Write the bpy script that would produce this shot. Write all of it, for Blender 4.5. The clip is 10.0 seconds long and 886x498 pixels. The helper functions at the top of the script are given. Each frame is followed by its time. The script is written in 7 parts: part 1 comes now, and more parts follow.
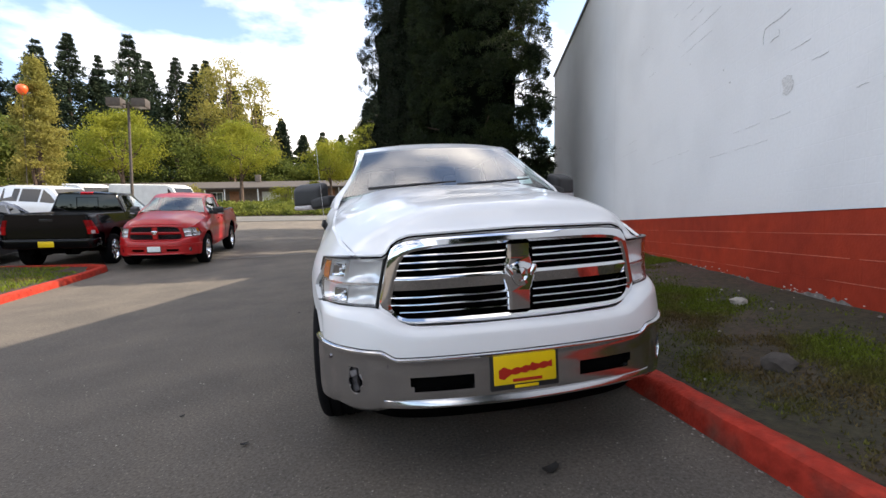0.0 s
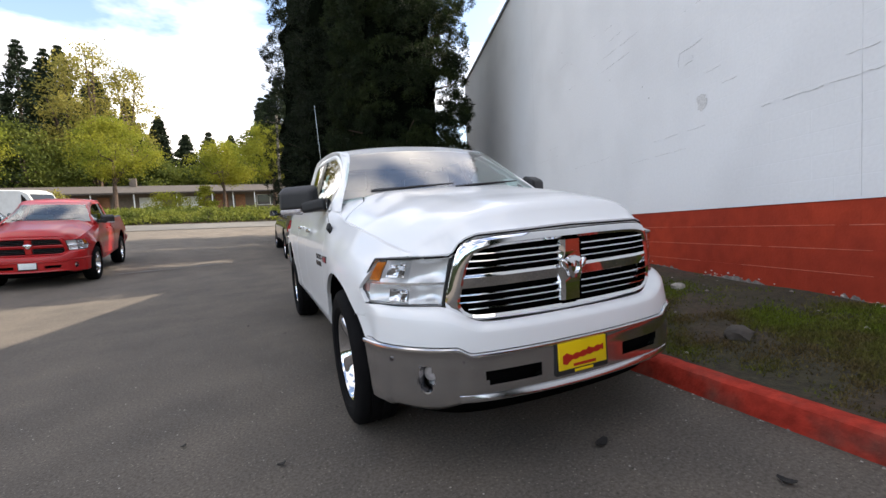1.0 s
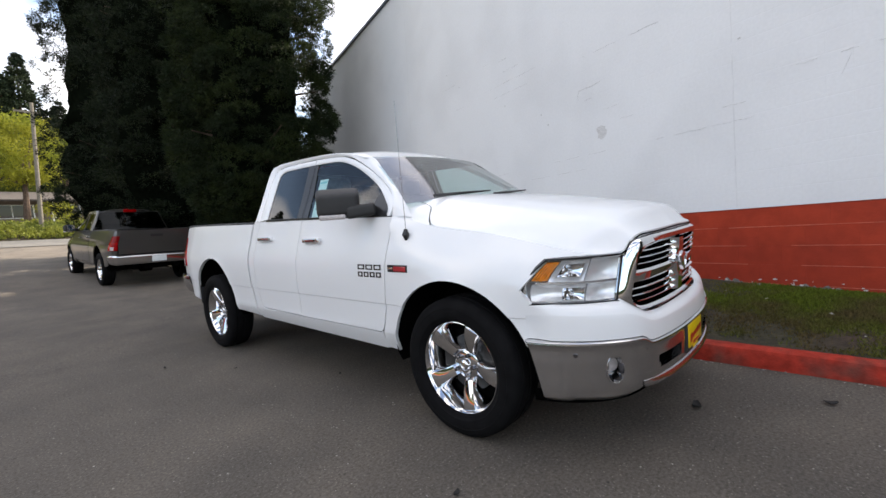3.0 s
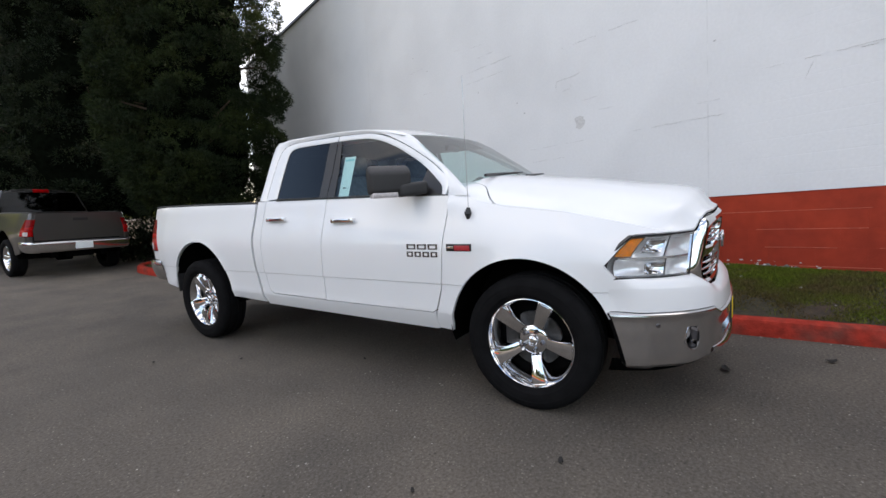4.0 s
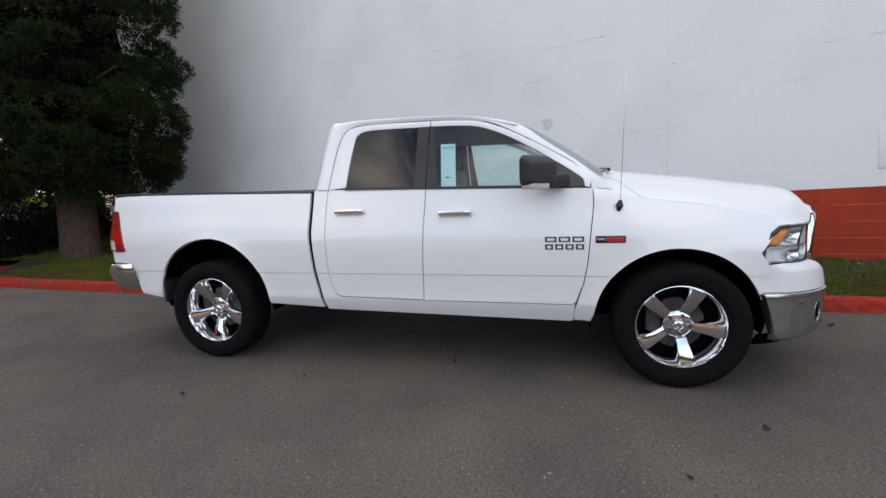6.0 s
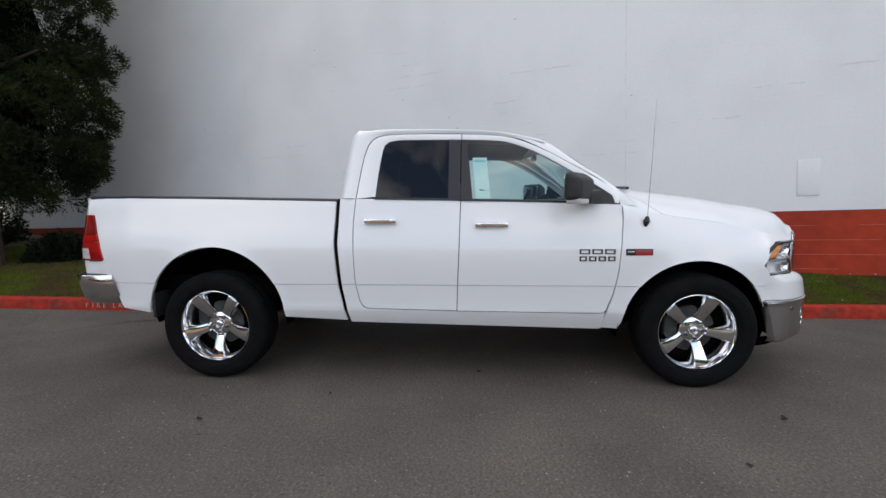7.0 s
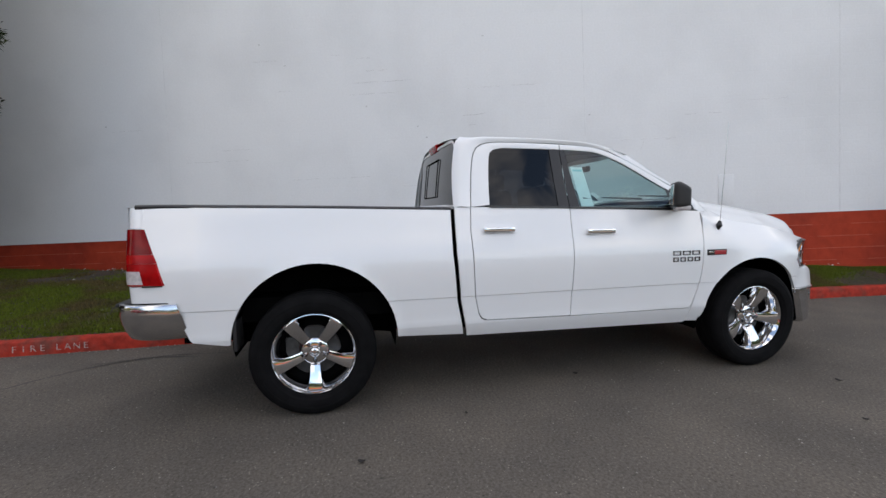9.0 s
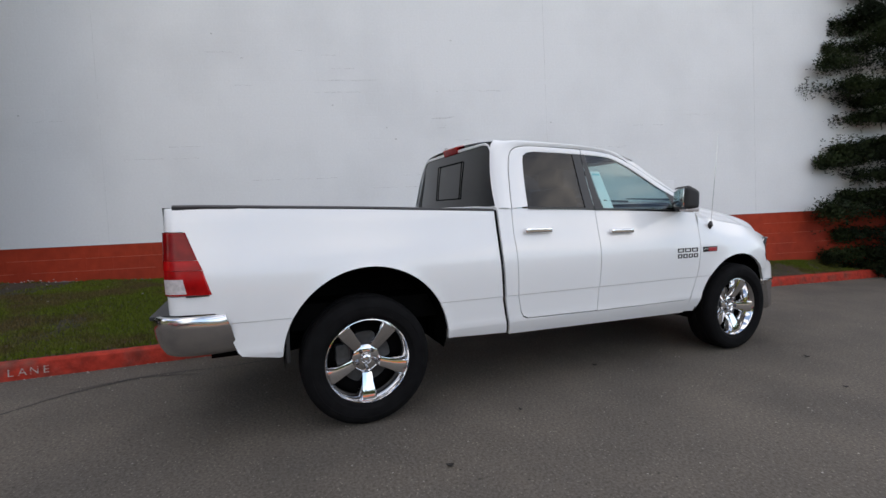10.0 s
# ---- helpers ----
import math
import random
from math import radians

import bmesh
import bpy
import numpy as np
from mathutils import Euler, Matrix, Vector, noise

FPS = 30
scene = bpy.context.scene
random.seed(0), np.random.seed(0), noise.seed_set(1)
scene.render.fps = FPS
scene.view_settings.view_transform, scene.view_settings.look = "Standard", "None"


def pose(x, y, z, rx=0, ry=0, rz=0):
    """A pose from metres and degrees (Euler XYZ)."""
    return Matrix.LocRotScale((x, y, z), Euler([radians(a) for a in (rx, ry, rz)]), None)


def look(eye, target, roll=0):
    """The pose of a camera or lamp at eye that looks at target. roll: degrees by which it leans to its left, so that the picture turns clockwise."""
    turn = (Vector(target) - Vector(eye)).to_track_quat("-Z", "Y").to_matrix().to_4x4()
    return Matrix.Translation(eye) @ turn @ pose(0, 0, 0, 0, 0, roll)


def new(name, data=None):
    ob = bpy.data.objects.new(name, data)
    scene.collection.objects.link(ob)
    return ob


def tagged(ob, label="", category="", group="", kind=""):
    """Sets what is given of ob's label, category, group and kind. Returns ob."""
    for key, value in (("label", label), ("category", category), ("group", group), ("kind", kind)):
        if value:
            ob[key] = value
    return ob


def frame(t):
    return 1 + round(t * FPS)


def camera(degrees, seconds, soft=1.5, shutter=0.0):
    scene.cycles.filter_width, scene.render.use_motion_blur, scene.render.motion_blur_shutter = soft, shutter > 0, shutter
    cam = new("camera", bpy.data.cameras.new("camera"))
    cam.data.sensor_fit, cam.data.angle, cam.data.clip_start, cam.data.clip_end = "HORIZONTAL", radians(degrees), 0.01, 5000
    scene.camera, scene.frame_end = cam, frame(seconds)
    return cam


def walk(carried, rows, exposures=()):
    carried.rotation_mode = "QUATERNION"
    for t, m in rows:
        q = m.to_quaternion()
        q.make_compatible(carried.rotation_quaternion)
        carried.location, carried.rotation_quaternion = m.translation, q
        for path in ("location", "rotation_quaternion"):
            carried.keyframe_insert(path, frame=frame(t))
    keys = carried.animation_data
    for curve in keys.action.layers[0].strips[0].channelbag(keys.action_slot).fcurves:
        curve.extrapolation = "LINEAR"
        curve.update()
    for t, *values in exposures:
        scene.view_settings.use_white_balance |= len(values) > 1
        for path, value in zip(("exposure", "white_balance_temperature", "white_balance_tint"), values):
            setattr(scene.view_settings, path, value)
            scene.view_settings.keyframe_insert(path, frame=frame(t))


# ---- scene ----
cam = camera(91.2, 10.0)
PATH = [
    (0, (-0.658, -2.81, 1.21), (-0.305, -0.847, 1.061), -3.2),
    (0.5, (-1.013, -2.737, 1.228), (-0.471, -0.817, 1.081), -3.2),
    (1, (-1.392, -2.658, 1.238), (-0.61, -0.824, 1.078), -4.3),
    (1.5, (-1.753, -2.451, 1.248), (-0.814, -0.693, 1.085), -4.6),
    (2, (-2.148, -2.229, 1.255), (-1.0, -0.602, 1.069), -4.8),
    (2.2, (-2.286, -2.13, 1.278), (-1.081, -0.543, 1.112), -4.8),
    (3.5, (-3.075, -1.288, 1.307), (-1.472, -0.108, 1.114), -4.1),
    (4, (-3.303, -0.956, 1.3), (-1.637, 0.127, 1.069), -3.6),
    (4.5, (-3.487, -0.553, 1.303), (-1.767, 0.435, 1.045), -2.2),
    (5, (-3.663, -0.127, 1.322), (-1.842, 0.663, 1.081), -3.2),
    (5.5, (-3.779, 0.333, 1.337), (-1.898, 0.961, 1.082), -3.0),
    (6.8, (-4.061, 1.456, 1.362), (-2.089, 1.678, 1.118), -0.8),
    (7, (-4.063, 1.597, 1.349), (-2.079, 1.736, 1.13), -0.4),
    (7.5, (-4.099, 2.053, 1.356), (-2.109, 2.065, 1.158), -0.1),
    (8, (-4.021, 2.495, 1.383), (-2.035, 2.38, 1.177), -1.3),
    (8.5, (-3.947, 2.955, 1.395), (-1.974, 2.684, 1.205), -1.6),
    (9, (-3.871, 3.344, 1.353), (-1.928, 2.908, 1.174), -0.8),
    (9.5, (-3.748, 3.732, 1.376), (-1.847, 3.133, 1.208), -0.1),
    (10, (-3.618, 4.181, 1.352), (-1.784, 3.402, 1.182), -0.8),
]
walk(cam, [(t, look(eye, target, roll)) for t, eye, target, roll in PATH], exposures=[(0.0, 1.55, 7250, 13), (3.5, 1.60, 7500, 13), (7.5, 1.44, 7500, 13), (10.0, 1.44, 7500, 13)])

# ---- world and light ----
SUN_TO = Vector((0.995, 0.10, 0.0)).normalized()
SUN_ELEV = radians(38.1)
sun_data = bpy.data.lights.new("sun", "SUN")
sun_data.energy, sun_data.angle, sun_data.color = 3.0, radians(0.5), (1.0, 0.94, 0.84)
sun = new("sun", sun_data)
sun.matrix_world = look((20, -4, 30), Vector((20, -4, 30)) - (SUN_TO * math.cos(SUN_ELEV) + Vector((0, 0, math.sin(SUN_ELEV)))))

world = bpy.data.worlds.new("sky")
scene.world = world
world.use_nodes = True
wn, wl = world.node_tree.nodes, world.node_tree.links
wn.clear()
sky = wn.new("ShaderNodeTexSky")
sky.sky_type, sky.sun_disc = "NISHITA", False
sky.sun_elevation, sky.sun_rotation = SUN_ELEV, math.atan2(SUN_TO.x, SUN_TO.y)
sky.air_density, sky.dust_density, sky.ozone_density = 1.0, 0.6, 1.5
coord = wn.new("ShaderNodeTexCoord")
stretch = wn.new("ShaderNodeMapping")
stretch.inputs["Scale"].default_value = (1.0, 1.0, 2.6)
stretch.inputs["Location"].default_value = (1.7, 0.6, 0.35)
cloud = wn.new("ShaderNodeTexNoise")
cloud.inputs["Scale"].default_value, cloud.inputs["Detail"].default_value, cloud.inputs["Roughness"].default_value = 2.2, 7.0, 0.52
ramp = wn.new("ShaderNodeValToRGB")
ramp.color_ramp.elements[0].position, ramp.color_ramp.elements[1].position = 0.445, 0.685
bright = wn.new("ShaderNodeMix")
bright.data_type = "RGBA"
bright.inputs["B"].default_value = (9.8, 9.8, 9.9, 1)
back = wn.new("ShaderNodeBackground")
back.inputs["Strength"].default_value = 0.126
wout = wn.new("ShaderNodeOutputWorld")
wl.new(coord.outputs["Generated"], stretch.inputs["Vector"])
wl.new(stretch.outputs["Vector"], cloud.inputs["Vector"])
wl.new(cloud.outputs["Fac"], ramp.inputs["Fac"])
wl.new(ramp.outputs["Color"], bright.inputs["Factor"])
wl.new(sky.outputs["Color"], bright.inputs["A"])
wl.new(bright.outputs["Result"], back.inputs["Color"])
wl.new(back.outputs["Background"], wout.inputs["Surface"])

# ---- materials ----
def material(name, colour, rough=0.5, metal=0.0, coat=0.0, vary=0.0, scale=8.0, bump=0.0, bump_scale=60.0, second=None, second_scale=1.5, second_at=(0.45, 0.6), island=0.0, spec=0.5, coord_kind="Object", emit=0.0):
    """A principled material with colour variation at two scales and fine relief."""
    m = bpy.data.materials.new(name)
    m.use_nodes = True
    n, l = m.node_tree.nodes, m.node_tree.links
    p = n["Principled BSDF"]
    p.inputs["Roughness"].default_value, p.inputs["Metallic"].default_value = rough, metal
    p.inputs["Coat Weight"].default_value, p.inputs["Coat Roughness"].default_value = coat, 0.03
    p.inputs["Specular IOR Level"].default_value = spec
    where = n.new("ShaderNodeNewGeometry").outputs["Position"] if coord_kind == "World" else n.new("ShaderNodeTexCoord").outputs[coord_kind]
    rgb = n.new("ShaderNodeRGB")
    rgb.outputs[0].default_value = (*colour, 1)
    out = rgb.outputs[0]
    if second:
        t = n.new("ShaderNodeTexNoise")
        t.inputs["Scale"].default_value, t.inputs["Detail"].default_value = second_scale, 6
        r = n.new("ShaderNodeValToRGB")
        r.color_ramp.elements[0].position, r.color_ramp.elements[1].position = second_at
        mix = n.new("ShaderNodeMix")
        mix.data_type = "RGBA"
        mix.inputs["B"].default_value = (*second, 1)
        l.new(where, t.inputs["Vector"])
        l.new(t.outputs["Fac"], r.inputs["Fac"])
        l.new(r.outputs["Color"], mix.inputs["Factor"])
        l.new(out, mix.inputs["A"])
        out = mix.outputs["Result"]
    if vary:
        t = n.new("ShaderNodeTexNoise")
        t.inputs["Scale"].default_value, t.inputs["Detail"].default_value = scale, 8
        mr = n.new("ShaderNodeMapRange")
        mr.inputs["From Min"].default_value, mr.inputs["From Max"].default_value = 0.3, 0.7
        mr.inputs["To Min"].default_value, mr.inputs["To Max"].default_value = 1 - vary, 1 + vary
        mul = n.new("ShaderNodeVectorMath")
        mul.operation = "MULTIPLY"
        l.new(where, t.inputs["Vector"])
        l.new(t.outputs["Fac"], mr.inputs["Value"])
        l.new(out, mul.inputs[0])
        l.new(mr.outputs["Result"], mul.inputs[1])
        out = mul.outputs["Vector"]
    if island:
        g = n.new("ShaderNodeNewGeometry")
        mr = n.new("ShaderNodeMapRange")
        mr.inputs["To Min"].default_value, mr.inputs["To Max"].default_value = 1 - island, 1 + island
        mul = n.new("ShaderNodeVectorMath")
        mul.operation = "MULTIPLY"
        l.new(g.outputs["Random Per Island"], mr.inputs["Value"])
        l.new(out, mul.inputs[0])
        l.new(mr.outputs["Result"], mul.inputs[1])
        out = mul.outputs["Vector"]
    l.new(out, p.inputs["Base Color"])
    if bump:
        t = n.new("ShaderNodeTexNoise")
        t.inputs["Scale"].default_value, t.inputs["Detail"].default_value = bump_scale, 5
        b = n.new("ShaderNodeBump")
        b.inputs["Strength"].default_value, b.inputs["Distance"].default_value = bump, 0.01
        l.new(where, t.inputs["Vector"])
        l.new(t.outputs["Fac"], b.inputs["Height"])
        l.new(b.outputs["Normal"], p.inputs["Normal"])
    if emit:
        l.new(out, p.inputs["Emission Color"])
        p.inputs["Emission Strength"].default_value = emit
    return m


def glass(name, tint, base=0.045, rough=0.01):
    """Thin glazing: tinted see-through with a clear reflection that grows towards grazing view."""
    m = bpy.data.materials.new(name)
    m.use_nodes = True
    n, l = m.node_tree.nodes, m.node_tree.links
    n.clear()
    o, mix, tr, gl, lw, pw, mr = (n.new("ShaderNode" + k) for k in ("OutputMaterial", "MixShader", "BsdfTransparent", "BsdfGlossy", "LayerWeight", "Math", "MapRange"))
    tr.inputs["Color"].default_value = (*tint, 1)
    gl.inputs["Roughness"].default_value = rough
    lw.inputs["Blend"].default_value = 0.5
    pw.operation = "POWER"
    pw.inputs[1].default_value = 4.0
    mr.inputs["To Min"].default_value = base
    l.new(lw.outputs["Facing"], pw.inputs[0])
    l.new(pw.outputs["Value"], mr.inputs["Value"])
    l.new(mr.outputs["Result"], mix.inputs["Fac"])
    l.new(tr.outputs["BSDF"], mix.inputs[1])
    l.new(gl.outputs["BSDF"], mix.inputs[2])
    l.new(mix.outputs["Shader"], o.inputs["Surface"])
    return m


def leafy(name, colour, second, second_scale, island=0.45, through_share=0.4, second_at=(0.42, 0.62)):
    """Leaves that let part of the light through."""
    m = material(name, colour, 0.7, island=island, second=second, second_scale=second_scale, second_at=second_at, spec=0.2)
    n, l = m.node_tree.nodes, m.node_tree.links
    p = n["Principled BSDF"]
    tl = n.new("ShaderNodeBsdfTranslucent")
    mix = n.new("ShaderNodeMixShader")
    mix.inputs["Fac"].default_value = through_share
    l.new(p.inputs["Base Color"].links[0].from_socket, tl.inputs["Color"])
    l.new(p.outputs["BSDF"], mix.inputs[1])
    l.new(tl.outputs["BSDF"], mix.inputs[2])
    l.new(mix.outputs["Shader"], n["Material Output"].inputs["Surface"])
    return m


M_WHITE = material("white_paint", (0.79, 0.80, 0.81), 0.38, coat=0.7, vary=0.012, scale=1.5)
M_RED = material("red_paint", (0.40, 0.008, 0.010), 0.35, coat=0.35, vary=0.05, scale=2)
M_BLACK = material("black_paint", (0.003, 0.003, 0.004), 0.12, coat=0.15, vary=0.05, scale=2, spec=0.25)
M_GREY = material("grey_paint", (0.055, 0.052, 0.05), 0.35, metal=0.4, coat=1.0, vary=0.06, scale=2)
M_CHROME = material("chrome", (0.78, 0.78, 0.79), 0.06, metal=1.0, vary=0.03, scale=9)
M_CHROME_DULL = material("bumper_chrome", (0.62, 0.62, 0.63), 0.16, metal=1.0, vary=0.04, scale=5)
M_DARK = material("black_plastic", (0.018, 0.018, 0.019), 0.55, vary=0.15, scale=20, bump=0.05, bump_scale=300)
M_TRIM = material("black_trim", (0.012, 0.012, 0.013), 0.3, vary=0.1, scale=10)
# near-black parts and fillers; shade in arches, gaps and hollows is in the colour
M_CAVITY = material("black_part_and_shade", (0.004, 0.004, 0.004), 1.0, vary=0.3, scale=6, spec=0.0)
M_RUBBER = material("tyre_rubber", (0.0065, 0.0065, 0.007), 0.8, vary=0.25, scale=14, bump=0.12, bump_scale=120, spec=0.08)
M_GLASS = glass("clear_glass", (0.70, 0.87, 0.86), 0.062)
M_SCREEN = glass("windscreen_glass", (0.70, 0.86, 0.84), 0.24, 0.10)
M_TINT = glass("privacy_glass", (0.022, 0.022, 0.027), 0.045)
M_TINT_DARK = glass("dark_privacy_glass", (0.010, 0.010, 0.011), 0.06)
M_LENS = glass("lamp_lens", (0.95, 0.96, 0.97), 0.04)
M_REDLENS = material("red_lens", (0.34, 0.004, 0.005), 0.20, vary=0.4, scale=12, spec=0.2)
M_REDLENS_DARK = material("dark_red_lens", (0.19, 0.003, 0.004), 0.18, vary=0.3, scale=14, spec=0.2)
M_REFLECT = material("lamp_reflector", (0.86, 0.86, 0.87), 0.18, metal=0.8, vary=0.12, scale=24, bump=0.25, bump_scale=30)
M_SILVERED = material("silvered_reflector", (0.90, 0.90, 0.90), 0.22, metal=0.45, vary=0.10, scale=16, bump=0.10, bump_scale=22)
M_AMBER = material("amber_lens", (0.95, 0.29, 0.012), 0.2, coat=1.0, vary=0.2, scale=30)
M_SEAT = material("seat_cloth", (0.13, 0.137, 0.15), 0.85, vary=0.2, scale=30, bump=0.2, bump_scale=400)
M_DASH = material("dash_plastic", (0.035, 0.036, 0.038), 0.6, vary=0.15, scale=12, bump=0.1, bump_scale=300)
M_PAPER = material("sticker_paper", (0.74, 0.80, 0.80), 0.6, vary=0.05, scale=20)
M_CYAN = material("sticker_print", (0.30, 0.62, 0.66), 0.6, vary=0.05, scale=20)
M_PLATE = material("yellow_plate", (0.82, 0.56, 0.01), 0.35, coat=0.5, vary=0.05, scale=8)
M_SCRIPT = material("red_print", (0.42, 0.02, 0.01), 0.4, vary=0.05, scale=8)
M_BADGE_RED = material("badge_red", (0.40, 0.02, 0.03), 0.3, coat=0.6, vary=0.05, scale=30)
M_BADGE = material("badge_metal", (0.22, 0.22, 0.23), 0.18, metal=1.0, vary=0.1, scale=30)
M_CLEARLENS = material("clear_lens", (0.50, 0.46, 0.46), 0.2, coat=0.6, vary=0.2, scale=40)
M_BRAKE = material("brake_steel", (0.05, 0.05, 0.05), 0.45, metal=0.5, vary=0.3, scale=25)
M_MIRROR = material("mirror_silver", (0.85, 0.86, 0.87), 0.02, metal=1.0)
M_BARK = material("bark", (0.085, 0.055, 0.04), 0.9, vary=0.4, scale=9, bump=0.8, bump_scale=25)

# ---- mesh helpers ----
def mesh_of(name, bm, mat, smooth=True):
    me = bpy.data.meshes.new(name)
    bm.normal_update()
    bm.to_mesh(me)
    bm.free()
    for mm in (mat if isinstance(mat, (list, tuple)) else [mat]):
        me.materials.append(mm)
    if smooth:
        me.polygons.foreach_set("use_smooth", [True] * len(me.polygons))
        me.set_sharp_from_angle(angle=radians(38))
    return me


def part(name, bm, mat, parent, label="", smooth=True):
    """Links a bmesh as one mesh object under a thing or a part."""
    ob = new(name, mesh_of(name, bm, mat, smooth))
    ob.parent = parent
    if label:
        tagged(ob, label)
    return ob


def thing(name, label, category, group="", kind="", at=None):
    ob = new(name)
    ob.empty_display_size = 0.2
    if at is not None:
        ob.matrix_world = at
    return tagged(ob, label, category, group, kind)


def solid(name, bm, mat, label, category, group="", kind="", smooth=True):
    return tagged(new(name, mesh_of(name, bm, mat, smooth)), label, category, group, kind)


def table(x, rows):
    """Straight interpolation in rows of (x, value)."""
    rows = sorted(rows)
    return float(np.interp(x, [r[0] for r in rows], [r[1] for r in rows]))


def spline(points, n, closed=False):
    """n points along a Catmull-Rom curve, evenly spaced by length."""
    p = np.array(points, float)
    k = len(p)
    out = []
    for i in range(k if closed else k - 1):
        a, b, c, d = (p[(i + j) % k] if closed else p[min(max(i + j, 0), k - 1)] for j in (-1, 0, 1, 2))
        for s in np.linspace(0, 1, 16, endpoint=False):
            out.append(0.5 * (2 * b + (c - a) * s + (2 * a - 5 * b + 4 * c - d) * s * s + (3 * b - a - 3 * c + d) * s ** 3))
    out.append(p[0] if closed else p[-1])
    out = np.array(out)
    length = np.concatenate([[0], np.cumsum(np.linalg.norm(np.diff(out, axis=0), axis=1))])
    at = np.linspace(0, length[-1], n, endpoint=not closed)
    return np.stack([np.interp(at, length, out[:, j]) for j in range(out.shape[1])], 1)


def grid(rows, closed_u=False, closed_v=False):
    """Quads between rows of points of equal number."""
    bm = bmesh.new()
    vs = [[bm.verts.new(tuple(q)) for q in r] for r in rows]
    nu, nv = len(vs), len(vs[0])
    for i in range(nu if closed_u else nu - 1):
        for j in range(nv if closed_v else nv - 1):
            a, b, c, d = vs[i][j], vs[(i + 1) % nu][j], vs[(i + 1) % nu][(j + 1) % nv], vs[i][(j + 1) % nv]
            try:
                bm.faces.new((a, b, c, d))
            except ValueError:
                pass
    return bm


def rim(bm, vec):
    """Turns the open border inwards by vec, which gives a sheet a visible thickness."""
    edges = [e for e in bm.edges if e.is_boundary]
    made = bmesh.ops.extrude_edge_only(bm, edges=edges)["geom"]
    for v in made:
        if isinstance(v, bmesh.types.BMVert):
            v.co += Vector(vec(v.co) if callable(vec) else vec)
    return bm


def box(x0, x1, y0, y1, z0, z1, bevel=0.0, seg=2):
    bm = bmesh.new()
    bmesh.ops.create_cube(bm, size=1, matrix=Matrix.Translation(((x0 + x1) / 2, (y0 + y1) / 2, (z0 + z1) / 2)) @ Matrix.Diagonal((abs(x1 - x0), abs(y1 - y0), abs(z1 - z0), 1)))
    if bevel:
        bmesh.ops.bevel(bm, geom=list(bm.edges), offset=bevel, segments=seg, profile=0.6, affect="EDGES")
    return bm


def lathe(profile, n=48, axis="x"):
    """Turns (along, radius) points about the x axis or the z axis."""
    rows = []
    for i in range(n):
        a = 2 * math.pi * i / n
        if axis == "x":
            rows.append([(p, r * math.cos(a), r * math.sin(a)) for p, r in profile])
        else:
            rows.append([(r * math.cos(a), r * math.sin(a), p) for p, r in profile])
    return grid(rows, closed_u=True)


def tube(points, radii, n=8):
    """A round bar along points with a radius at each."""
    rows = []
    pts = [Vector(q) for q in points]
    for i, q in enumerate(pts):
        d = (pts[min(i + 1, len(pts) - 1)] - pts[max(i - 1, 0)]).normalized()
        u = d.orthogonal().normalized()
        w = d.cross(u)
        r = radii[i] if isinstance(radii, (list, tuple)) else radii
        rows.append([q + (u * math.cos(2 * math.pi * k / n) + w * math.sin(2 * math.pi * k / n)) * r for k in range(n)])
    bm = grid(rows, closed_v=True)
    bm.verts.ensure_lookup_table()
    for start in (0, (len(pts) - 1) * n):
        bm.faces.new([bm.verts[start + k] for k in range(n)])
    bmesh.ops.recalc_face_normals(bm, faces=bm.faces)
    return bm


def join(*bms):
    out = bmesh.new()
    for b in bms:
        me = bpy.data.meshes.new("tmp")
        b.to_mesh(me)
        b.free()
        out.from_mesh(me)
        bpy.data.meshes.remove(me)
    return out


def moved(bm, m):
    bmesh.ops.transform(bm, matrix=m, verts=bm.verts)
    if m.to_3x3().determinant() < 0:
        bmesh.ops.reverse_faces(bm, faces=bm.faces)
    return bm


def sheet(outline, step=0.05):
    """A flat face in (y, z), cut into a grid of cells, to be bent later. Held in the plane x = 0."""
    bm = bmesh.new()
    bm.faces.new([bm.verts.new((0, y, z)) for y, z in outline])
    for axis in (1, 2):
        lo, hi = min(v.co[axis] for v in bm.verts), max(v.co[axis] for v in bm.verts)
        k = math.floor(lo / step) + 1
        while k * step < hi - 1e-4:
            co, no = [0, 0, 0], [0, 0, 0]
            co[axis], no[axis] = k * step, 1
            bmesh.ops.bisect_plane(bm, geom=bm.verts[:] + bm.edges[:] + bm.faces[:], plane_co=co, plane_no=no, dist=1e-5)
            k += 1
    return bm


def arc(cy, cz, r, a0, a1, n=24):
    return [(cy + r * math.cos(radians(a0 + (a1 - a0) * i / (n - 1))), cz + r * math.sin(radians(a0 + (a1 - a0) * i / (n - 1)))) for i in range(n)]

# ---- ground, road and setting ----
def ground_z(x, y):
    """The road is level round the truck and climbs behind it."""
    u = y - 0.8 * x
    terrace = 0.38 / (1 + (((x + 15) ** 2 + (y - 18.5) ** 2) / 24) ** 3) if x < -9 else 0.0
    if u < 5:
        return 0.0
    if u < 16.4:
        return 0.0033 * (u - 5) ** 2 + terrace
    if u < 60:
        return 0.429 + 0.066 * (u - 16.4) + terrace
    return 3.307 + 0.03 * (min(u, 400) - 60)


# plumb line: the truck's road leans a little against it
LEVEL = Matrix(((1, 0, 0.05, 0), (0, 1, 0.016, 0), (-0.05, -0.016, 1, 0), (0, 0, 0, 1)))

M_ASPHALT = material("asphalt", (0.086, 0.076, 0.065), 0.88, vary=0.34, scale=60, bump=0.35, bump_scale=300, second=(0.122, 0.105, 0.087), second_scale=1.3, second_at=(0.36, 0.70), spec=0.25)


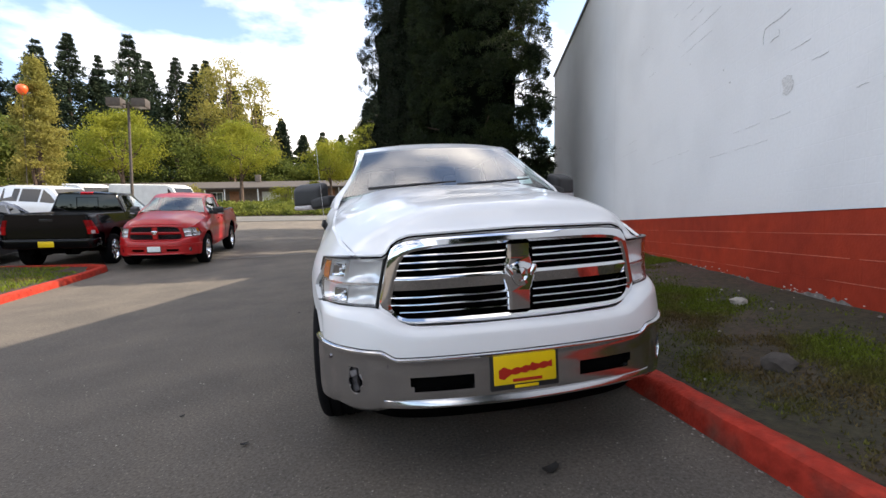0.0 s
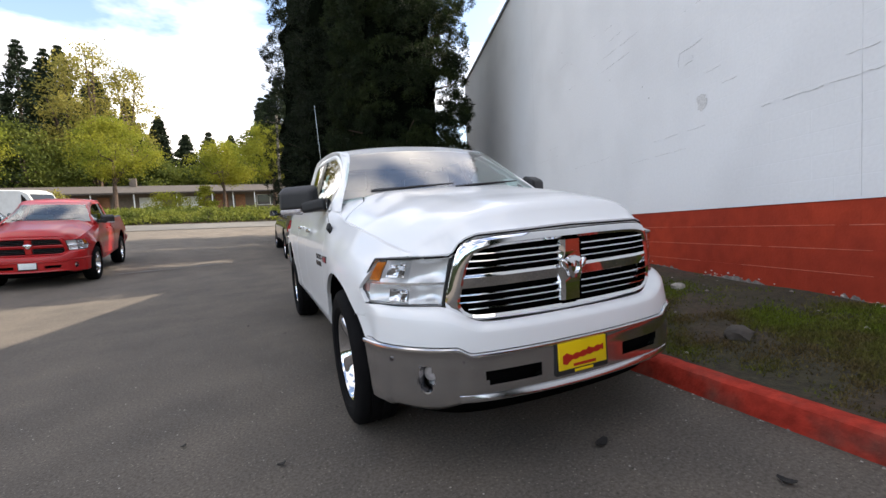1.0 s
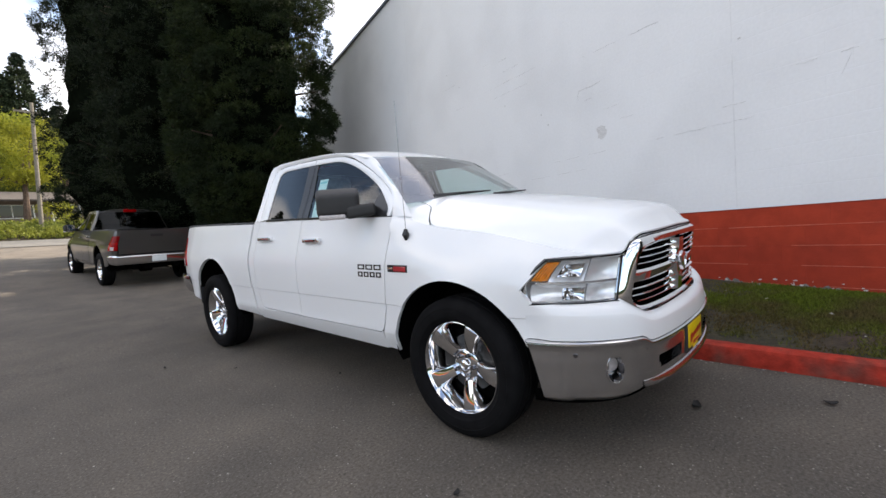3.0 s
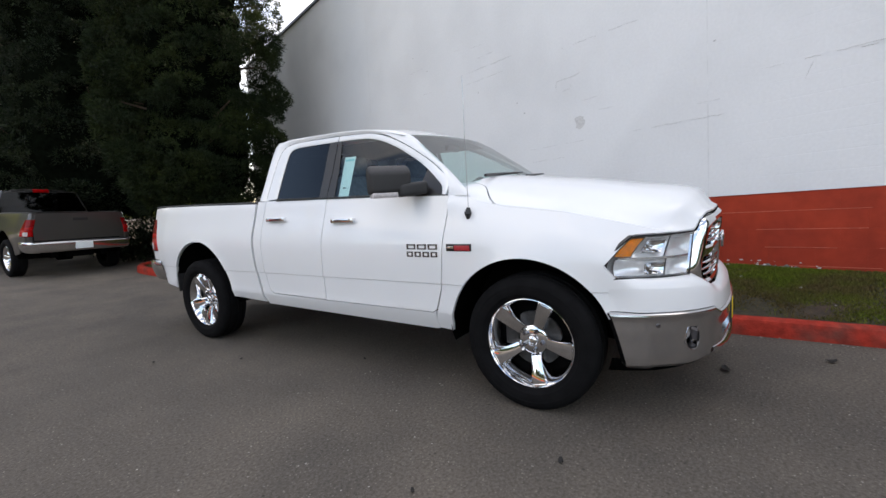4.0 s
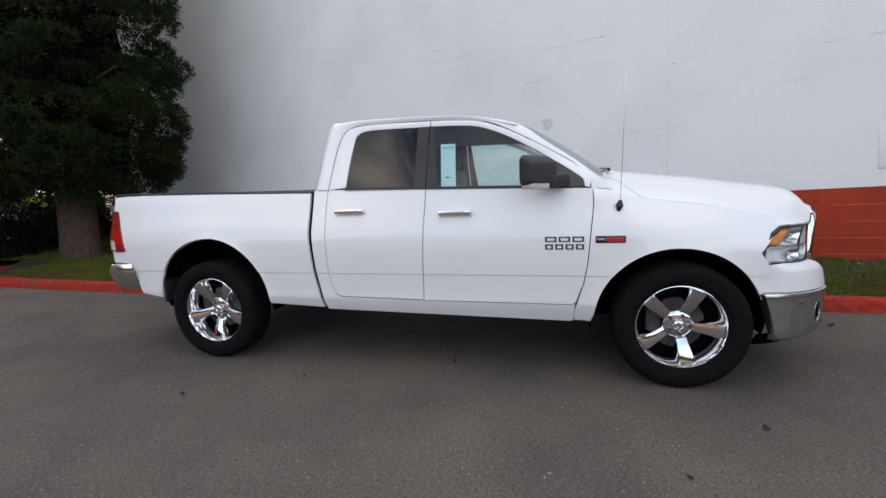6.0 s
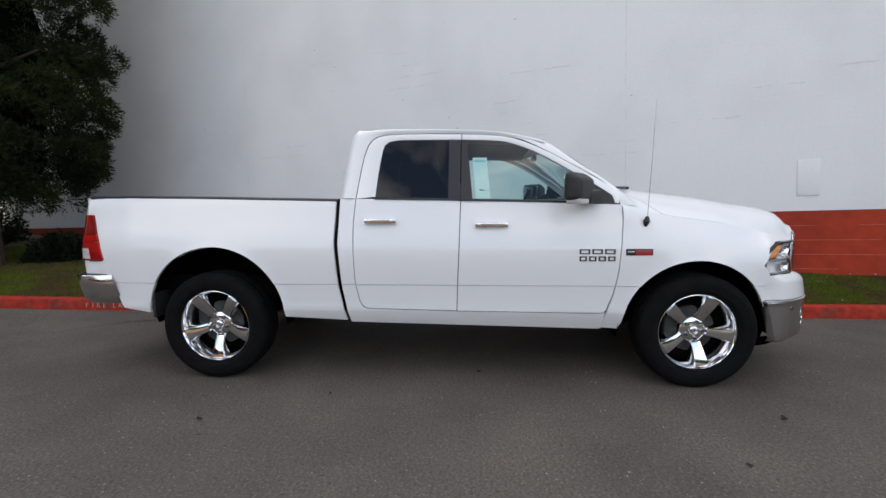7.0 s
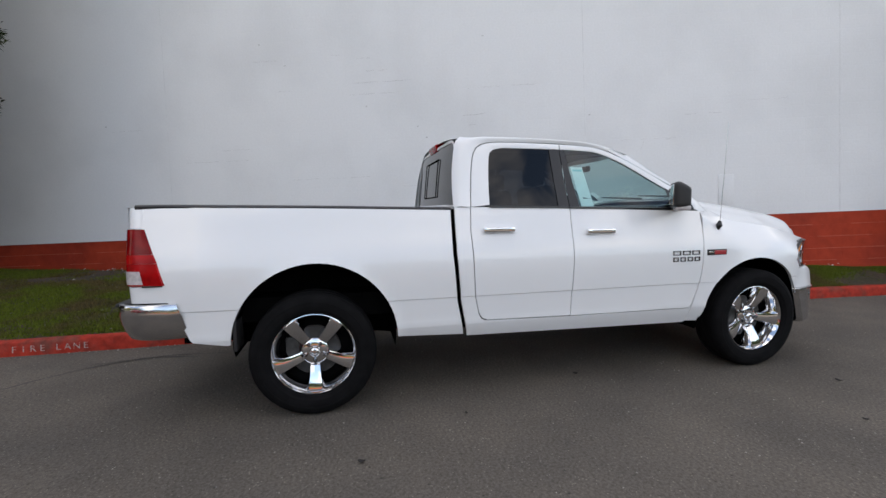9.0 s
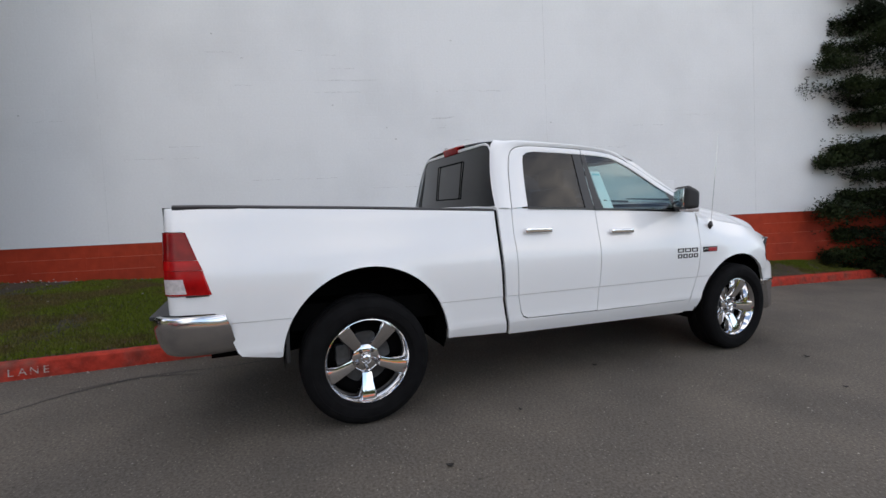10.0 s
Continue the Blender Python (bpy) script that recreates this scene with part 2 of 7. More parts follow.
def speckle(m, scale, size, colour):
    """Scatters pale chips of stone over a material's base colour."""
    n, l = m.node_tree.nodes, m.node_tree.links
    p = n["Principled BSDF"]
    old = p.inputs["Base Color"].links[0].from_socket
    tc = n.new("ShaderNodeTexCoord")
    v = n.new("ShaderNodeTexVoronoi")
    v.inputs["Scale"].default_value = scale
    r = n.new("ShaderNodeValToRGB")
    r.color_ramp.elements[0].position, r.color_ramp.elements[1].position = size * 0.6, size
    r.color_ramp.elements[0].color, r.color_ramp.elements[1].color = (1, 1, 1, 1), (0, 0, 0, 1)
    w = n.new("ShaderNodeTexNoise")
    w.inputs["Scale"].default_value = scale * 0.35
    k = n.new("ShaderNodeMath")
    k.operation = "MULTIPLY"
    mix = n.new("ShaderNodeMix")
    mix.data_type = "RGBA"
    mix.inputs["B"].default_value = (*colour, 1)
    l.new(tc.outputs["Object"], v.inputs["Vector"])
    l.new(tc.outputs["Object"], w.inputs["Vector"])
    l.new(v.outputs["Distance"], r.inputs["Fac"])
    l.new(r.outputs["Color"], k.inputs[0])
    l.new(w.outputs["Fac"], k.inputs[1])
    l.new(k.outputs["Value"], mix.inputs["Factor"])
    l.new(old, mix.inputs["A"])
    l.new(mix.outputs["Result"], p.inputs["Base Color"])


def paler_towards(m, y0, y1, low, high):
    """Raises the base colour along y: brighter light up the lot, put into colour."""
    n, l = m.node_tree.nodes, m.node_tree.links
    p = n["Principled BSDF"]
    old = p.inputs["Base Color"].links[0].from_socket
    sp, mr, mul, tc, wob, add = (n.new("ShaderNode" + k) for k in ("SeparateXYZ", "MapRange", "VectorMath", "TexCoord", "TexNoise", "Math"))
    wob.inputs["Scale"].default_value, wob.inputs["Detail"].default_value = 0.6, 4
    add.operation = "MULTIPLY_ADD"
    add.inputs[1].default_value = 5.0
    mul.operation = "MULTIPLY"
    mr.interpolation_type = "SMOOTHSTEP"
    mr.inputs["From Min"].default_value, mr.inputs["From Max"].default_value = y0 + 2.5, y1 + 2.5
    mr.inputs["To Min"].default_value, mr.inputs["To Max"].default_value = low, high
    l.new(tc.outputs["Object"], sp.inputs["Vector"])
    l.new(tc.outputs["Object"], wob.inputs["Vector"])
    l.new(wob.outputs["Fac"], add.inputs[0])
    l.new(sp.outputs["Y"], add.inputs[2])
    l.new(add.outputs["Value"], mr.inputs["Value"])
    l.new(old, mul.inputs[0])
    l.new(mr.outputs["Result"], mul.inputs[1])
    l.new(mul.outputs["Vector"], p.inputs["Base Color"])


# painted-in light: base colour reaches 1.3 times its near value up the lot
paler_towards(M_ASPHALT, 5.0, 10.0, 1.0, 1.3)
speckle(M_ASPHALT, 34, 0.17, (0.30, 0.265, 0.225))
speckle(M_ASPHALT, 90, 0.26, (0.20, 0.175, 0.15))
speckle(M_ASPHALT, 9, 0.085, (0.02, 0.019, 0.018))
M_STREET = material("street_asphalt", (0.10, 0.098, 0.092), 0.85, vary=0.2, scale=40, bump=0.4, bump_scale=150, second=(0.13, 0.125, 0.115), second_scale=0.4)
M_SOIL = material("soil", (0.050, 0.029, 0.019), 0.95, vary=0.5, scale=18, bump=1.0, bump_scale=40, second=(0.030, 0.026, 0.012), second_scale=1.1, second_at=(0.38, 0.56))
M_GRASS = material("grass_blades", (0.098, 0.126, 0.018), 0.85, spec=0.05, island=0.4, second=(0.105, 0.078, 0.034), second_scale=1.6, second_at=(0.44, 0.62))
M_LAWN = material("lawn_blades", (0.115, 0.150, 0.016), 0.8, spec=0.08, island=0.35, second=(0.12, 0.100, 0.030), second_scale=1.3, second_at=(0.5, 0.66))
M_KERB = material("red_kerb_paint", (0.36, 0.034, 0.020), 0.75, spec=0.15, vary=0.3, scale=14, bump=0.7, bump_scale=50, second=(0.15, 0.050, 0.038), second_scale=3.6, second_at=(0.50, 0.72))
M_CONCRETE = material("bare_concrete", (0.30, 0.28, 0.25), 0.85, vary=0.25, scale=20, bump=0.5, bump_scale=80)
M_WALL = material("white_wall_paint", (0.78, 0.78, 0.785), 0.75, vary=0.02, scale=30, bump=0.12, bump_scale=30, second=(0.72, 0.72, 0.725), second_scale=0.7, second_at=(0.45, 0.7))
M_WALLRED = material("red_wall_paint", (0.40, 0.044, 0.018), 0.7, spec=0.2, vary=0.12, scale=7, bump=0.3, bump_scale=45, second=(0.32, 0.036, 0.017), second_scale=0.9, coord_kind="World")


def block_relief(m):
    """Faint block courses under the wall's many coats of paint."""
    n, l = m.node_tree.nodes, m.node_tree.links
    p = n["Principled BSDF"]
    tc, sp, cb, br, bp = (n.new("ShaderNode" + k) for k in ("TexCoord", "SeparateXYZ", "CombineXYZ", "TexBrick", "Bump"))
    br.inputs["Scale"].default_value, br.inputs["Mortar Size"].default_value, br.inputs["Mortar Smooth"].default_value = 1.0, 0.007, 0.6
    br.inputs["Brick Width"].default_value, br.inputs["Row Height"].default_value = 0.406, 0.203
    bp.inputs["Strength"].default_value, bp.inputs["Distance"].default_value = 0.22, 0.003
    bp.invert = True
    l.new(tc.outputs["Object"], sp.inputs["Vector"])
    l.new(sp.outputs["Y"], cb.inputs["X"])
    l.new(sp.outputs["Z"], cb.inputs["Y"])
    l.new(cb.outputs["Vector"], br.inputs["Vector"])
    l.new(br.outputs["Fac"], bp.inputs["Height"])
    old = p.inputs["Normal"].links[0].from_socket
    l.new(old, bp.inputs["Normal"])
    l.new(bp.outputs["Normal"], p.inputs["Normal"])


block_relief(M_WALL)
M_FLASH = material("roof_flashing", (0.10, 0.11, 0.13), 0.5, metal=0.6, vary=0.1, scale=6)
M_PEEL = material("flaked_paint", (0.55, 0.53, 0.51), 0.85, vary=0.25, scale=60, bump=0.5, bump_scale=120)
M_CRACK = material("wall_crack", (0.54, 0.535, 0.53), 0.9, vary=0.3, scale=30)
M_ROADLINE = material("worn_road_paint", (0.20, 0.195, 0.18), 0.8, vary=0.4, scale=25, bump=0.3, bump_scale=90)
M_LETTER = material("kerb_letter_paint", (0.40, 0.30, 0.27), 0.7, vary=0.5, scale=50, second=(0.36, 0.05, 0.03), second_scale=22, second_at=(0.48, 0.56))
M_STONE = material("stones", (0.24, 0.22, 0.20), 0.85, vary=0.3, scale=20, island=0.4, bump=0.5, bump_scale=50)


def build_ground():
    xs = np.unique(np.concatenate([np.linspace(-600, -60, 10), np.linspace(-60, -16, 23), np.linspace(-16, 12, 57), np.linspace(12, 60, 17), np.linspace(60, 600, 10)]))
    ys = np.unique(np.concatenate([np.linspace(-600, -30, 8), np.linspace(-30, -6, 9), np.linspace(-6, 34, 81), np.linspace(34, 100, 20), np.linspace(100, 900, 10)]))
    bm = grid([[(x, y, ground_z(x, y)) for y in ys] for x in xs])
    bmesh.ops.recalc_face_normals(bm, faces=bm.faces)
    if bm.faces[0].normal.z < 0:
        bmesh.ops.reverse_faces(bm, faces=bm.faces)
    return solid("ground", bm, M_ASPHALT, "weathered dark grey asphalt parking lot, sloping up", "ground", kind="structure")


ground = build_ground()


def strip_on_ground(name, path, width, mat, label, lift, kind="structure"):
    """A flat band laid along a path on the ground."""
    pts = spline(path, 60)
    rows = []
    for i, q in enumerate(pts):
        d = pts[min(i + 1, 59)] - pts[max(i - 1, 0)]
        n = np.array((-d[1], d[0])) / np.linalg.norm(d)
        rows.append([(*(q + n * o), ground_z(*(q + n * o)) + lift) for o in np.linspace(-width / 2, width / 2, 9)])
    bm = grid(rows)
    bmesh.ops.recalc_face_normals(bm, faces=bm.faces)
    if sum(f.normal.z for f in bm.faces) < 0:
        bmesh.ops.reverse_faces(bm, faces=bm.faces)
    return solid(name, bm, mat, label, "road", kind=kind)


strip_on_ground("road", [(-70, 20), (-25, 26.5), (-10, 30), (0, 32.2), (30, 39)], 6.0, M_STREET, "pale grey asphalt side street crossing behind the lot", 0.03)
strip_on_ground("road_line", [(-4.8, 10.95), (-3.6, 11.35), (-2.4, 11.9)], 0.10, M_ROADLINE, "worn white painted parking line on the asphalt", 0.012)

KERB = spline([(-0.6, -12.0), (0.2, -9.4), (0.62, -6.9), (0.80, -5.2), (0.93, -4.0), (1.0, -2.8), (1.02, 0), (1.02, 4), (1.02, 8), (1.04, 9.7), (1.22, 10.5), (1.75, 11.0), (3.0, 11.25)], 110)


def build_kerb(name, path, mat, label, flip=1, height=0.14, closed=False):
    section = [(0.0, -0.02), (0.004, 0.04), (0.012, height - 0.035), (0.022, height - 0.012), (0.045, height), (0.12, height + 0.002), (0.145, height - 0.008), (0.155, height - 0.03), (0.16, -0.02)]
    rows = []
    n = len(path)
    for i, q in enumerate(path):
        d = path[min(i + 1, n - 1)] - path[max(i - 1, 0)]
        nrm = flip * np.array((d[1], -d[0])) / np.linalg.norm(d)
        row = []
        for o, z in section:
            wob = 0.006 * noise.noise((q[0] * 3, q[1] * 3, z * 20)) + 0.004 * noise.noise((q[0] * 13, q[1] * 13, o * 30))
            p = q + nrm * (o + wob)
            row.append((p[0], p[1], z + ground_z(*q) + wob * 0.6))
        rows.append(row)
    bm = grid(rows)
    bmesh.ops.recalc_face_normals(bm, faces=bm.faces)
    return solid(name, bm, mat, label, "kerb", kind="structure")


build_kerb("kerb", spline(KERB, 420), M_KERB, "red-painted concrete kerb, worn and chipped, along the grass strip", 1)

# ---- wall of the building ----
WALL = Matrix.Translation((3.3, 0, 2.3)) @ LEVEL @ pose(0, 0, 0, 0, 0, -16)
RED_TOP, WALL_TOP, S0, S1 = -1.21, 5.1, -16.0, 15.7


def wall_x(y):
    return 3.3 + 0.2868 * y


wall_root = thing("wall_east", "tall white-painted block wall with a red painted base", "wall", kind="structure", at=WALL)


def wall_box(s0, s1, z0, z1, x0, x1, bevel=0.0):
    return box(x0, x1, s0, s1, z0, z1, bevel)


part("wall_body", wall_box(S0, S1, RED_TOP, WALL_TOP, 0.0, 0.25), M_WALL, wall_root)
part("base_body", wall_box(S0, S1, -2.9, RED_TOP - 0.001, 0.012, 0.25), M_WALLRED, wall_root, "red painted block base")
part("roof_flashing", wall_box(S0, S1 + 0.06, WALL_TOP, WALL_TOP + 0.09, -0.05, 0.30, 0.01), M_FLASH, wall_root, "dark metal flashing along the roof edge")
end = thing("wall_north", "white painted end wall of the building", "wall", kind="structure", at=WALL)
part("wall_body", wall_box(S1 - 0.25, S1, -2.9, WALL_TOP, 0.25, 14.0), M_WALL, end)
roof_ob = thing("roof", "flat roof of the building", "roof", kind="structure", at=WALL)
part("roof_slab", wall_box(S0, S1 - 0.25, WALL_TOP - 0.3, WALL_TOP - 0.1, 0.25, 14.0), M_FLASH, roof_ob)

# joints and cracks of the painted wall
rng = random.Random(5)


def crack(pts, w=0.012, name="crack", mat=None):
    rows = []
    for i, (s, z) in enumerate(pts):
        ww = w * (0.35 + 0.65 * rng.random())
        rows.append([(-0.004, s, z - ww / 2), (-0.007, s, z), (-0.004, s, z + ww / 2)])
    bm = grid(rows)
    bmesh.ops.recalc_face_normals(bm, faces=bm.faces)
    part(name, bm, mat or M_CRACK, wall_root)


def wander(s0, s1, z, n=14, amp=0.012):
    return [(s0 + (s1 - s0) * i / (n - 1), z + amp * (rng.random() - 0.5)) for i in range(n)]


for s0, s1, z in ((-2.35, -1.36, 0.175), (-2.29, -2.09, 0.155), (-0.95, -0.70, -0.05), (-1.0, 0.1, -0.235), (0.86, 2.0, -0.235), (0.40, 0.60, 0.16), (0.62, 0.88, 0.36), (2.9, 3.2, 1.85), (3.45, 3.6, 1.93), (2.2, 3.4, 1.42), (2.4, 3.3, 1.22), (0.0, 1.2, 1.22), (1.2, 2.4, -0.44), (3.0, 4.4, -0.24), (5.2, 6.4, 0.16), (-3.1, -2.5, 0.56), (2.6, 3.0, 1.62), (4.6, 5.1, 1.9), (-4.2, -3.4, 0.74), (5.2, 5.7, 0.35), (4.3, 4.6, 1.35), (7.2, 7.8, 0.8)):
    k = s0
    while k < s1:
        e = min(s1, k + rng.uniform(0.12, 0.5))
        crack(wander(k, e, z, 7), 0.005)
        k = e + rng.uniform(0.03, 0.2)
for s in (-5.03, -0.82, 6.72):
    crack_rows = [[(-0.003, s - 0.005, RED_TOP + 0.02), (-0.005, s, RED_TOP + 0.02), (-0.003, s + 0.005, RED_TOP + 0.02)], [(-0.003, s - 0.005, WALL_TOP), (-0.005, s, WALL_TOP), (-0.003, s + 0.005, WALL_TOP)]]
    bm = grid(crack_rows)
    bmesh.ops.recalc_face_normals(bm, faces=bm.faces)
    part("joint", bm, material("joint_filler", (0.71, 0.71, 0.715), 0.8, vary=0.1), wall_root)


def blotch(s, z, r, n=22, out=0.005, mat=None, flat=1.0, name="flaked_patch"):
    bm = bmesh.new()
    c = bm.verts.new((-out - 0.002, s, z))
    ring = []
    for i in range(n):
        a = 2 * math.pi * i / n
        rr = r * (0.7 + 0.5 * rng.random())
        ring.append(bm.verts.new((-out, s + rr * math.cos(a), z + rr * math.sin(a) * flat)))
    for i in range(n):
        bm.faces.new((c, ring[i], ring[(i + 1) % n]))
    bmesh.ops.recalc_face_normals(bm, faces=bm.faces)
    part(name, bm, mat or M_PEEL, wall_root)


M_FILL = material("patched_plaster", (0.62, 0.61, 0.60), 0.85, vary=0.12, scale=40, bump=0.6, bump_scale=70)
blotch(0.92, 0.06, 0.085, mat=M_FILL, name="plaster_patch", flat=1.2)
for marks in (((1.312, 0.59), (1.318, 0.66), (1.292, 0.745), (1.20, 0.752), (1.06, 0.748), (0.90, 0.771)), ((1.20, 0.567), (1.13, 0.585), (1.06, 0.580)), ((1.05, 0.585), (1.065, 0.64)), ((-1.74, -0.03), (-1.78, 0.06), (-1.81, 0.13))):
    crack(marks, 0.010)
for s, z in ((4.45, 1.80), (4.9, 2.2), (2.1, 0.6), (1.95, 0.4), (7.9, 0.9), (3.0, 1.0), (-0.9, 0.64), (0.9, 2.1)):
    blotch(s, z, 0.022, 9, mat=M_CRACK, flat=0.5)
# painted-over hatch
hatch = thing("wall_hatch", "white painted-over utility hatch on the wall", "hatch", at=WALL)
part("hatch_panel", box(-0.012, 0.0, -3.30, -3.04, -1.00, -0.50, 0.004), M_WALL, hatch)
# red base courses
COURSE = 0.203
for i in range(7):
    z1 = RED_TOP - 0.004 - i * COURSE
    off = 0.2 if i % 2 else 0.0
    if i < 5:
        shared = mesh_of("block", box(0.0085, 0.03, 0.0006, 0.4054, -COURSE + 0.002, -0.0008, 0.0015), M_WALLRED, smooth=False)
        for k in range(-17, 27):
            b = new("block", shared)
            b.parent = wall_root
            b.location = (0.0, off + k * 0.406, z1)
# paler joint strips: wear, plus light caught on the ledges put into colour
M_JOINTRED = material("worn_lit_red_joint", (0.52, 0.135, 0.085), 0.8, vary=0.3, scale=20, coord_kind="World")
for i in range(1, 5):
    k = -7.0
    while k < 10.0:
        e = k + rng.uniform(0.5, 2.2)
        zj = RED_TOP - 0.004 - i * COURSE
        bm = grid([[(0.0080, k + (e - k) * q, zj - 0.0035 * rng.uniform(0.5, 1.1)), (0.0060, k + (e - k) * q, zj), (0.0080, k + (e - k) * q, zj + 0.0035 * rng.uniform(0.5, 1.1))] for q in np.linspace(0, 1, 9)])
        bmesh.ops.recalc_face_normals(bm, faces=bm.faces)
        part("bed_joint", bm, M_JOINTRED, wall_root)
        k = e + rng.uniform(0.0, 0.7)
M_FLAKE = material("bare_block_foot", (0.20, 0.185, 0.175), 0.9, vary=0.35, scale=25, bump=0.7, bump_scale=50, coord_kind="World")
for s, w in ((-4.3, 0.5), (-1.5, 0.45), (-0.7, 0.35), (0.5, 0.9), (1.7, 0.7), (2.8, 0.8), (4.3, 0.4), (5.3, 0.9), (6.3, 0.5), (7.6, 0.8), (8.7, 0.5)):
    zf = -2.03 + 0.028 * s
    bm = grid([[(0.0055, s + w * (q - 0.5), zf - 0.10), (0.0035, s + w * (q - 0.5), zf + (0.075 * math.sin(math.pi * q) ** 0.5) * rng.uniform(0.35, 1.0))] for q in np.linspace(0, 1, 22)])
    bmesh.ops.recalc_face_normals(bm, faces=bm.faces)
    part("flaked_patch", bm, M_FLAKE, wall_root, "bare grey concrete where the red paint has flaked")
for i in range(110):
    s = rng.choice((-4.6, -1.3, 0.6, 2.4, 5.2, 7.7, 8.6)) + rng.gauss(0, 0.35)
    blotch(s, -1.99 + 0.028 * s + 0.05 * rng.random() ** 2, rng.uniform(0.005, 0.020), 9, out=0.008, mat=M_PEEL, flat=0.45)

# ---- pickup truck ----
def smooth01(t):
    t = min(max(t, 0.0), 1.0)
    return t * t * (3 - 2 * t)


HOOD_EDGE = [(0.62, 1.385, 0.815), (0.50, 1.335, 0.838), (0.35, 1.280, 0.850), (0.17, 1.238, 0.855), (-0.2, 1.188, 0.842), (-0.5, 1.118, 0.795), (-0.79, 1.045, 0.715)]
HOOD_FRONT = [(0, -0.926), (0.3, -0.914), (0.45, -0.893), (0.53, -0.864), (0.58, -0.836), (0.63, -0.804), (0.67, -0.772), (0.72, -0.730)]
REAR_ARCH, FRONT_ARCH, ARCH_R = (3.547, 0.487), (0.032, 0.420), 0.508


def edge_z(y):
    return table(y, [(a, b) for a, b, c in HOOD_EDGE])


def edge_x(y):
    return table(y, [(a, c) for a, b, c in HOOD_EDGE])


def side_x(y, z):
    """Half width of the body's side."""
    x = table(z, [(0.38, 0.893), (0.44, 0.918), (0.5, 0.948), (0.548, 0.962), (0.6, 0.961), (0.68, 0.966), (0.7405, 0.9692), (0.7455, 0.975), (0.83, 0.98), (0.92, 0.9825), (0.985, 0.98), (1.05, 0.971), (1.12, 0.952), (1.19, 0.93), (1.27, 0.908), (1.345, 0.889), (1.38, 0.876), (1.42, 0.858)])
    for cy, cz in (REAR_ARCH, FRONT_ARCH):
        d = math.hypot(y - cy, z - cz) - ARCH_R
        if z > cz - 0.1:
            x += 0.010 * math.exp(-(max(d, 0) / 0.035) ** 2)
    x *= table(y, [(-0.8, 0.80), (-0.7, 0.852), (-0.57, 0.912), (-0.43, 0.955), (-0.3, 0.978), (-0.12, 0.995), (0.0, 1.0), (3.9, 1.0), (4.25, 0.988), (4.45, 0.960), (4.6, 0.935)])
    return x


def fender_x(y, z):
    zt, xt = edge_z(y), edge_x(y)
    span = 0.30 - 0.20 * smooth01((y - 0.1) / 0.5)
    u = min(max((z - (zt - span)) / span, 0), 1) ** 2.3
    return side_x(y, min(z, 1.2)) * (1 - u) + xt * u


def cabin_x(z, y=1.5):
    """Half width of the cab above the belt; it draws in towards the windscreen."""
    return 0.875 - (z - 1.39) * 0.365 - 0.075 * smooth01((z - 1.33) / 0.25) * smooth01((2.0 - y) / 1.15)


def grille_y(x, z):
    return -0.930 - 0.06 * (z - 0.93) + 0.135 * x * x + 0.8 * max(abs(x) - 0.40, 0) ** 2


BUMPER = spline([(0, -1.003), (0.2, -0.998), (0.4, -0.979), (0.55, -0.950), (0.66, -0.905), (0.75, -0.832), (0.83, -0.735), (0.89, -0.62), (0.922, -0.51), (0.936, -0.446)], 81)
FASCIA_TOP = spline([(0, -0.934, 0.722), (0.2, -0.930, 0.722), (0.4, -0.918, 0.725), (0.50, -0.893, 0.732), (0.57, -0.862, 0.768), (0.635, -0.812, 0.804), (0.75, -0.725, 0.812), (0.85, -0.592, 0.815), (0.90, -0.515, 0.815), (0.930, -0.446, 0.812)], 81)


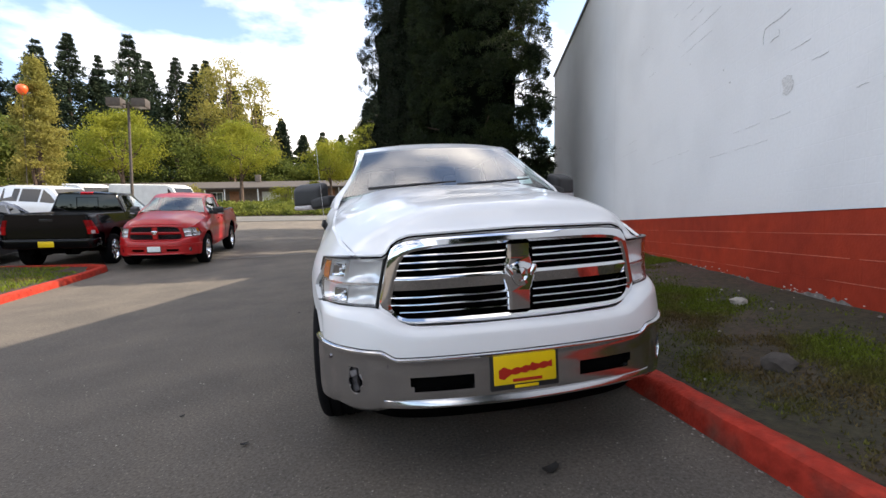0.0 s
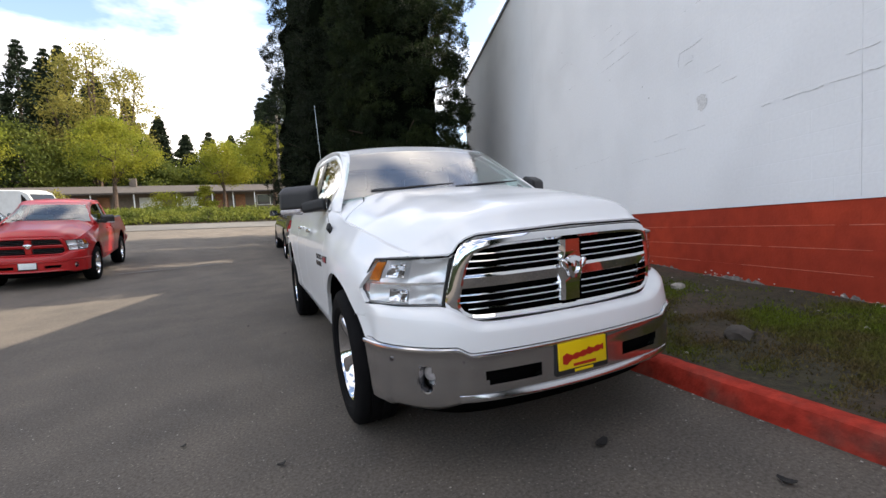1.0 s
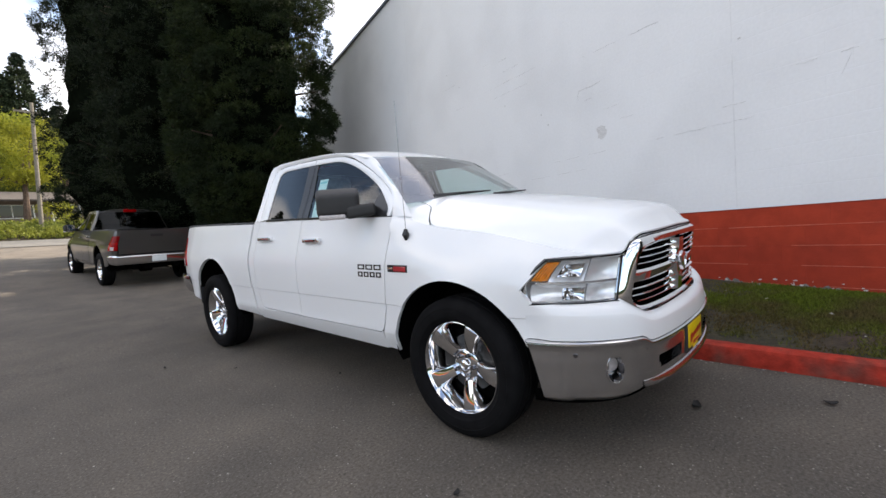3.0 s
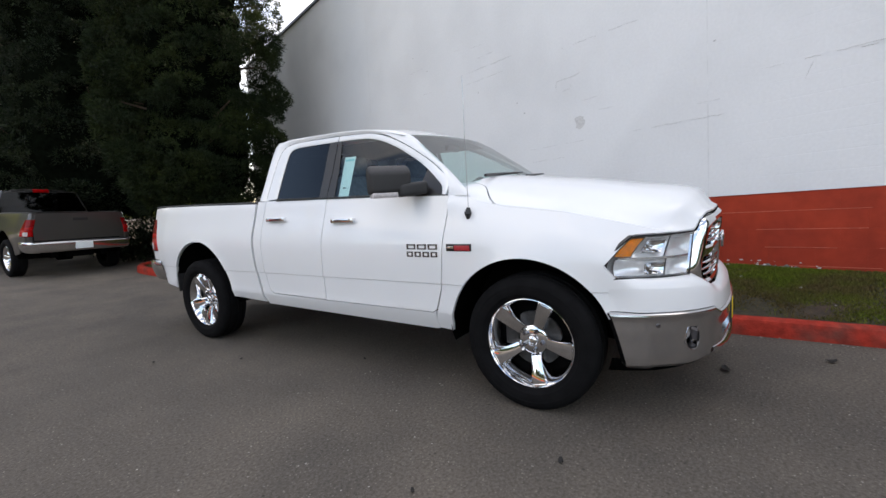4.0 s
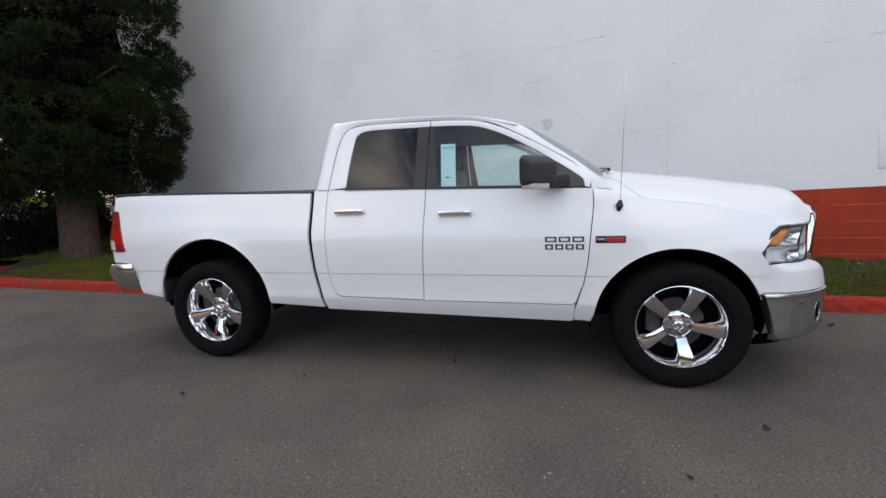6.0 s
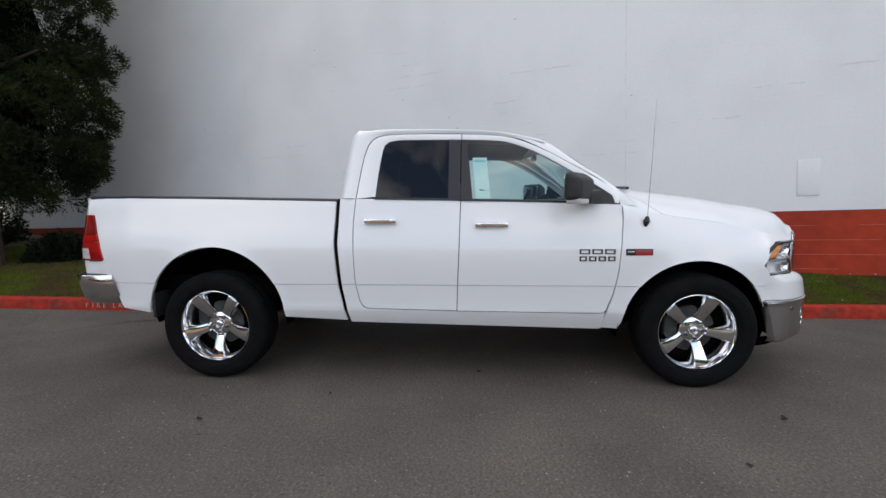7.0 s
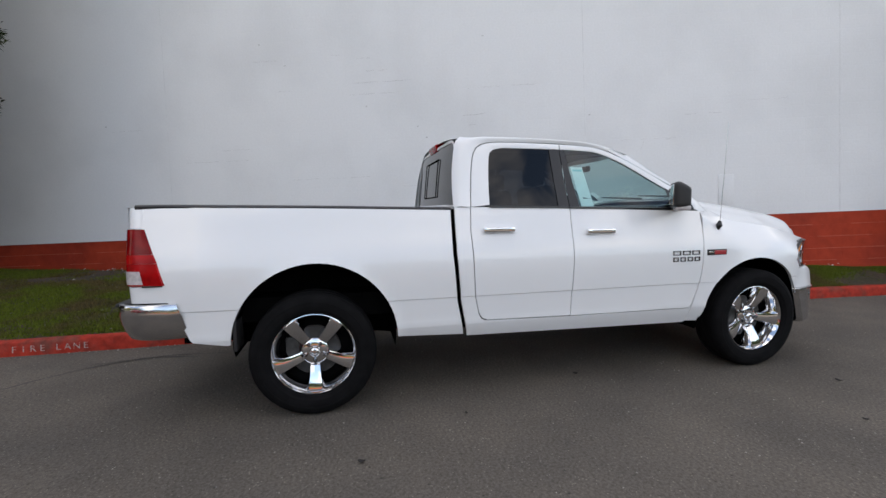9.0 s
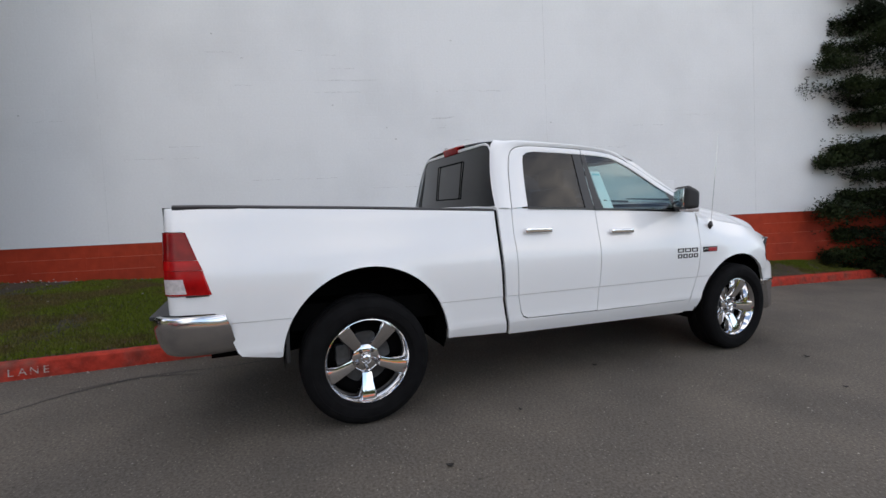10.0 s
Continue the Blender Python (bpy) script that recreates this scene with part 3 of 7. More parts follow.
def wheel(parent, at, spin, tyre_mat, rim_mat, simple=False):
    """A wheel whose outer face looks along its own -x."""
    w = new("wheel")
    w.parent = parent
    w.matrix_basis = at
    n = 48 if not simple else 28
    tyre = lathe([(-0.085, 0.268), (-0.108, 0.273), (-0.112, 0.279), (-0.116, 0.279), (-0.126, 0.300), (-0.130, 0.303), (-0.131, 0.308), (-0.134, 0.325), (-0.135, 0.342), (-0.133, 0.352), (-0.135, 0.355), (-0.133, 0.360), (-0.130, 0.372), (-0.118, 0.395), (-0.100, 0.408), (-0.07, 0.412), (-0.068, 0.404), (-0.058, 0.404), (-0.056, 0.413), (-0.015, 0.414), (-0.013, 0.405), (0.013, 0.405), (0.015, 0.414), (0.056, 0.413), (0.058, 0.404), (0.068, 0.404), (0.07, 0.412), (0.10, 0.408), (0.13, 0.37), (0.128, 0.30), (0.085, 0.268)], n)
    bmesh.ops.recalc_face_normals(tyre, faces=tyre.faces)
    part("tyre", tyre, tyre_mat, w, "black rubber tyre")
    rimm = lathe([(0.10, 0.222), (0.02, 0.226), (-0.03, 0.236), (-0.070, 0.252), (-0.096, 0.262), (-0.106, 0.269), (-0.104, 0.277), (-0.09, 0.278), (-0.085, 0.268)], n)
    bmesh.ops.recalc_face_normals(rimm, faces=rimm.faces)
    part("rim", rimm, rim_mat, w, "polished wheel rim")
    for k in range(5):
        a = radians(spin + 72 * k)
        rows = []
        for r, half, x_mid, x_edge in ((0.045, 0.034, -0.024, -0.014), (0.080, 0.035, -0.030, -0.014), (0.092, 0.035, -0.050, -0.026), (0.12, 0.037, -0.060, -0.036), (0.16, 0.041, -0.074, -0.048), (0.20, 0.046, -0.086, -0.060), (0.232, 0.049, -0.094, -0.072), (0.252, 0.049, -0.097, -0.082), (0.263, 0.047, -0.088, -0.080)):
            row = []
            for q, xx in ((-1.30, x_edge + 0.060), (-1.10, x_edge), (-0.86, x_mid + 0.003), (-0.4, x_mid), (0.4, x_mid), (0.86, x_mid + 0.003), (1.10, x_edge), (1.30, x_edge + 0.060)):
                row.append((xx, r * math.cos(a) - q * half * math.sin(a), r * math.sin(a) + q * half * math.cos(a)))
            rows.append(row)
        sp = grid(rows)
        bmesh.ops.recalc_face_normals(sp, faces=sp.faces)
        part("spoke", sp, rim_mat, w)
    cap = lathe([(0.0, 0.094), (-0.026, 0.089), (-0.032, 0.080), (-0.034, 0.036), (-0.052, 0.034), (-0.059, 0.028), (-0.062, 0.018), (-0.057, 0.014), (-0.060, 0.0)], 24)
    bmesh.ops.recalc_face_normals(cap, faces=cap.faces)
    part("hub_cap", cap, rim_mat, w, "wheel centre cap")
    if not simple:
        for k in range(5):
            a = radians(spin + 72 * k)
            nut = lathe([(-0.028, 0.0135), (-0.056, 0.013), (-0.064, 0.008), (-0.065, 0.0)], 6)
            moved(nut, Matrix.Translation((0, 0.063 * math.cos(a), 0.063 * math.sin(a))))
            bmesh.ops.recalc_face_normals(nut, faces=nut.faces)
            part("lug_nut", nut, M_BADGE, w)
    disc = lathe([(0.010, 0.06), (0.008, 0.17), (0.025, 0.17), (0.027, 0.06)], 28)
    bmesh.ops.recalc_face_normals(disc, faces=disc.faces)
    part("brake_disc", disc, M_BRAKE, w, "grey steel brake disc")
    if not simple:
        part("brake_caliper", box(-0.012, 0.05, 0.10, 0.19, -0.10, 0.10, 0.015), M_BRAKE, w, "grey brake caliper")
    # black disc added in place of the shade behind the spokes
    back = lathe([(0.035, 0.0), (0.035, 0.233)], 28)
    part("wheel_shade_disc", back, M_CAVITY, w)
    return w


def pickup(at, name, label, paint, grille_mat, bumper_mat, rim_mat, spin=(0, 0), regular=False, detail=True, tailgate_mark=True, plate=True, plate_mat=None, group=""):
    root = thing(name, label, "pickup truck", group=group)

    def warp(y):
        if not regular or y < 1.70:
            return y
        return 1.70 + (y - 1.70) * 0.30 if y < 2.43 else y - 0.511

    def put(pname, bm, mat, parent=None, plabel="", smooth=True):
        for v in bm.verts:
            v.co.x, v.co.y = v.co.x * 1.0234 + 0.028, warp(v.co.y)
        return part(pname, bm, mat, parent or root, plabel, smooth)

    def both(pname, make, mat, plabel="", parent=None):
        """A panel for each side: make(-1) or make(1)."""
        return [put(pname, make(s), mat, parent, plabel) for s in (-1, 1)]

    def bent(outline, fx, s, step=0.05, thick=0.022):
        bm = sheet(outline, step)
        for z in (0.548, 0.60, 0.7405, 0.7455):
            bmesh.ops.bisect_plane(bm, geom=bm.verts[:] + bm.edges[:] + bm.faces[:], plane_co=(0, 0, z), plane_no=(0, 0, 1), dist=1e-5)
        for v in bm.verts:
            v.co.x = s * fx(v.co.y, v.co.z)
        rim(bm, (-s * thick, 0, 0))
        bmesh.ops.recalc_face_normals(bm, faces=bm.faces)
        # recalc may point a sheet inwards: look at the largest face
        f = max(bm.faces, key=lambda q: q.calc_area())
        if f.normal.x * s < 0:
            bmesh.ops.reverse_faces(bm, faces=bm.faces)
        return bm

    step = 0.045 if detail else 0.09
    # body sides
    fender = [(0.6612, 0.4958), (0.5975, 0.6989), (0.5736, 0.8495), (0.5588, 1.0191), (0.5379, 1.2076), (0.5415, 1.3091), (0.600, 1.366), (0.50, 1.326), (0.35, 1.270), (0.17, 1.228), (0.0, 1.204), (-0.2, 1.178), (-0.35, 1.146), (-0.5, 1.108), (-0.65, 1.070), (-0.735, 1.052), (-0.68, 1.049), (-0.558, 1.045), (-0.49, 0.968), (-0.424, 0.888), (-0.478, 0.820), (-0.446, 0.80), (-0.446, 0.64)] + arc(*FRONT_ARCH, ARCH_R, 154, 2, 26)[::1]
    # the arch is walked from its front foot to its rear foot
    fender = fender[:-26] + [(FRONT_ARCH[0] + ARCH_R * math.cos(radians(a)), FRONT_ARCH[1] + ARCH_R * math.sin(radians(a))) for a in np.linspace(160, 6, 30)] + [(0.556, 0.420), (0.664, 0.426)]
    both("front_fender", lambda s: bent(fender, fender_x, s, step), paint)
    door_f = [(1.6856, 1.3519), (0.5446, 1.3173), (0.5445, 1.2076), (0.5654, 1.0191), (0.5801, 0.8495), (0.6046, 0.6989), (0.6517, 0.5661), (0.6811, 0.5457), (1.7131, 0.552), (1.7069, 0.749), (1.6958, 0.9993)]
    door_r = [(1.6917, 1.354), (1.7018, 0.9993), (1.713, 0.749), (1.7187, 0.554), (2.3707, 0.5651), (2.4078, 0.5803), (2.4317, 0.6166), (2.4597, 0.749), (2.4684, 0.9496), (2.4745, 1.1975), (2.4637, 1.3723), (2.3047, 1.3682)]
    doors = []
    for s in (-1, 1):
        doors.append((s, put("front_door", bent(door_f, side_x, s, step), paint), put("rear_door", bent(door_r, side_x, s, step), paint)))
    sill = [(2.4698, 1.3723), (2.584, 1.3723), (2.5882, 1.0488), (2.5629, 0.7189), (2.5126, 0.4498), (1.5974, 0.4317), (0.6927, 0.4149), (0.6684, 0.4199), (0.6575, 0.553), (0.6808, 0.5395), (1.7191, 0.5457), (2.3808, 0.5581), (2.4148, 0.5742), (2.4367, 0.6136), (2.4647, 0.749), (2.4744, 0.9496), (2.4806, 1.1975)]
    both("rocker_panel", lambda s: bent(sill, side_x, s, step), paint)
    bed = [(2.6155, 1.3519), (2.6203, 1.0488), (2.5929, 0.7189), (2.5427, 0.4651), (3.0098, 0.4876)] + [(REAR_ARCH[0] + (ARCH_R + 0.026) * math.cos(radians(a)), REAR_ARCH[1] + (ARCH_R + 0.026) * math.sin(radians(a))) for a in np.linspace(179, 3, 34)] + [(4.0979, 0.5097), (4.2991, 0.5431), (4.3188, 0.5685), (4.4041, 0.7943), (4.4204, 0.8), (4.445, 0.9029), (4.4448, 0.91), (4.5678, 1.2591), (4.5694, 1.2982), (4.5653, 1.3931), (3.5786, 1.3764)]
    both("bed_side", lambda s: bent(bed, side_x, s, step), paint)

    def corner(s, z0, z1, lean0, lean1, out=0.0, first=0, last=14):
        rows = []
        for z, y0 in np.column_stack([np.linspace(z0, z1, 7), np.linspace(lean0, lean1, 7)]):
            ym, w = (y0 + 4.60) / 2, side_x(4.60, z)
            plan = spline([(side_x(y0, z) + out, y0), (side_x(ym, z) - 0.002 + out, ym), (w - 0.006 + 0.7 * out, 4.622 + 0.5 * out), (w - 0.038, 4.660 + out), (w - 0.100, 4.672 + out)], 14)
            rows.append([(s * px, py - 0.02 * (1.3 - z), z) for px, py in plan[first:last]])
        bm = grid(rows)
        rim(bm, (-s * 0.02, -0.02, 0))
        bmesh.ops.recalc_face_normals(bm, faces=bm.faces)
        f = max(bm.faces, key=lambda q: abs(q.normal.x) * q.calc_area())
        if f.normal.x * s < 0:
            bmesh.ops.reverse_faces(bm, faces=bm.faces)
        return bm

    both("bed_corner", lambda s: corner(s, 1.262, 1.392, 4.5537, 4.5703), paint)
    both("bed_corner", lambda s: corner(s, 0.806, 0.908, 4.4204, 4.4450), paint)
    for s in (-1, 1):
        lamp = put("tail_lamp", corner(s, 0.916, 1.05, 4.4491, 4.4862, 0.010), M_REDLENS, None, "red tail lamp with a clear reversing light")
        put("lamp_band", corner(s, 1.052, 1.105, 4.4870, 4.5089, 0.011), M_REDLENS, lamp)
        put("lamp_band", corner(s, 1.107, 1.258, 4.5097, 4.5643, 0.010), M_REDLENS_DARK, lamp, "dark red upper lens")
        put("reversing_light", corner(s, 0.925, 1.005, 4.4488, 4.4723, 0.0125, 5, 11), M_CLEARLENS, lamp, "clear reversing light")
        put("lamp_bezel", box(s * 0.930 - 0.012, s * 0.930 + 0.012, 4.44, 4.56, 0.906, 0.917, 0.003), M_TRIM, lamp)
    # tailgate
    rows = [[(x, 4.678 - 0.02 * (1.3 - z) - 0.012 * (x / 0.79) ** 4, z) for x in np.linspace(-0.79, 0.79, 25)] for z in (0.82, 0.835, 0.98, 1.0, 1.22, 1.25, 1.375, 1.392, 1.395)]
    rows.append([(x, 4.56, 1.395) for x in np.linspace(-0.79, 0.79, 25)])
    tg = grid(rows)
    bmesh.ops.recalc_face_normals(tg, faces=tg.faces)
    gate = put("tailgate", tg, paint)
    put("tailgate_handle", box(-0.14, 0.14, 4.63, 4.678, 1.22, 1.30, 0.012), M_TRIM, gate)
    if tailgate_mark:
        em = lathe([(0, 0.0), (0.014, 0.05), (0.0, 0.075)], 7)
        put("emblem", moved(em, pose(0, 4.653, 1.08, 0, 0, 90)), M_CHROME, gate)
        put("badge", box(0.52, 0.68, 4.643, 4.658, 1.10, 1.14, 0.003), M_CHROME, gate)
    # bed box, rails
    put("bed_liner", join(box(-0.84, -0.78, 2.66, 4.50, 1.035, 1.36), box(0.78, 0.84, 2.66, 4.50, 1.035, 1.36), box(-0.84, 0.84, 2.63, 2.67, 0.80, 1.36), box(-0.84, 0.84, 2.67, 4.56, 1.015, 1.034)), M_DARK)
    both("bed_rail", lambda s: grid([[(s * (side_x(y, 1.385) - 0.006 + o), y, table(y, [(2.6, 1.354), (3.55, 1.378), (4.49, 1.394), (4.58, 1.393)]) + h) for o, h in ((0.004, -0.012), (0.008, 0.006), (-0.004, 0.016), (-0.06, 0.018), (-0.115, 0.010), (-0.12, -0.03))] for y in np.linspace(2.605, 4.618, 14)]), M_DARK, "black plastic cap along the bed rail")

    # rear bumper
    plan = spline([(0.955, 4.292), (0.972, 4.42), (0.968, 4.53), (0.945, 4.63), (0.89, 4.705), (0.78, 4.745), (0.5, 4.762), (0, 4.765)], 27)
    plan = np.concatenate([plan, (plan * np.array((-1, 1)))[::-1][1:]])
    rows = []
    for o, z, cut in ((-0.02, 0.802, 0.085), (0.0, 0.800, 0.08), (0.008, 0.786, 0.078), (0.006, 0.73, 0.055), (-0.006, 0.67, 0.042), (-0.022, 0.62, 0.028), (-0.045, 0.58, 0.02), (-0.075, 0.565, 0.02)):
        row = []
        for i, (px, py) in enumerate(plan):
            d = plan[min(i + 1, len(plan) - 1)] - plan[max(i - 1, 0)]
            nrm = np.array((-d[1], d[0])) / np.linalg.norm(d)
            nrm = nrm if nrm @ np.array((px, py - 3.6)) > 0 else -nrm
            yy = py + nrm[1] * o
            if abs(px) > 0.9 and py < 4.6:
                yy += cut * (4.6 - py) / 0.31
            row.append((px + nrm[0] * o, yy, z - (0.018 if abs(px) < 0.86 and z > 0.78 else 0)))
        rows.append(row)
    rb = grid(rows)
    bmesh.ops.recalc_face_normals(rb, faces=rb.faces)
    rbump = put("rear_bumper", rb, bumper_mat, None, "chrome step bumper")
    put("step_pad", box(-0.84, 0.84, 4.60, 4.755, 0.775, 0.798, 0.006), M_DARK, rbump, "black rubber step pad")
    if plate:
        put("number_plate", box(-0.155, 0.155, 4.758, 4.772, 0.61, 0.76, 0.004), plate_mat or M_PLATE, rbump, "rear number plate")

    # hood
    def hood_point(u, v):
        ye = -0.79 + (0.60 + 0.79) * v
        xt = edge_x(ye) - 0.008
        x = u * xt
        y = table(abs(x), HOOD_FRONT) * (1 - v) + (0.31 + 0.42 * x * x) * v
        zc = table(y, [(0.50, 1.455), (0.31, 1.432), (0.1, 1.408), (-0.2, 1.370), (-0.45, 1.326), (-0.62, 1.304), (-0.74, 1.285), (-0.82, 1.264), (-0.87, 1.240), (-0.905, 1.205), (-0.926, 1.166), (-0.95, 1.142)])
        ze = edge_z(ye)
        h = 1 - abs(u) ** 3.0
        dome = 0.016 * smooth01((0.50 + 0.06 * v - abs(x)) / 0.10) * smooth01(v * 4)
        valley = -0.010 * math.exp(-((abs(x) - 0.66) / 0.07) ** 2) * smooth01(v * 3)
        z = ze + (zc - dome * 0.8 - ze) * h + dome + valley
        front = table(abs(x), [(0, 1.152), (0.48, 1.141), (0.545, 1.119), (0.568, 1.089), (0.582, 1.060), (0.60, 1.053), (0.71, 1.050)])
        k = smooth01(1 - v / 0.075)
        return (x, y, z * (1 - k) + front * k)

    nu, nv = (49, 40) if detail else (25, 18)
    hood_cut = lambda v: 1 - 0.19 * smooth01((v - 0.70) / 0.24)
    hood_rows = [[hood_point(u * hood_cut(v), v) for u in np.linspace(-1, 1, nu)] for v in np.linspace(0, 1, nv)]
    hd = grid(hood_rows)
    rim(hd, (0, 0, -0.022))
    bmesh.ops.recalc_face_normals(hd, faces=hd.faces)
    if sum(f.normal.z for f in hd.faces) < 0:
        bmesh.ops.reverse_faces(hd, faces=hd.faces)
    bonnet = put("hood", hd, paint)
    if detail:
        # thin black tube painted in as the shadow gap between hood and grille
        put("hood_gap_line", tube([(q[0], q[1] - 0.002, q[2] - 0.013) for q in (hood_point(u, 0) for u in np.linspace(-0.98, 0.98, 61))], 0.0045, 6), M_CAVITY, bonnet, "black line for the shaded gap under the hood edge")
    for s in (-1, 1):
        fc = grid([[hood_point(s * (hood_cut(v) + 0.010 + (0.998 - hood_cut(v)) * k), v) for k in np.linspace(0, 1, 7)] for v in np.linspace(0.74, 1.06, 16)])
        bmesh.ops.recalc_face_normals(fc, faces=fc.faces)
        if sum(f.normal.z for f in fc.faces) < 0:
            bmesh.ops.reverse_faces(fc, faces=fc.faces)
        rim(fc, (0, 0, -0.022))
        put("fender_corner", fc, paint)

    # fascia and front bumper
    full = lambda half: np.concatenate([(half * np.array([-1] + [1] * (half.shape[1] - 1)))[::-1][:-1], half])
    fb, ft = full(BUMPER), full(FASCIA_TOP)

    def lip_z(x):
        return 0.604 + 0.034 * smooth01((abs(x) - 0.565) / 0.075)

    rows = []
    for so, co in ((0, 0), (0.20, 0.012), (0.42, 0.05), (0.60, 0.12), (0.74, 0.215), (0.815, 0.285), (0.825, 0.30), (0.875, 0.45), (0.925, 0.62), (0.968, 0.80), (0.992, 0.93), (1, 1)):
        row = []
        for a, b in zip(ft, fb):
            px, py, pz = a[0] + (b[0] - a[0]) * so, a[1] + (b[1] - a[1]) * so, a[2] + (lip_z(b[0]) + 0.002 - a[2]) * co
            flush = smooth01((py + 0.60) / 0.15)
            row.append((px + (math.copysign(side_x(py, pz), px) - px) * flush, py, pz))
        rows.append(row)
    fa = grid(rows)
    bmesh.ops.recalc_face_normals(fa, faces=fa.faces)
    put("front_fascia", fa, paint)
    rows = []
    for o, z in ((-0.03, 1.0), (0.004, 0.99), (0.011, 0.97), (0.012, 0.94), (0.004, 0.90), (0.002, 0.83), (0.002, 0.72), (0.002, 0.62), (0.0, 0.54), (0.0, 0.44), (-0.001, 0.335), (-0.001, 0.25), (-0.003, 0.17), (-0.006, 0.10), (-0.03, 0.03), (-0.08, 0.0)):
        row = []
        for i, (px, py) in enumerate(fb):
            d = fb[min(i + 1, len(fb) - 1)] - fb[max(i - 1, 0)]
            nrm = np.array((d[1], -d[0])) / np.linalg.norm(d)
            zb = 0.322 + 0.048 * smooth01((0.78 - abs(px)) / 0.25)
            back = -0.095 * smooth01((abs(px) - 0.86) / 0.075) * (1 - z) ** 0.8
            row.append((px + nrm[0] * o, py + nrm[1] * o + back, zb + (lip_z(px) - zb) * z))
        rows.append(row)
    bp = grid(rows)
    kill = [f for f in bp.faces if 0.250 < abs(f.calc_center_median().x) < 0.515 - 0.25 * abs(f.calc_center_median().z - 0.49) and 0.447 < f.calc_center_median().z < 0.518 and f.calc_center_median().y < -0.9]
    fog_face = {s: pose(s * 0.752, -0.829, 0.490, 0, 0, -46 if s > 0 else 226) for s in (-1, 1)}
    for f in bp.faces:
        q = fog_face[1 if f.calc_center_median().x > 0 else -1].inverted() @ f.calc_center_median()
        if (q.y / 0.043) ** 2 + (q.z / 0.064) ** 2 < 1 and abs(q.x) < 0.05:
            kill.append(f)
    bmesh.ops.delete(bp, geom=kill, context="FACES")
    rim(bp, lambda c: (0, 0.05, 0) if abs(c.x) < 0.7 else (-0.03 * (1 if c.x > 0 else -1), 0.03, 0))
    bmesh.ops.recalc_face_normals(bp, faces=bp.faces)
    f = min(bp.faces, key=lambda q: q.calc_center_median().y)
    if f.normal.y > 0:
        bmesh.ops.reverse_faces(bp, faces=bp.faces)
    bump = put("front_bumper", bp, bumper_mat, None, "chrome front bumper")
    # solid black block gives the bumper slots their shade
    put("bumper_cavity", box(-0.60, 0.60, -0.915, -0.86, 0.38, 0.60, 0.01), M_CAVITY, bump)
    for s in (-1, 1):
        face = fog_face[s]
        oval = lambda k, o: [face @ Vector((o, 0.040 * k * math.cos(w), 0.062 * k * math.sin(w))) for w in np.linspace(0, 2 * math.pi, 29)[:-1]]
        bez = grid([oval(1.30, -0.014), oval(1.24, -0.003), oval(1.14, 0.002), oval(1.06, 0.001), oval(1.02, -0.008)], closed_v=True)
        bmesh.ops.recalc_face_normals(bez, faces=bez.faces)
        put("fog_bezel", bez, bumper_mat, bump, "chrome oval fog lamp recess")
        put("fog_housing", grid([oval(1.03, -0.004), oval(0.96, -0.040), oval(0.90, -0.072), oval(0.4, -0.076), oval(0.02, -0.076)], closed_v=True), M_BADGE, bump)
        fog = lathe([(-0.010, 0.037), (0.003, 0.036), (0.007, 0.030), (0.010, 0.016), (0.011, 0.0)], 24)
        bmesh.ops.recalc_face_normals(fog, faces=fog.faces)
        put("fog_lamp", moved(fog, face @ Matrix.Translation((-0.058, 0, 0.008))), M_CLEARLENS, bump, "round fog lamp")
        for sx, sy in ((0.868, -0.680), (0.615, -0.927), (0.24, -0.992)):
            sen = lathe([(0.002, 0.0), (0.002, 0.010), (-0.004, 0.012)], 14)
            ang = math.degrees(math.atan2(sy + 0.3, s * sx)) if sx > 0.7 else -90 + s * (28 if sx > 0.5 else 4)
            put("parking_sensor", moved(sen, pose(s * sx, sy, 0.568, 0, 0, ang)), M_BADGE, bump)
    lip = grid([[(px, py + o * (1 - (abs(px) / 0.66) ** 4), 0.376 + h + 0.012 * abs(px)) for px, py in fb if abs(px) < 0.64] for o, h in ((0.02, 0.030), (-0.003, 0.026), (-0.012, 0.012), (-0.014, 0.004), (-0.008, -0.004), (0.02, -0.006))])
    bmesh.ops.recalc_face_normals(lip, faces=lip.faces)
    put("bumper_lip", lip, bumper_mat, bump)
    dam = grid([[(px * k, py * k + 0.02, z) for px, py in fb[3:-3]] for k, z in ((0.95, 0.365), (0.92, 0.315), (0.885, 0.268), (0.85, 0.255))])
    bmesh.ops.recalc_face_normals(dam, faces=dam.faces)
    put("air_dam", dam, M_CAVITY, bump, "black plastic air dam")
    if plate:
        holder = put("plate_holder", box(-0.178, 0.137, -1.009, -0.975, 0.425, 0.600, 0.006), M_DARK, bump, "black plate frame")
        pl = put("number_plate", box(-0.163, 0.122, -1.015, -1.005, 0.452, 0.584, 0.004), M_PLATE if detail else M_PAPER, holder, "yellow dealer plate with red script")
        if detail:
            xs = np.linspace(-0.142, 0.102, 64)
            sc = grid([[(x, -1.017, 0.518 + 0.014 * x / 0.13 + h * (0.010 + 0.006 * abs(math.sin(x * 75)) + 0.016 * math.exp(-((x + 0.122) / 0.015) ** 2) + 0.010 * math.exp(-((x - 0.01) / 0.008) ** 2) * (h > 0))) for x in xs] for h in (1, -1)])
            bmesh.ops.recalc_face_normals(sc, faces=sc.faces)
            put("script_bar", sc, M_SCRIPT, pl)
            put("small_bar", box(-0.08, 0.055, -1.017, -1.014, 0.462, 0.476, 0.002), M_SCRIPT, pl)
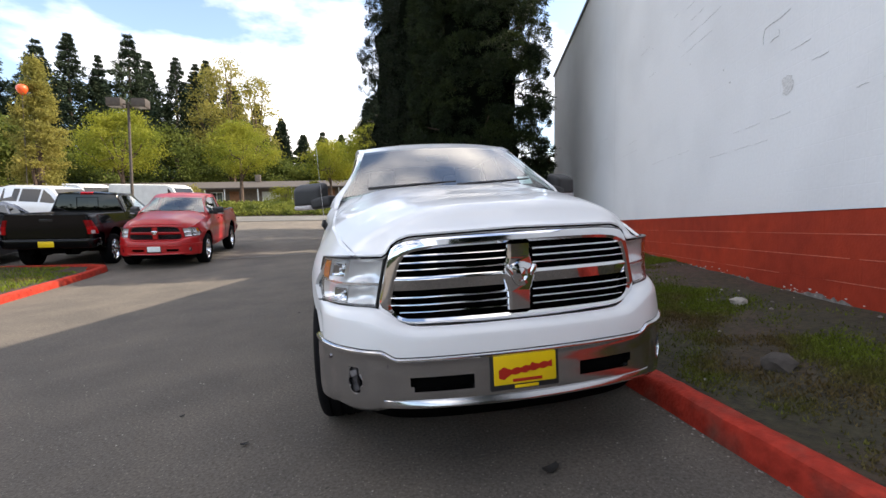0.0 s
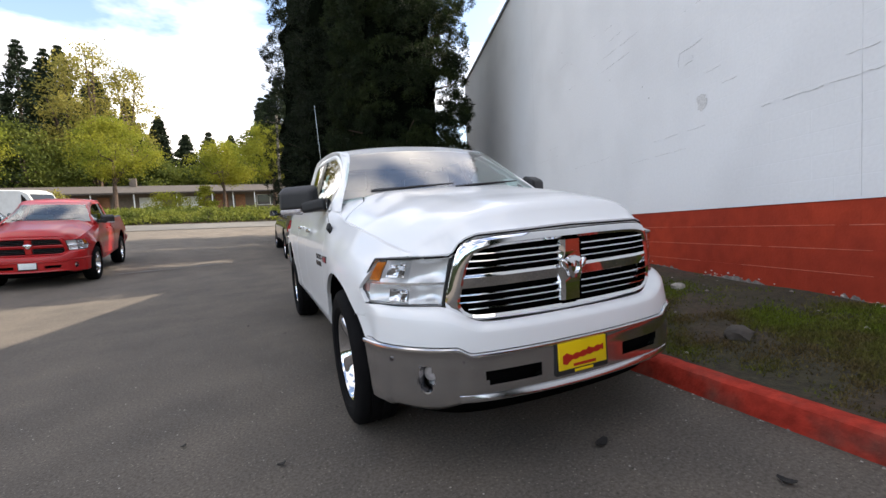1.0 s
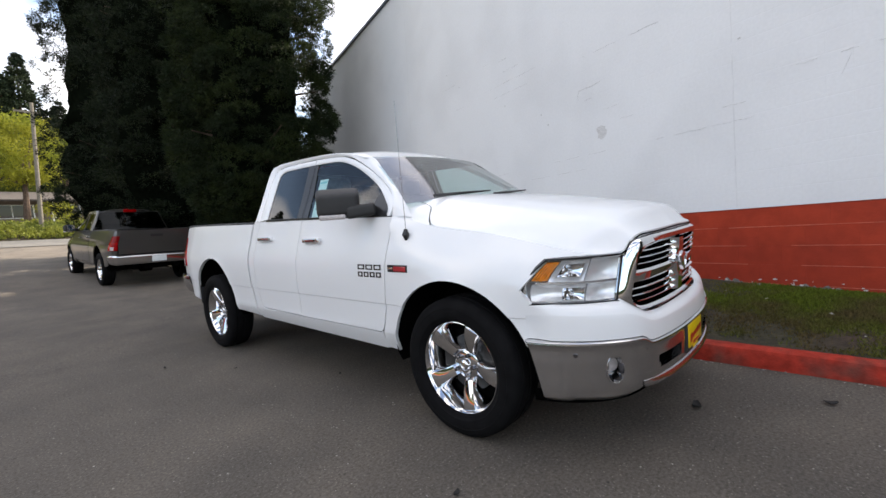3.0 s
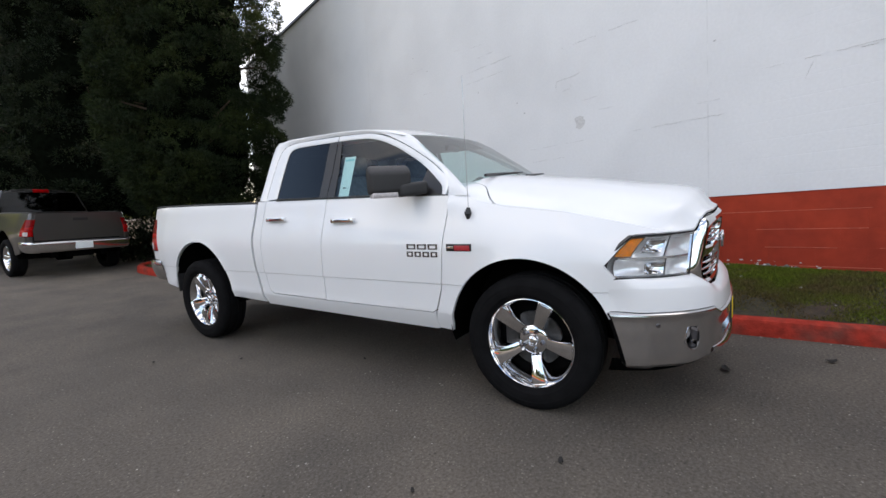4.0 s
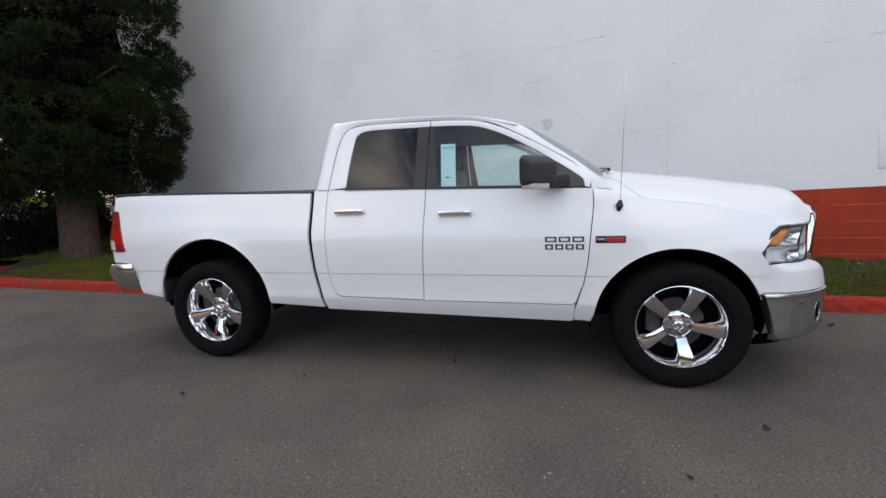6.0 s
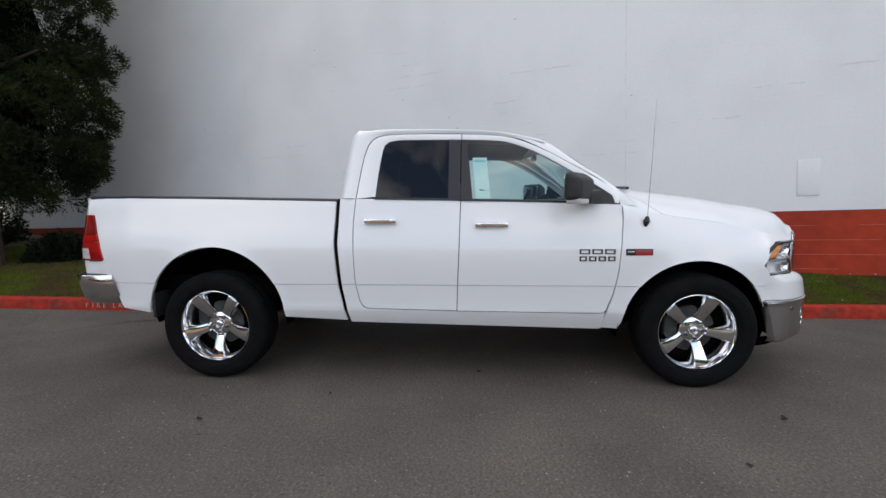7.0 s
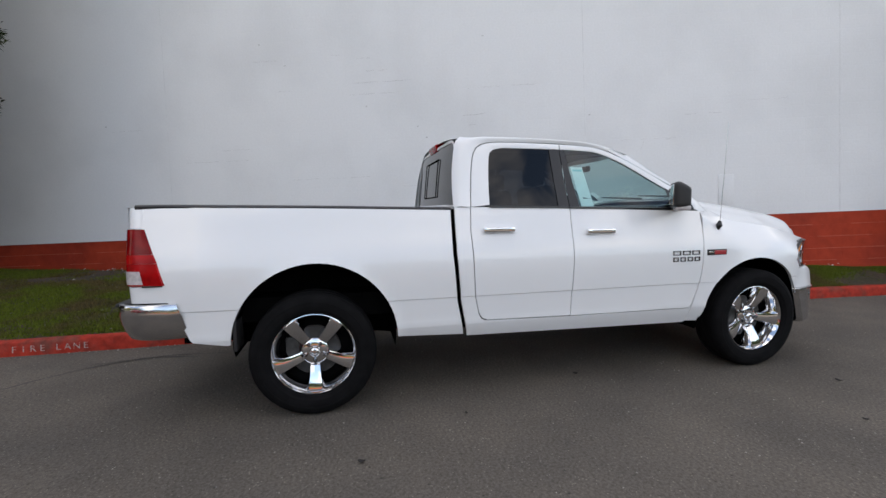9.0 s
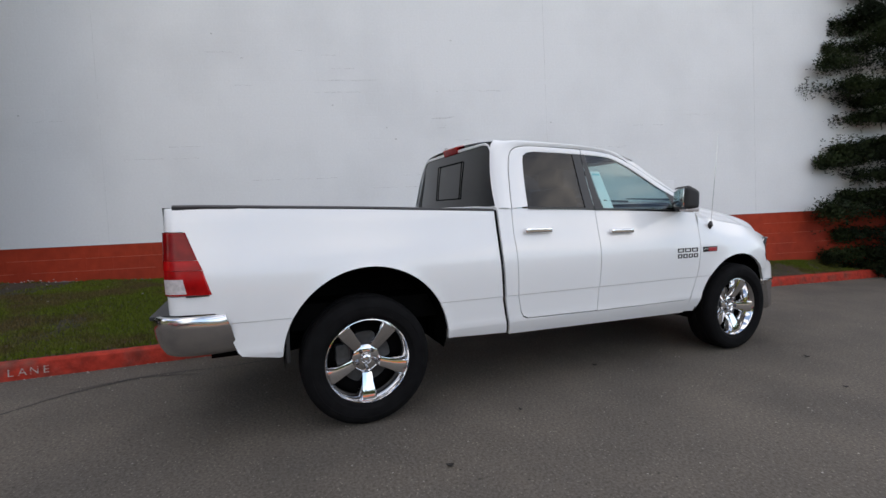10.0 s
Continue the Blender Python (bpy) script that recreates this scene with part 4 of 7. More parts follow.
            put("small_bar", box(-0.07, 0.04, -1.012, -1.008, 0.431, 0.445, 0.002), M_PLATE, holder)

    # grille
    half_o = [(0, 1.130), (0.30, 1.128), (0.47, 1.119), (0.545, 1.097), (0.574, 1.052), (0.590, 1.00), (0.610, 0.915), (0.630, 0.838), (0.632, 0.793), (0.600, 0.745), (0.555, 0.718), (0.47, 0.711), (0.25, 0.709), (0, 0.709)]
    half_i = [(0, 1.078), (0.30, 1.076), (0.44, 1.067), (0.500, 1.048), (0.530, 1.003), (0.548, 0.945), (0.566, 0.87), (0.574, 0.825), (0.562, 0.788), (0.522, 0.762), (0.46, 0.757), (0.35, 0.755), (0.2, 0.754), (0, 0.754)]
    ring = lambda h: spline(h + [(-a, b) for a, b in h[1:-1]][::-1], 96, closed=True)
    ro, ri = ring(half_o), ring(half_i)
    rows = []
    for k, out in ((-0.03, 0.055), (-0.02, 0.034), (0.03, 0.018), (0.16, 0.003), (0.34, -0.008), (0.75, -0.012), (1.0, -0.002), (1.02, 0.05)):
        rows.append([(a[0] + (b[0] - a[0]) * k, grille_y(*(a + (b - a) * k)) + out, a[1] + (b[1] - a[1]) * k) for a, b in zip(ro, ri)])
    gs = grid(rows, closed_v=True)
    bmesh.ops.recalc_face_normals(gs, faces=gs.faces)
    grille = put("grille_surround", gs, grille_mat, None, "grille surround")
    put("grille_housing", grid([[((a[0]) * 0.995, grille_y(*a) + o, a[1] + (0.012 if a[1] > 0.93 else -0.012)) for a in ro] for o in (0.02, 0.035, 0.05)], closed_v=True), grille_mat, grille)
    put("grille_mesh", grid([[(x, grille_y(x, z) + 0.055, z) for x in np.linspace(-0.553, 0.553, 15)] for z in (0.75, 0.93, 1.078)]), M_CAVITY, grille, "black honeycomb behind the grille bars")

    def bar(x0, x1, z0, z1, proud, n=11):
        rows = []
        for x in np.linspace(x0, x1, n):
            low = z1 - min(0.017, 0.72 * (z1 - z0))
            rows.append([(x, grille_y(x, z) + q, z) for z, q in ((z0, 0.035), (z0, -proud + 0.018 * min(1, (low - z0) / 0.03)), (low, -proud - 0.002), (low + 0.003, -proud - 0.001), (z1 - 0.003, -proud + 0.007), (z1, 0.016), (z1, 0.035))])
        bm = grid(rows)
        bmesh.ops.recalc_face_normals(bm, faces=bm.faces)
        f = max(bm.faces, key=lambda q: q.calc_area())
        if f.normal.y > 0 and abs(f.normal.y) > 0.5:
            bmesh.ops.reverse_faces(bm, faces=bm.faces)
        return bm

    put("crossbar", bar(-0.575, -0.06, 0.886, 0.952, 0.006), grille_mat, grille)
    put("crossbar", bar(0.06, 0.575, 0.886, 0.952, 0.006), grille_mat, grille)
    rows = []
    for z in np.linspace(0.768, 1.07, 12):
        hw = 0.052 + 0.022 * math.exp(-((z - 0.93) / 0.06) ** 2) + 0.10 * abs(z - 0.93) ** 1.5
        rows.append([(x * hw, grille_y(0, z) + q, z) for x, q in ((-1.12, 0.03), (-1.0, 0.0), (-0.72, -0.014), (0.72, -0.014), (1.0, 0.0), (1.12, 0.03))])
    vb = grid(rows)
    bmesh.ops.recalc_face_normals(vb, faces=vb.faces)
    put("centre_bar", vb, grille_mat, grille)
    em = grid([[(0.062 * k * math.cos(a) * (1 + 0.25 * abs(math.sin(a))), grille_y(0, 0.93) - 0.016 - q, 0.932 + 0.058 * k * math.sin(a)) for a in np.linspace(0, 2 * math.pi, 15)[:-1]] for k, q in ((1.0, 0.0), (0.92, 0.016), (0.55, 0.022), (0.5, 0.010), (0.02, 0.014))], closed_v=True)
    bmesh.ops.recalc_face_normals(em, faces=em.faces)
    lobes = []
    for sx in (-1, 1):
        lobe = lathe([(-0.016, 0.0), (-0.012, 0.012), (0.0, 0.017), (0.012, 0.012), (0.016, 0.0)], 14, "z")
        lobes.append(moved(lobe, pose(sx * 0.055, grille_y(0, 0.93) - 0.024, 0.950, 0, sx * 28, 0) @ Matrix.Diagonal((1.0, 0.9, 1.9, 1))))
    for v in em.verts:
        v.co.x *= 0.62 + 4.0 * max(v.co.z - 0.90, 0)
    put("emblem", join(em, *lobes), M_CHROME, grille, "plain metal shield emblem")
    for z0, z1, cnt in ((0.757, 0.886, 3), (0.952, 1.074, 3)):
        for k in range(cnt):
            zc = z0 + (z1 - z0) * (k + 0.92) / (cnt + 0.75)
            xe = 0.575 - (0.035 if zc < 0.80 else 0) - (0.055 if zc > 1.03 else 0.03 if zc > 0.96 else 0)
            for s in (-1, 1):
                put("grille_slat", bar(*sorted((s * 0.062, s * xe)), zc - 0.006, zc + 0.0075, 0.004, 9), grille_mat if detail else M_TRIM, grille)

    # headlamps
    for s in (-1, 1):
        def lens_point(u, v, inset=0.0):
            """u from the outer edge inwards, v from the top down."""
            to, ti, bi, bo = (np.array(q) for q in ((0.872, -0.556, 1.044), (0.586, -0.822, 1.044), (0.638, -0.806, 0.810), (0.904, -0.485, 0.820)))
            p = (to * (1 - u) + ti * u) * (1 - v) + (bo * (1 - u) + bi * u) * v
            tip = math.sin(math.pi * min(v / 1.25, 1)) * (1 - u) ** 2
            p = p + np.array((0.020, 0.078, 0)) * tip
            bulge = 0.050 * math.sin(math.pi * min(max(u, 0), 1)) - inset
            p = p + np.array((0.66, -0.75, 0)) * bulge
            return (s * p[0], p[1], p[2])

        us, vs = np.linspace(0, 1, 15), np.linspace(0, 1, 11)
        hs = grid([[lens_point(u, v, 0.062 * min(1, 6 * min(u, 1 - u) + 0.15, 6 * min(v, 1 - v) + 0.15)) for u in us] for v in vs])
        bmesh.ops.recalc_face_normals(hs, faces=hs.faces)
        lamp = put("headlamp", hs, M_REFLECT, None, "headlamp with chrome reflectors and an amber marker")
        put("lamp_lens", grid([[lens_point(u, v, -0.002) for u in us] for v in vs]), M_LENS, lamp, "clear lens")
        edge = []
        for q in [(u, 0) for u in us] + [(1, v) for v in vs[1:]] + [(u, 1) for u in us[::-1][1:]] + [(0, v) for v in vs[::-1][1:-1]]:
            edge.append(lens_point(*q, 0.0))
        ring_v = [Vector(q) for q in edge]
        mid = sum(ring_v, Vector()) / len(ring_v)
        bz = grid([[q + (q - mid).normalized() * o + Vector((s * 0.66, -0.75, 0)) * h for q in ring_v] for o, h in ((-0.007, 0.001), (-0.006, 0.004), (0.002, 0.003), (0.004, -0.02))], closed_v=True)
        bmesh.ops.recalc_face_normals(bz, faces=bz.faces)
        put("lamp_bezel", bz, M_TRIM, lamp, "black lamp surround")
        def facet(u0, u1, v0, v1, depth, lean=0.0):
            """A concave mirror cell between two corners of the lamp."""
            return grid([[lens_point(u0 + (u1 - u0) * a, v0 + (v1 - v0) * b, 0.012 + depth * (1 - (2 * a - 1) ** 2) * (1 - (2 * b - 1) ** 4) + lean * a) for a in np.linspace(0, 1, 9)] for b in np.linspace(0, 1, 7)])

        put("amber_marker", facet(0.06, 0.20, 0.08, 0.50, 0.02), M_AMBER, lamp, "amber side marker")
        for k in range(5):
            put("amber_rib", facet(0.062 + 0.027 * k, 0.084 + 0.027 * k, 0.10, 0.48, -0.008), M_AMBER, lamp)
        put("reflector", facet(0.21, 0.56, 0.05, 0.53, 0.045, 0.010), M_SILVERED, lamp)
        put("reflector", facet(0.56, 0.97, 0.04, 0.53, 0.030), M_SILVERED, lamp, "smooth silver reflector")
        put("reflector", facet(0.08, 0.60, 0.58, 0.96, 0.035, 0.010), M_SILVERED, lamp)
        put("reflector", facet(0.60, 0.97, 0.58, 0.96, 0.040), M_SILVERED, lamp)
        put("reflector_rim", facet(0.27, 0.50, 0.14, 0.42, 0.030), M_CHROME, lamp)
        put("reflector_rim", facet(0.36, 0.58, 0.66, 0.92, 0.030), M_CHROME, lamp)
        put("lamp_divider", grid([[lens_point(u, v, 0.010 + q) for u in np.linspace(0.10, 0.96, 10)] for v, q in ((0.525, 0.020), (0.535, 0.0), (0.575, 0.0), (0.585, 0.020))]), M_REFLECT, lamp)
        for u, v, r in ((0.38, 0.28, 0.015), (0.47, 0.79, 0.013)):
            c = Vector(lens_point(u, v, 0.045))
            bulb = lathe([(0.0, r), (0.012, r * 0.95), (0.020, r * 0.6), (0.024, 0.0)], 12)
            bmesh.ops.recalc_face_normals(bulb, faces=bulb.faces)
            put("bulb_cover", moved(bulb, Matrix.Translation(c) @ pose(0, 0, 0, 0, 0, -50 if s > 0 else 230)), M_CHROME_DULL, lamp)

    # cab: roof, pillars, glass
    def roof_edge_z(y):
        return table(y, [(1.04, 1.802), (1.15, 1.826), (1.31, 1.850), (1.74, 1.874), (2.17, 1.892), (2.40, 1.893), (2.50, 1.880)])

    rows = []
    for t in np.linspace(0, 1, 22):
        row = []
        for u in np.linspace(-1, 1, 21):
            x = u * 0.665
            y0, y1 = 0.945 + 0.11 * u * u, 2.552 - 0.045 * u ** 4
            y = y0 + (y1 - y0) * t
            crown = 0.050 * (1 - abs(u) ** 2.4) * smooth01(0.55 + t * 3) * smooth01(0.5 + (1 - t) * 6)
            z = roof_edge_z(y0 + 0.05 + (2.49 - 1.0) * t) + crown + 0.006
            front = smooth01(1 - t / 0.30)
            row.append((x, y, z * (1 - front) + (1.802 - 0.014 * abs(u) ** 2.4 + 0.34 * t) * front))
        rows.append(row)
    rf = grid(rows)
    bmesh.ops.recalc_face_normals(rf, faces=rf.faces)
    if sum(f.normal.z for f in rf.faces) < 0:
        bmesh.ops.reverse_faces(rf, faces=rf.faces)
    put("roof", rf, paint)

    outer_r = spline([(1.6861, 1.854), (2.1012, 1.8586), (2.2755, 1.8503), (2.3677, 1.8112), (2.4135, 1.7083), (2.4435, 1.5237), (2.4603, 1.3723)], 26)
    inner_r = spline([(1.6863, 1.8108), (2.1012, 1.8143), (2.2037, 1.8081), (2.2672, 1.7803), (2.2906, 1.6878), (2.3106, 1.5237), (2.3205, 1.3856)], 26)
    outer_f = spline([(1.681, 1.854), (1.487, 1.8472), (1.304, 1.8261), (1.1016, 1.7496), (0.8597, 1.6164), (0.6596, 1.4869), (0.5609, 1.4055), (0.5659, 1.3249)], 30)
    inner_f = spline([(1.6812, 1.8108), (1.4873, 1.8072), (1.3245, 1.7892), (1.1222, 1.7128), (0.8804, 1.5757), (0.7023, 1.4563), (0.609, 1.3852), (0.5939, 1.3299)], 30)

    def frame_strip(s, a, b):
        rows = [[(s * (cabin_x(p[1], p[0]) + o), p[0], p[1]) for p in (np.array(a) + (np.array(b) - np.array(a)) * k)] for k, o in ((0, -0.015), (0.0, 0.002), (0.25, 0.005), (0.85, 0.004), (1.0, 0.0), (1.0, -0.03))]
        bm = grid(rows)
        bmesh.ops.recalc_face_normals(bm, faces=bm.faces)
        return bm

    def pane(s, outline, inset=0.005):
        bm = sheet(outline, 0.12)
        for v in bm.verts:
            v.co.x = s * (cabin_x(v.co.z, v.co.y) - inset)
        return bm

    for s, df, dr in doors:
        put("window_frame", frame_strip(s, outer_f, inner_f), paint, df)
        put("window_frame", frame_strip(s, outer_r, inner_r), paint, dr)
        put("window_pane", pane(s, [tuple(q) for q in inner_f] + [(1.6532, 1.3499), (1.6505, 1.8107)]), M_GLASS, df, "clear window glass")
        put("window_pane", pane(s, [(1.7528, 1.8109)] + [tuple(q) for q in inner_r[2:]] + [(2.3205, 1.3662), (1.7545, 1.3529)]), M_TINT, dr, "dark tinted window glass")
        put("pillar_cover", pane(s, [(1.6028, 1.3479), (1.6876, 1.3499), (1.6853, 1.817), (1.6454, 1.8169)], -0.001), M_TRIM, df, "gloss black pillar cover")
        put("pillar_cover", pane(s, [(1.6937, 1.3499), (1.7798, 1.3529), (1.7784, 1.8172), (1.6914, 1.817)], -0.001), M_TRIM, dr, "gloss black pillar cover")
        put("belt_trim", grid([[(s * (cabin_x(1.345, y) + o), y, table(y, [(0.575, 1.326), (1.69, 1.354)]) + h) for o, h in ((-0.014, -0.005), (0.003, -0.003), (0.001, 0.012), (-0.02, 0.016))] for y in np.linspace(0.578, 1.692, 9)]), M_TRIM, df)
        put("belt_trim", grid([[(s * (cabin_x(1.355, y) + o), y, table(y, [(1.70, 1.355), (2.32, 1.369)]) + h) for o, h in ((-0.014, -0.005), (0.003, -0.003), (0.001, 0.012), (-0.02, 0.016))] for y in np.linspace(1.702, 2.325, 4)]), M_TRIM, dr)
        put("corner_trim", pane(s, [(0.5938, 1.3349), (0.7944, 1.3409), (0.7802, 1.5124), (0.7021, 1.4584), (0.6086, 1.3883)], -0.001), M_TRIM, df)
        if detail:
            put("door_seal", tube([(s * (side_x(y, z) - 0.014), y, z) for y, z in [(1.695, 1.345), (1.699, 1.0), (1.710, 0.75), (1.717, 0.535)]], 0.005, 5), M_DASH, df)
        # handles
        for hy, hz, owner in ((1.466, 1.180, df), (2.273, 1.208, dr)):
            hx = side_x(hy, hz)
            put("door_handle", join(moved(box(-0.014, 0.014, -0.118, 0.118, -0.019, 0.017, 0.011, 3), Matrix.Translation((s * (hx + 0.022), hy, hz))), moved(box(-0.03, 0.02, -0.115, -0.075, -0.017, 0.015, 0.008), Matrix.Translation((s * (hx + 0.008), hy, hz))), moved(box(-0.03, 0.02, 0.075, 0.115, -0.017, 0.015, 0.008), Matrix.Translation((s * (hx + 0.008), hy, hz)))), M_CHROME if detail else paint, owner, "chrome door handle")
        # mirror
        swept = Matrix.Translation((s * 1.066, 0.885, 1.440)) @ pose(0, 0, 0, 0, 0, s * 34)
        shell = box(-0.145, 0.145, -0.060, 0.058, -0.098, 0.098, 0.045, 6)
        for v in shell.verts:
            front = smooth01((0.03 - v.co.y) / 0.09)
            v.co.z = v.co.z * (1 - 0.22 * front) - 0.016 * front
            v.co.x *= 1 - 0.06 * front
        arm = put("door_mirror", join(moved(shell, swept), moved(box(-0.10, 0.10, -0.055, 0.055, -0.046, 0.040, 0.025, 4), Matrix.Translation((s * 0.955, 0.79, 1.378)) @ pose(0, 0, 0, 0, s * 5, s * 40))), M_DARK, df, "black door mirror with a clear signal lens")
        put("mirror_glass", moved(box(-0.115, 0.115, 0.053, 0.0605, -0.075, 0.075, 0.003), swept), M_MIRROR, arm, "mirror glass")
        put("signal_lens", moved(box(s * 0.045 - 0.085, s * 0.045 + 0.085, -0.058, 0.040, -0.114, -0.078, 0.015, 4), swept), M_CLEARLENS, arm, "clear turn signal lens")

    # cab rails: windscreen pillar, roof edge and rear pillar in one sweep
    for s in (-1, 1):
        outer = spline([(0.842, 0.410, 1.305), (0.806, 0.496, 1.392), (0.734, 0.665, 1.528), (0.670, 0.848, 1.663), (0.622, 1.040, 1.797), (0.645, 1.31, 1.860), (0.665, 1.74, 1.884), (0.665, 2.17, 1.896), (0.665, 2.40, 1.896), (0.672, 2.510, 1.880), (0.735, 2.562, 1.68), (0.80, 2.580, 1.50), (0.86, 2.586, 1.372)], 60)
        inner = spline([(0.882, 0.545, 1.310), (cabin_x(1.39, 0.575) + 0.002, 0.572, 1.392), (cabin_x(1.49, 0.66), 0.656, 1.492), (cabin_x(1.62, 0.86), 0.856, 1.621), (cabin_x(1.755, 1.10), 1.098, 1.755), (cabin_x(1.831, 1.30), 1.302, 1.831), (cabin_x(1.859, 1.68), 1.68, 1.859), (cabin_x(1.863, 2.1), 2.10, 1.863), (cabin_x(1.855, 2.4), 2.280, 1.855), (cabin_x(1.815, 2.4), 2.374, 1.815), (cabin_x(1.71, 2.4), 2.420, 1.710), (cabin_x(1.525, 2.4), 2.450, 1.525), (cabin_x(1.372, 2.4), 2.4665, 1.372)], 60)
        rows = []
        for k in np.linspace(0, 1, 8):
            row = []
            for a, b in zip(outer, inner):
                p = a + (b - a) * k
                lift = (0.010 + 0.018 * smooth01((p[1] - 1.05) / 0.5)) * math.sin(math.pi * k)
                rear = smooth01((p[1] - 2.30) / 0.15)
                nrm = np.array((0.72, 0.50 * rear - 0.35 * smooth01((1.1 - p[1]) / 0.2), 0.62 * (1 - 0.75 * rear)))
                p = p + nrm * lift
                row.append((s * p[0], p[1], p[2]))
            rows.append(row)
        cr = grid(rows)
        bmesh.ops.recalc_face_normals(cr, faces=cr.faces)
        f = max(cr.faces, key=lambda q: abs(q.normal.x) * q.calc_area())
        if f.normal.x * s < 0:
            bmesh.ops.reverse_faces(cr, faces=cr.faces)
        put("cab_pillar", cr, paint)
    # windscreen
    ws = []
    for t in np.linspace(0, 1, 12):
        row = []
        for u in np.linspace(-1, 1, 19):
            hw = 0.806 + (0.622 - 0.806) * t
            yb, yt = 0.385 + 0.115 * abs(u) ** 2.2, 0.942 + 0.098 * abs(u) ** 2.2
            zb, zt = 1.425 - 0.033 * u * u, 1.804 - 0.010 * abs(u) ** 2.4
            row.append((u * hw, yb + (yt - yb) * t, zb + (zt - zb) * t + 0.012 * math.sin(math.pi * t)))
        ws.append(row)
    put("windscreen", grid(ws), M_SCREEN, None, "clear windscreen")
    put("cowl_panel", grid([[(u * 0.735, y0 + 0.14 * u * u, z - 0.040 * u * u) for u in np.linspace(-1.06, 1.06, 17)] for y0, z in ((0.22, 1.36), (0.30, 1.385), (0.37, 1.392), (0.42, 1.41))]), M_DARK, None, "black cowl under the windscreen")
    for x0, x1 in ((-0.62, 0.02), (0.02, 0.60)):
        pts = [(x0 + (x1 - x0) * k, 0.375 + 0.10 * (x0 + (x1 - x0) * k) ** 2 + 0.035 * k, 1.440 + 0.030 * k) for k in np.linspace(0, 1, 8)]
        put("wiper", tube(pts, [0.012, 0.012, 0.011, 0.010, 0.009, 0.008, 0.006, 0.005], 6), M_TRIM)

    # rear of the cab
    ro_ = spline([(0, 1.892), (0.35, 1.888), (0.62, 1.878), (0.705, 1.79), (0.79, 1.55), (0.86, 1.372), (0.5, 1.372), (0, 1.372)] + [(-0.5, 1.372), (-0.86, 1.372), (-0.79, 1.55), (-0.705, 1.79), (-0.62, 1.878), (-0.35, 1.888)], 80, True)
    ri_ = spline([(0, 1.868), (0.35, 1.865), (0.62, 1.858), (0.692, 1.785), (0.778, 1.55), (0.838, 1.402), (0.5, 1.392), (0, 1.392)] + [(-0.5, 1.392), (-0.838, 1.402), (-0.778, 1.55), (-0.692, 1.785), (-0.62, 1.858), (-0.35, 1.865)], 80, True)
    cab_y = lambda x, z: 2.588 - 0.125 * max(z - 1.40, 0) ** 1.3 - 0.028 * abs(x / 0.8) ** 3
    bk = grid([[(p[0], cab_y(*p) + o, p[1]) for p in a] for a, o in ((ro_, 0), ((ro_ + ri_) / 2, 0.004), (ri_, 0.0), (ri_, -0.02))], closed_v=True)
    bmesh.ops.recalc_face_normals(bk, faces=bk.faces)
    put("cab_back", bk, paint)
    # lower cab wall made near-black, so the bed gap's shade is its colour
    put("cab_back", box(-0.80, 0.80, 2.50, 2.560, 0.50, 1.372, 0.01), M_CAVITY, None, "cab wall blackened for the shade in the bed gap")
    mid_ = np.array((0.0, 1.63))
    rw = grid([[(q[0], cab_y(*q) - 0.006, q[1]) for q in mid_ + (ri_ - mid_) * k] for k in (1.0, 0.85, 0.7, 0.5, 0.3, 0.12, 0.004)], closed_v=True)
    bmesh.ops.recalc_face_normals(rw, faces=rw.faces)
    rear_glass = put("rear_window", rw, M_TINT_DARK, None, "dark sliding rear window")
    for x in (-0.25, 0.25):
        put("slider_frame", moved(box(-0.005, 0.005, -0.004, 0.004, -0.155, 0.155, 0.002), Matrix.Translation((x, cab_y(x, 1.62) + 0.002, 1.62)) @ pose(0, 0, 0, 5.5)), M_CAVITY, rear_glass)
    for z in (1.463, 1.777):
        put("slider_frame", box(-0.259, 0.259, cab_y(0.25, z) - 0.003, cab_y(0.0, z) + 0.003, z - 0.004, z + 0.004, 0.002), M_CAVITY, rear_glass)
    put("brake_light", moved(box(-0.15, 0.15, -0.05, 0.035, -0.032, 0.032, 0.014, 3), Matrix.Translation((0.0, 2.518, 1.896)) @ pose(0, 0, 0, -16)), M_REDLENS, None, "red high brake light over the rear window")
    if detail:
        put("roof_aerial", grid([[(0.26 + q, y, z) for q in (-0.008, 0.008)] for y, z in ((2.36, 1.915), (2.47, 1.965), (2.482, 1.962), (2.47, 1.90))]), M_TRIM)

    # inside
    put("cabin_floor", join(box(-0.90, 0.90, 0.62, 2.50, 0.50, 0.56), box(-0.85, -0.80, 0.66, 2.48, 0.52, 1.335), box(0.80, 0.85, 0.66, 2.48, 0.52, 1.335)), M_DASH, None, "dark cabin trim")
    put("dashboard", grid([[(x, y, z) for x in np.linspace(-0.86, 0.86, 5)] for y, z in ((0.50, 1.36), (0.62, 1.375), (0.90, 1.36), (1.02, 1.30), (1.02, 0.9))]), M_DASH, None, "dark dashboard")
    put("headliner", grid([[(x, y, 1.835 - 0.05 * (x / 0.66) ** 2 - 0.05 * max(0, 1.3 - y)) for x in np.linspace(-0.66, 0.66, 5)] for y in (1.08, 1.7, 2.48)]), M_SEAT)
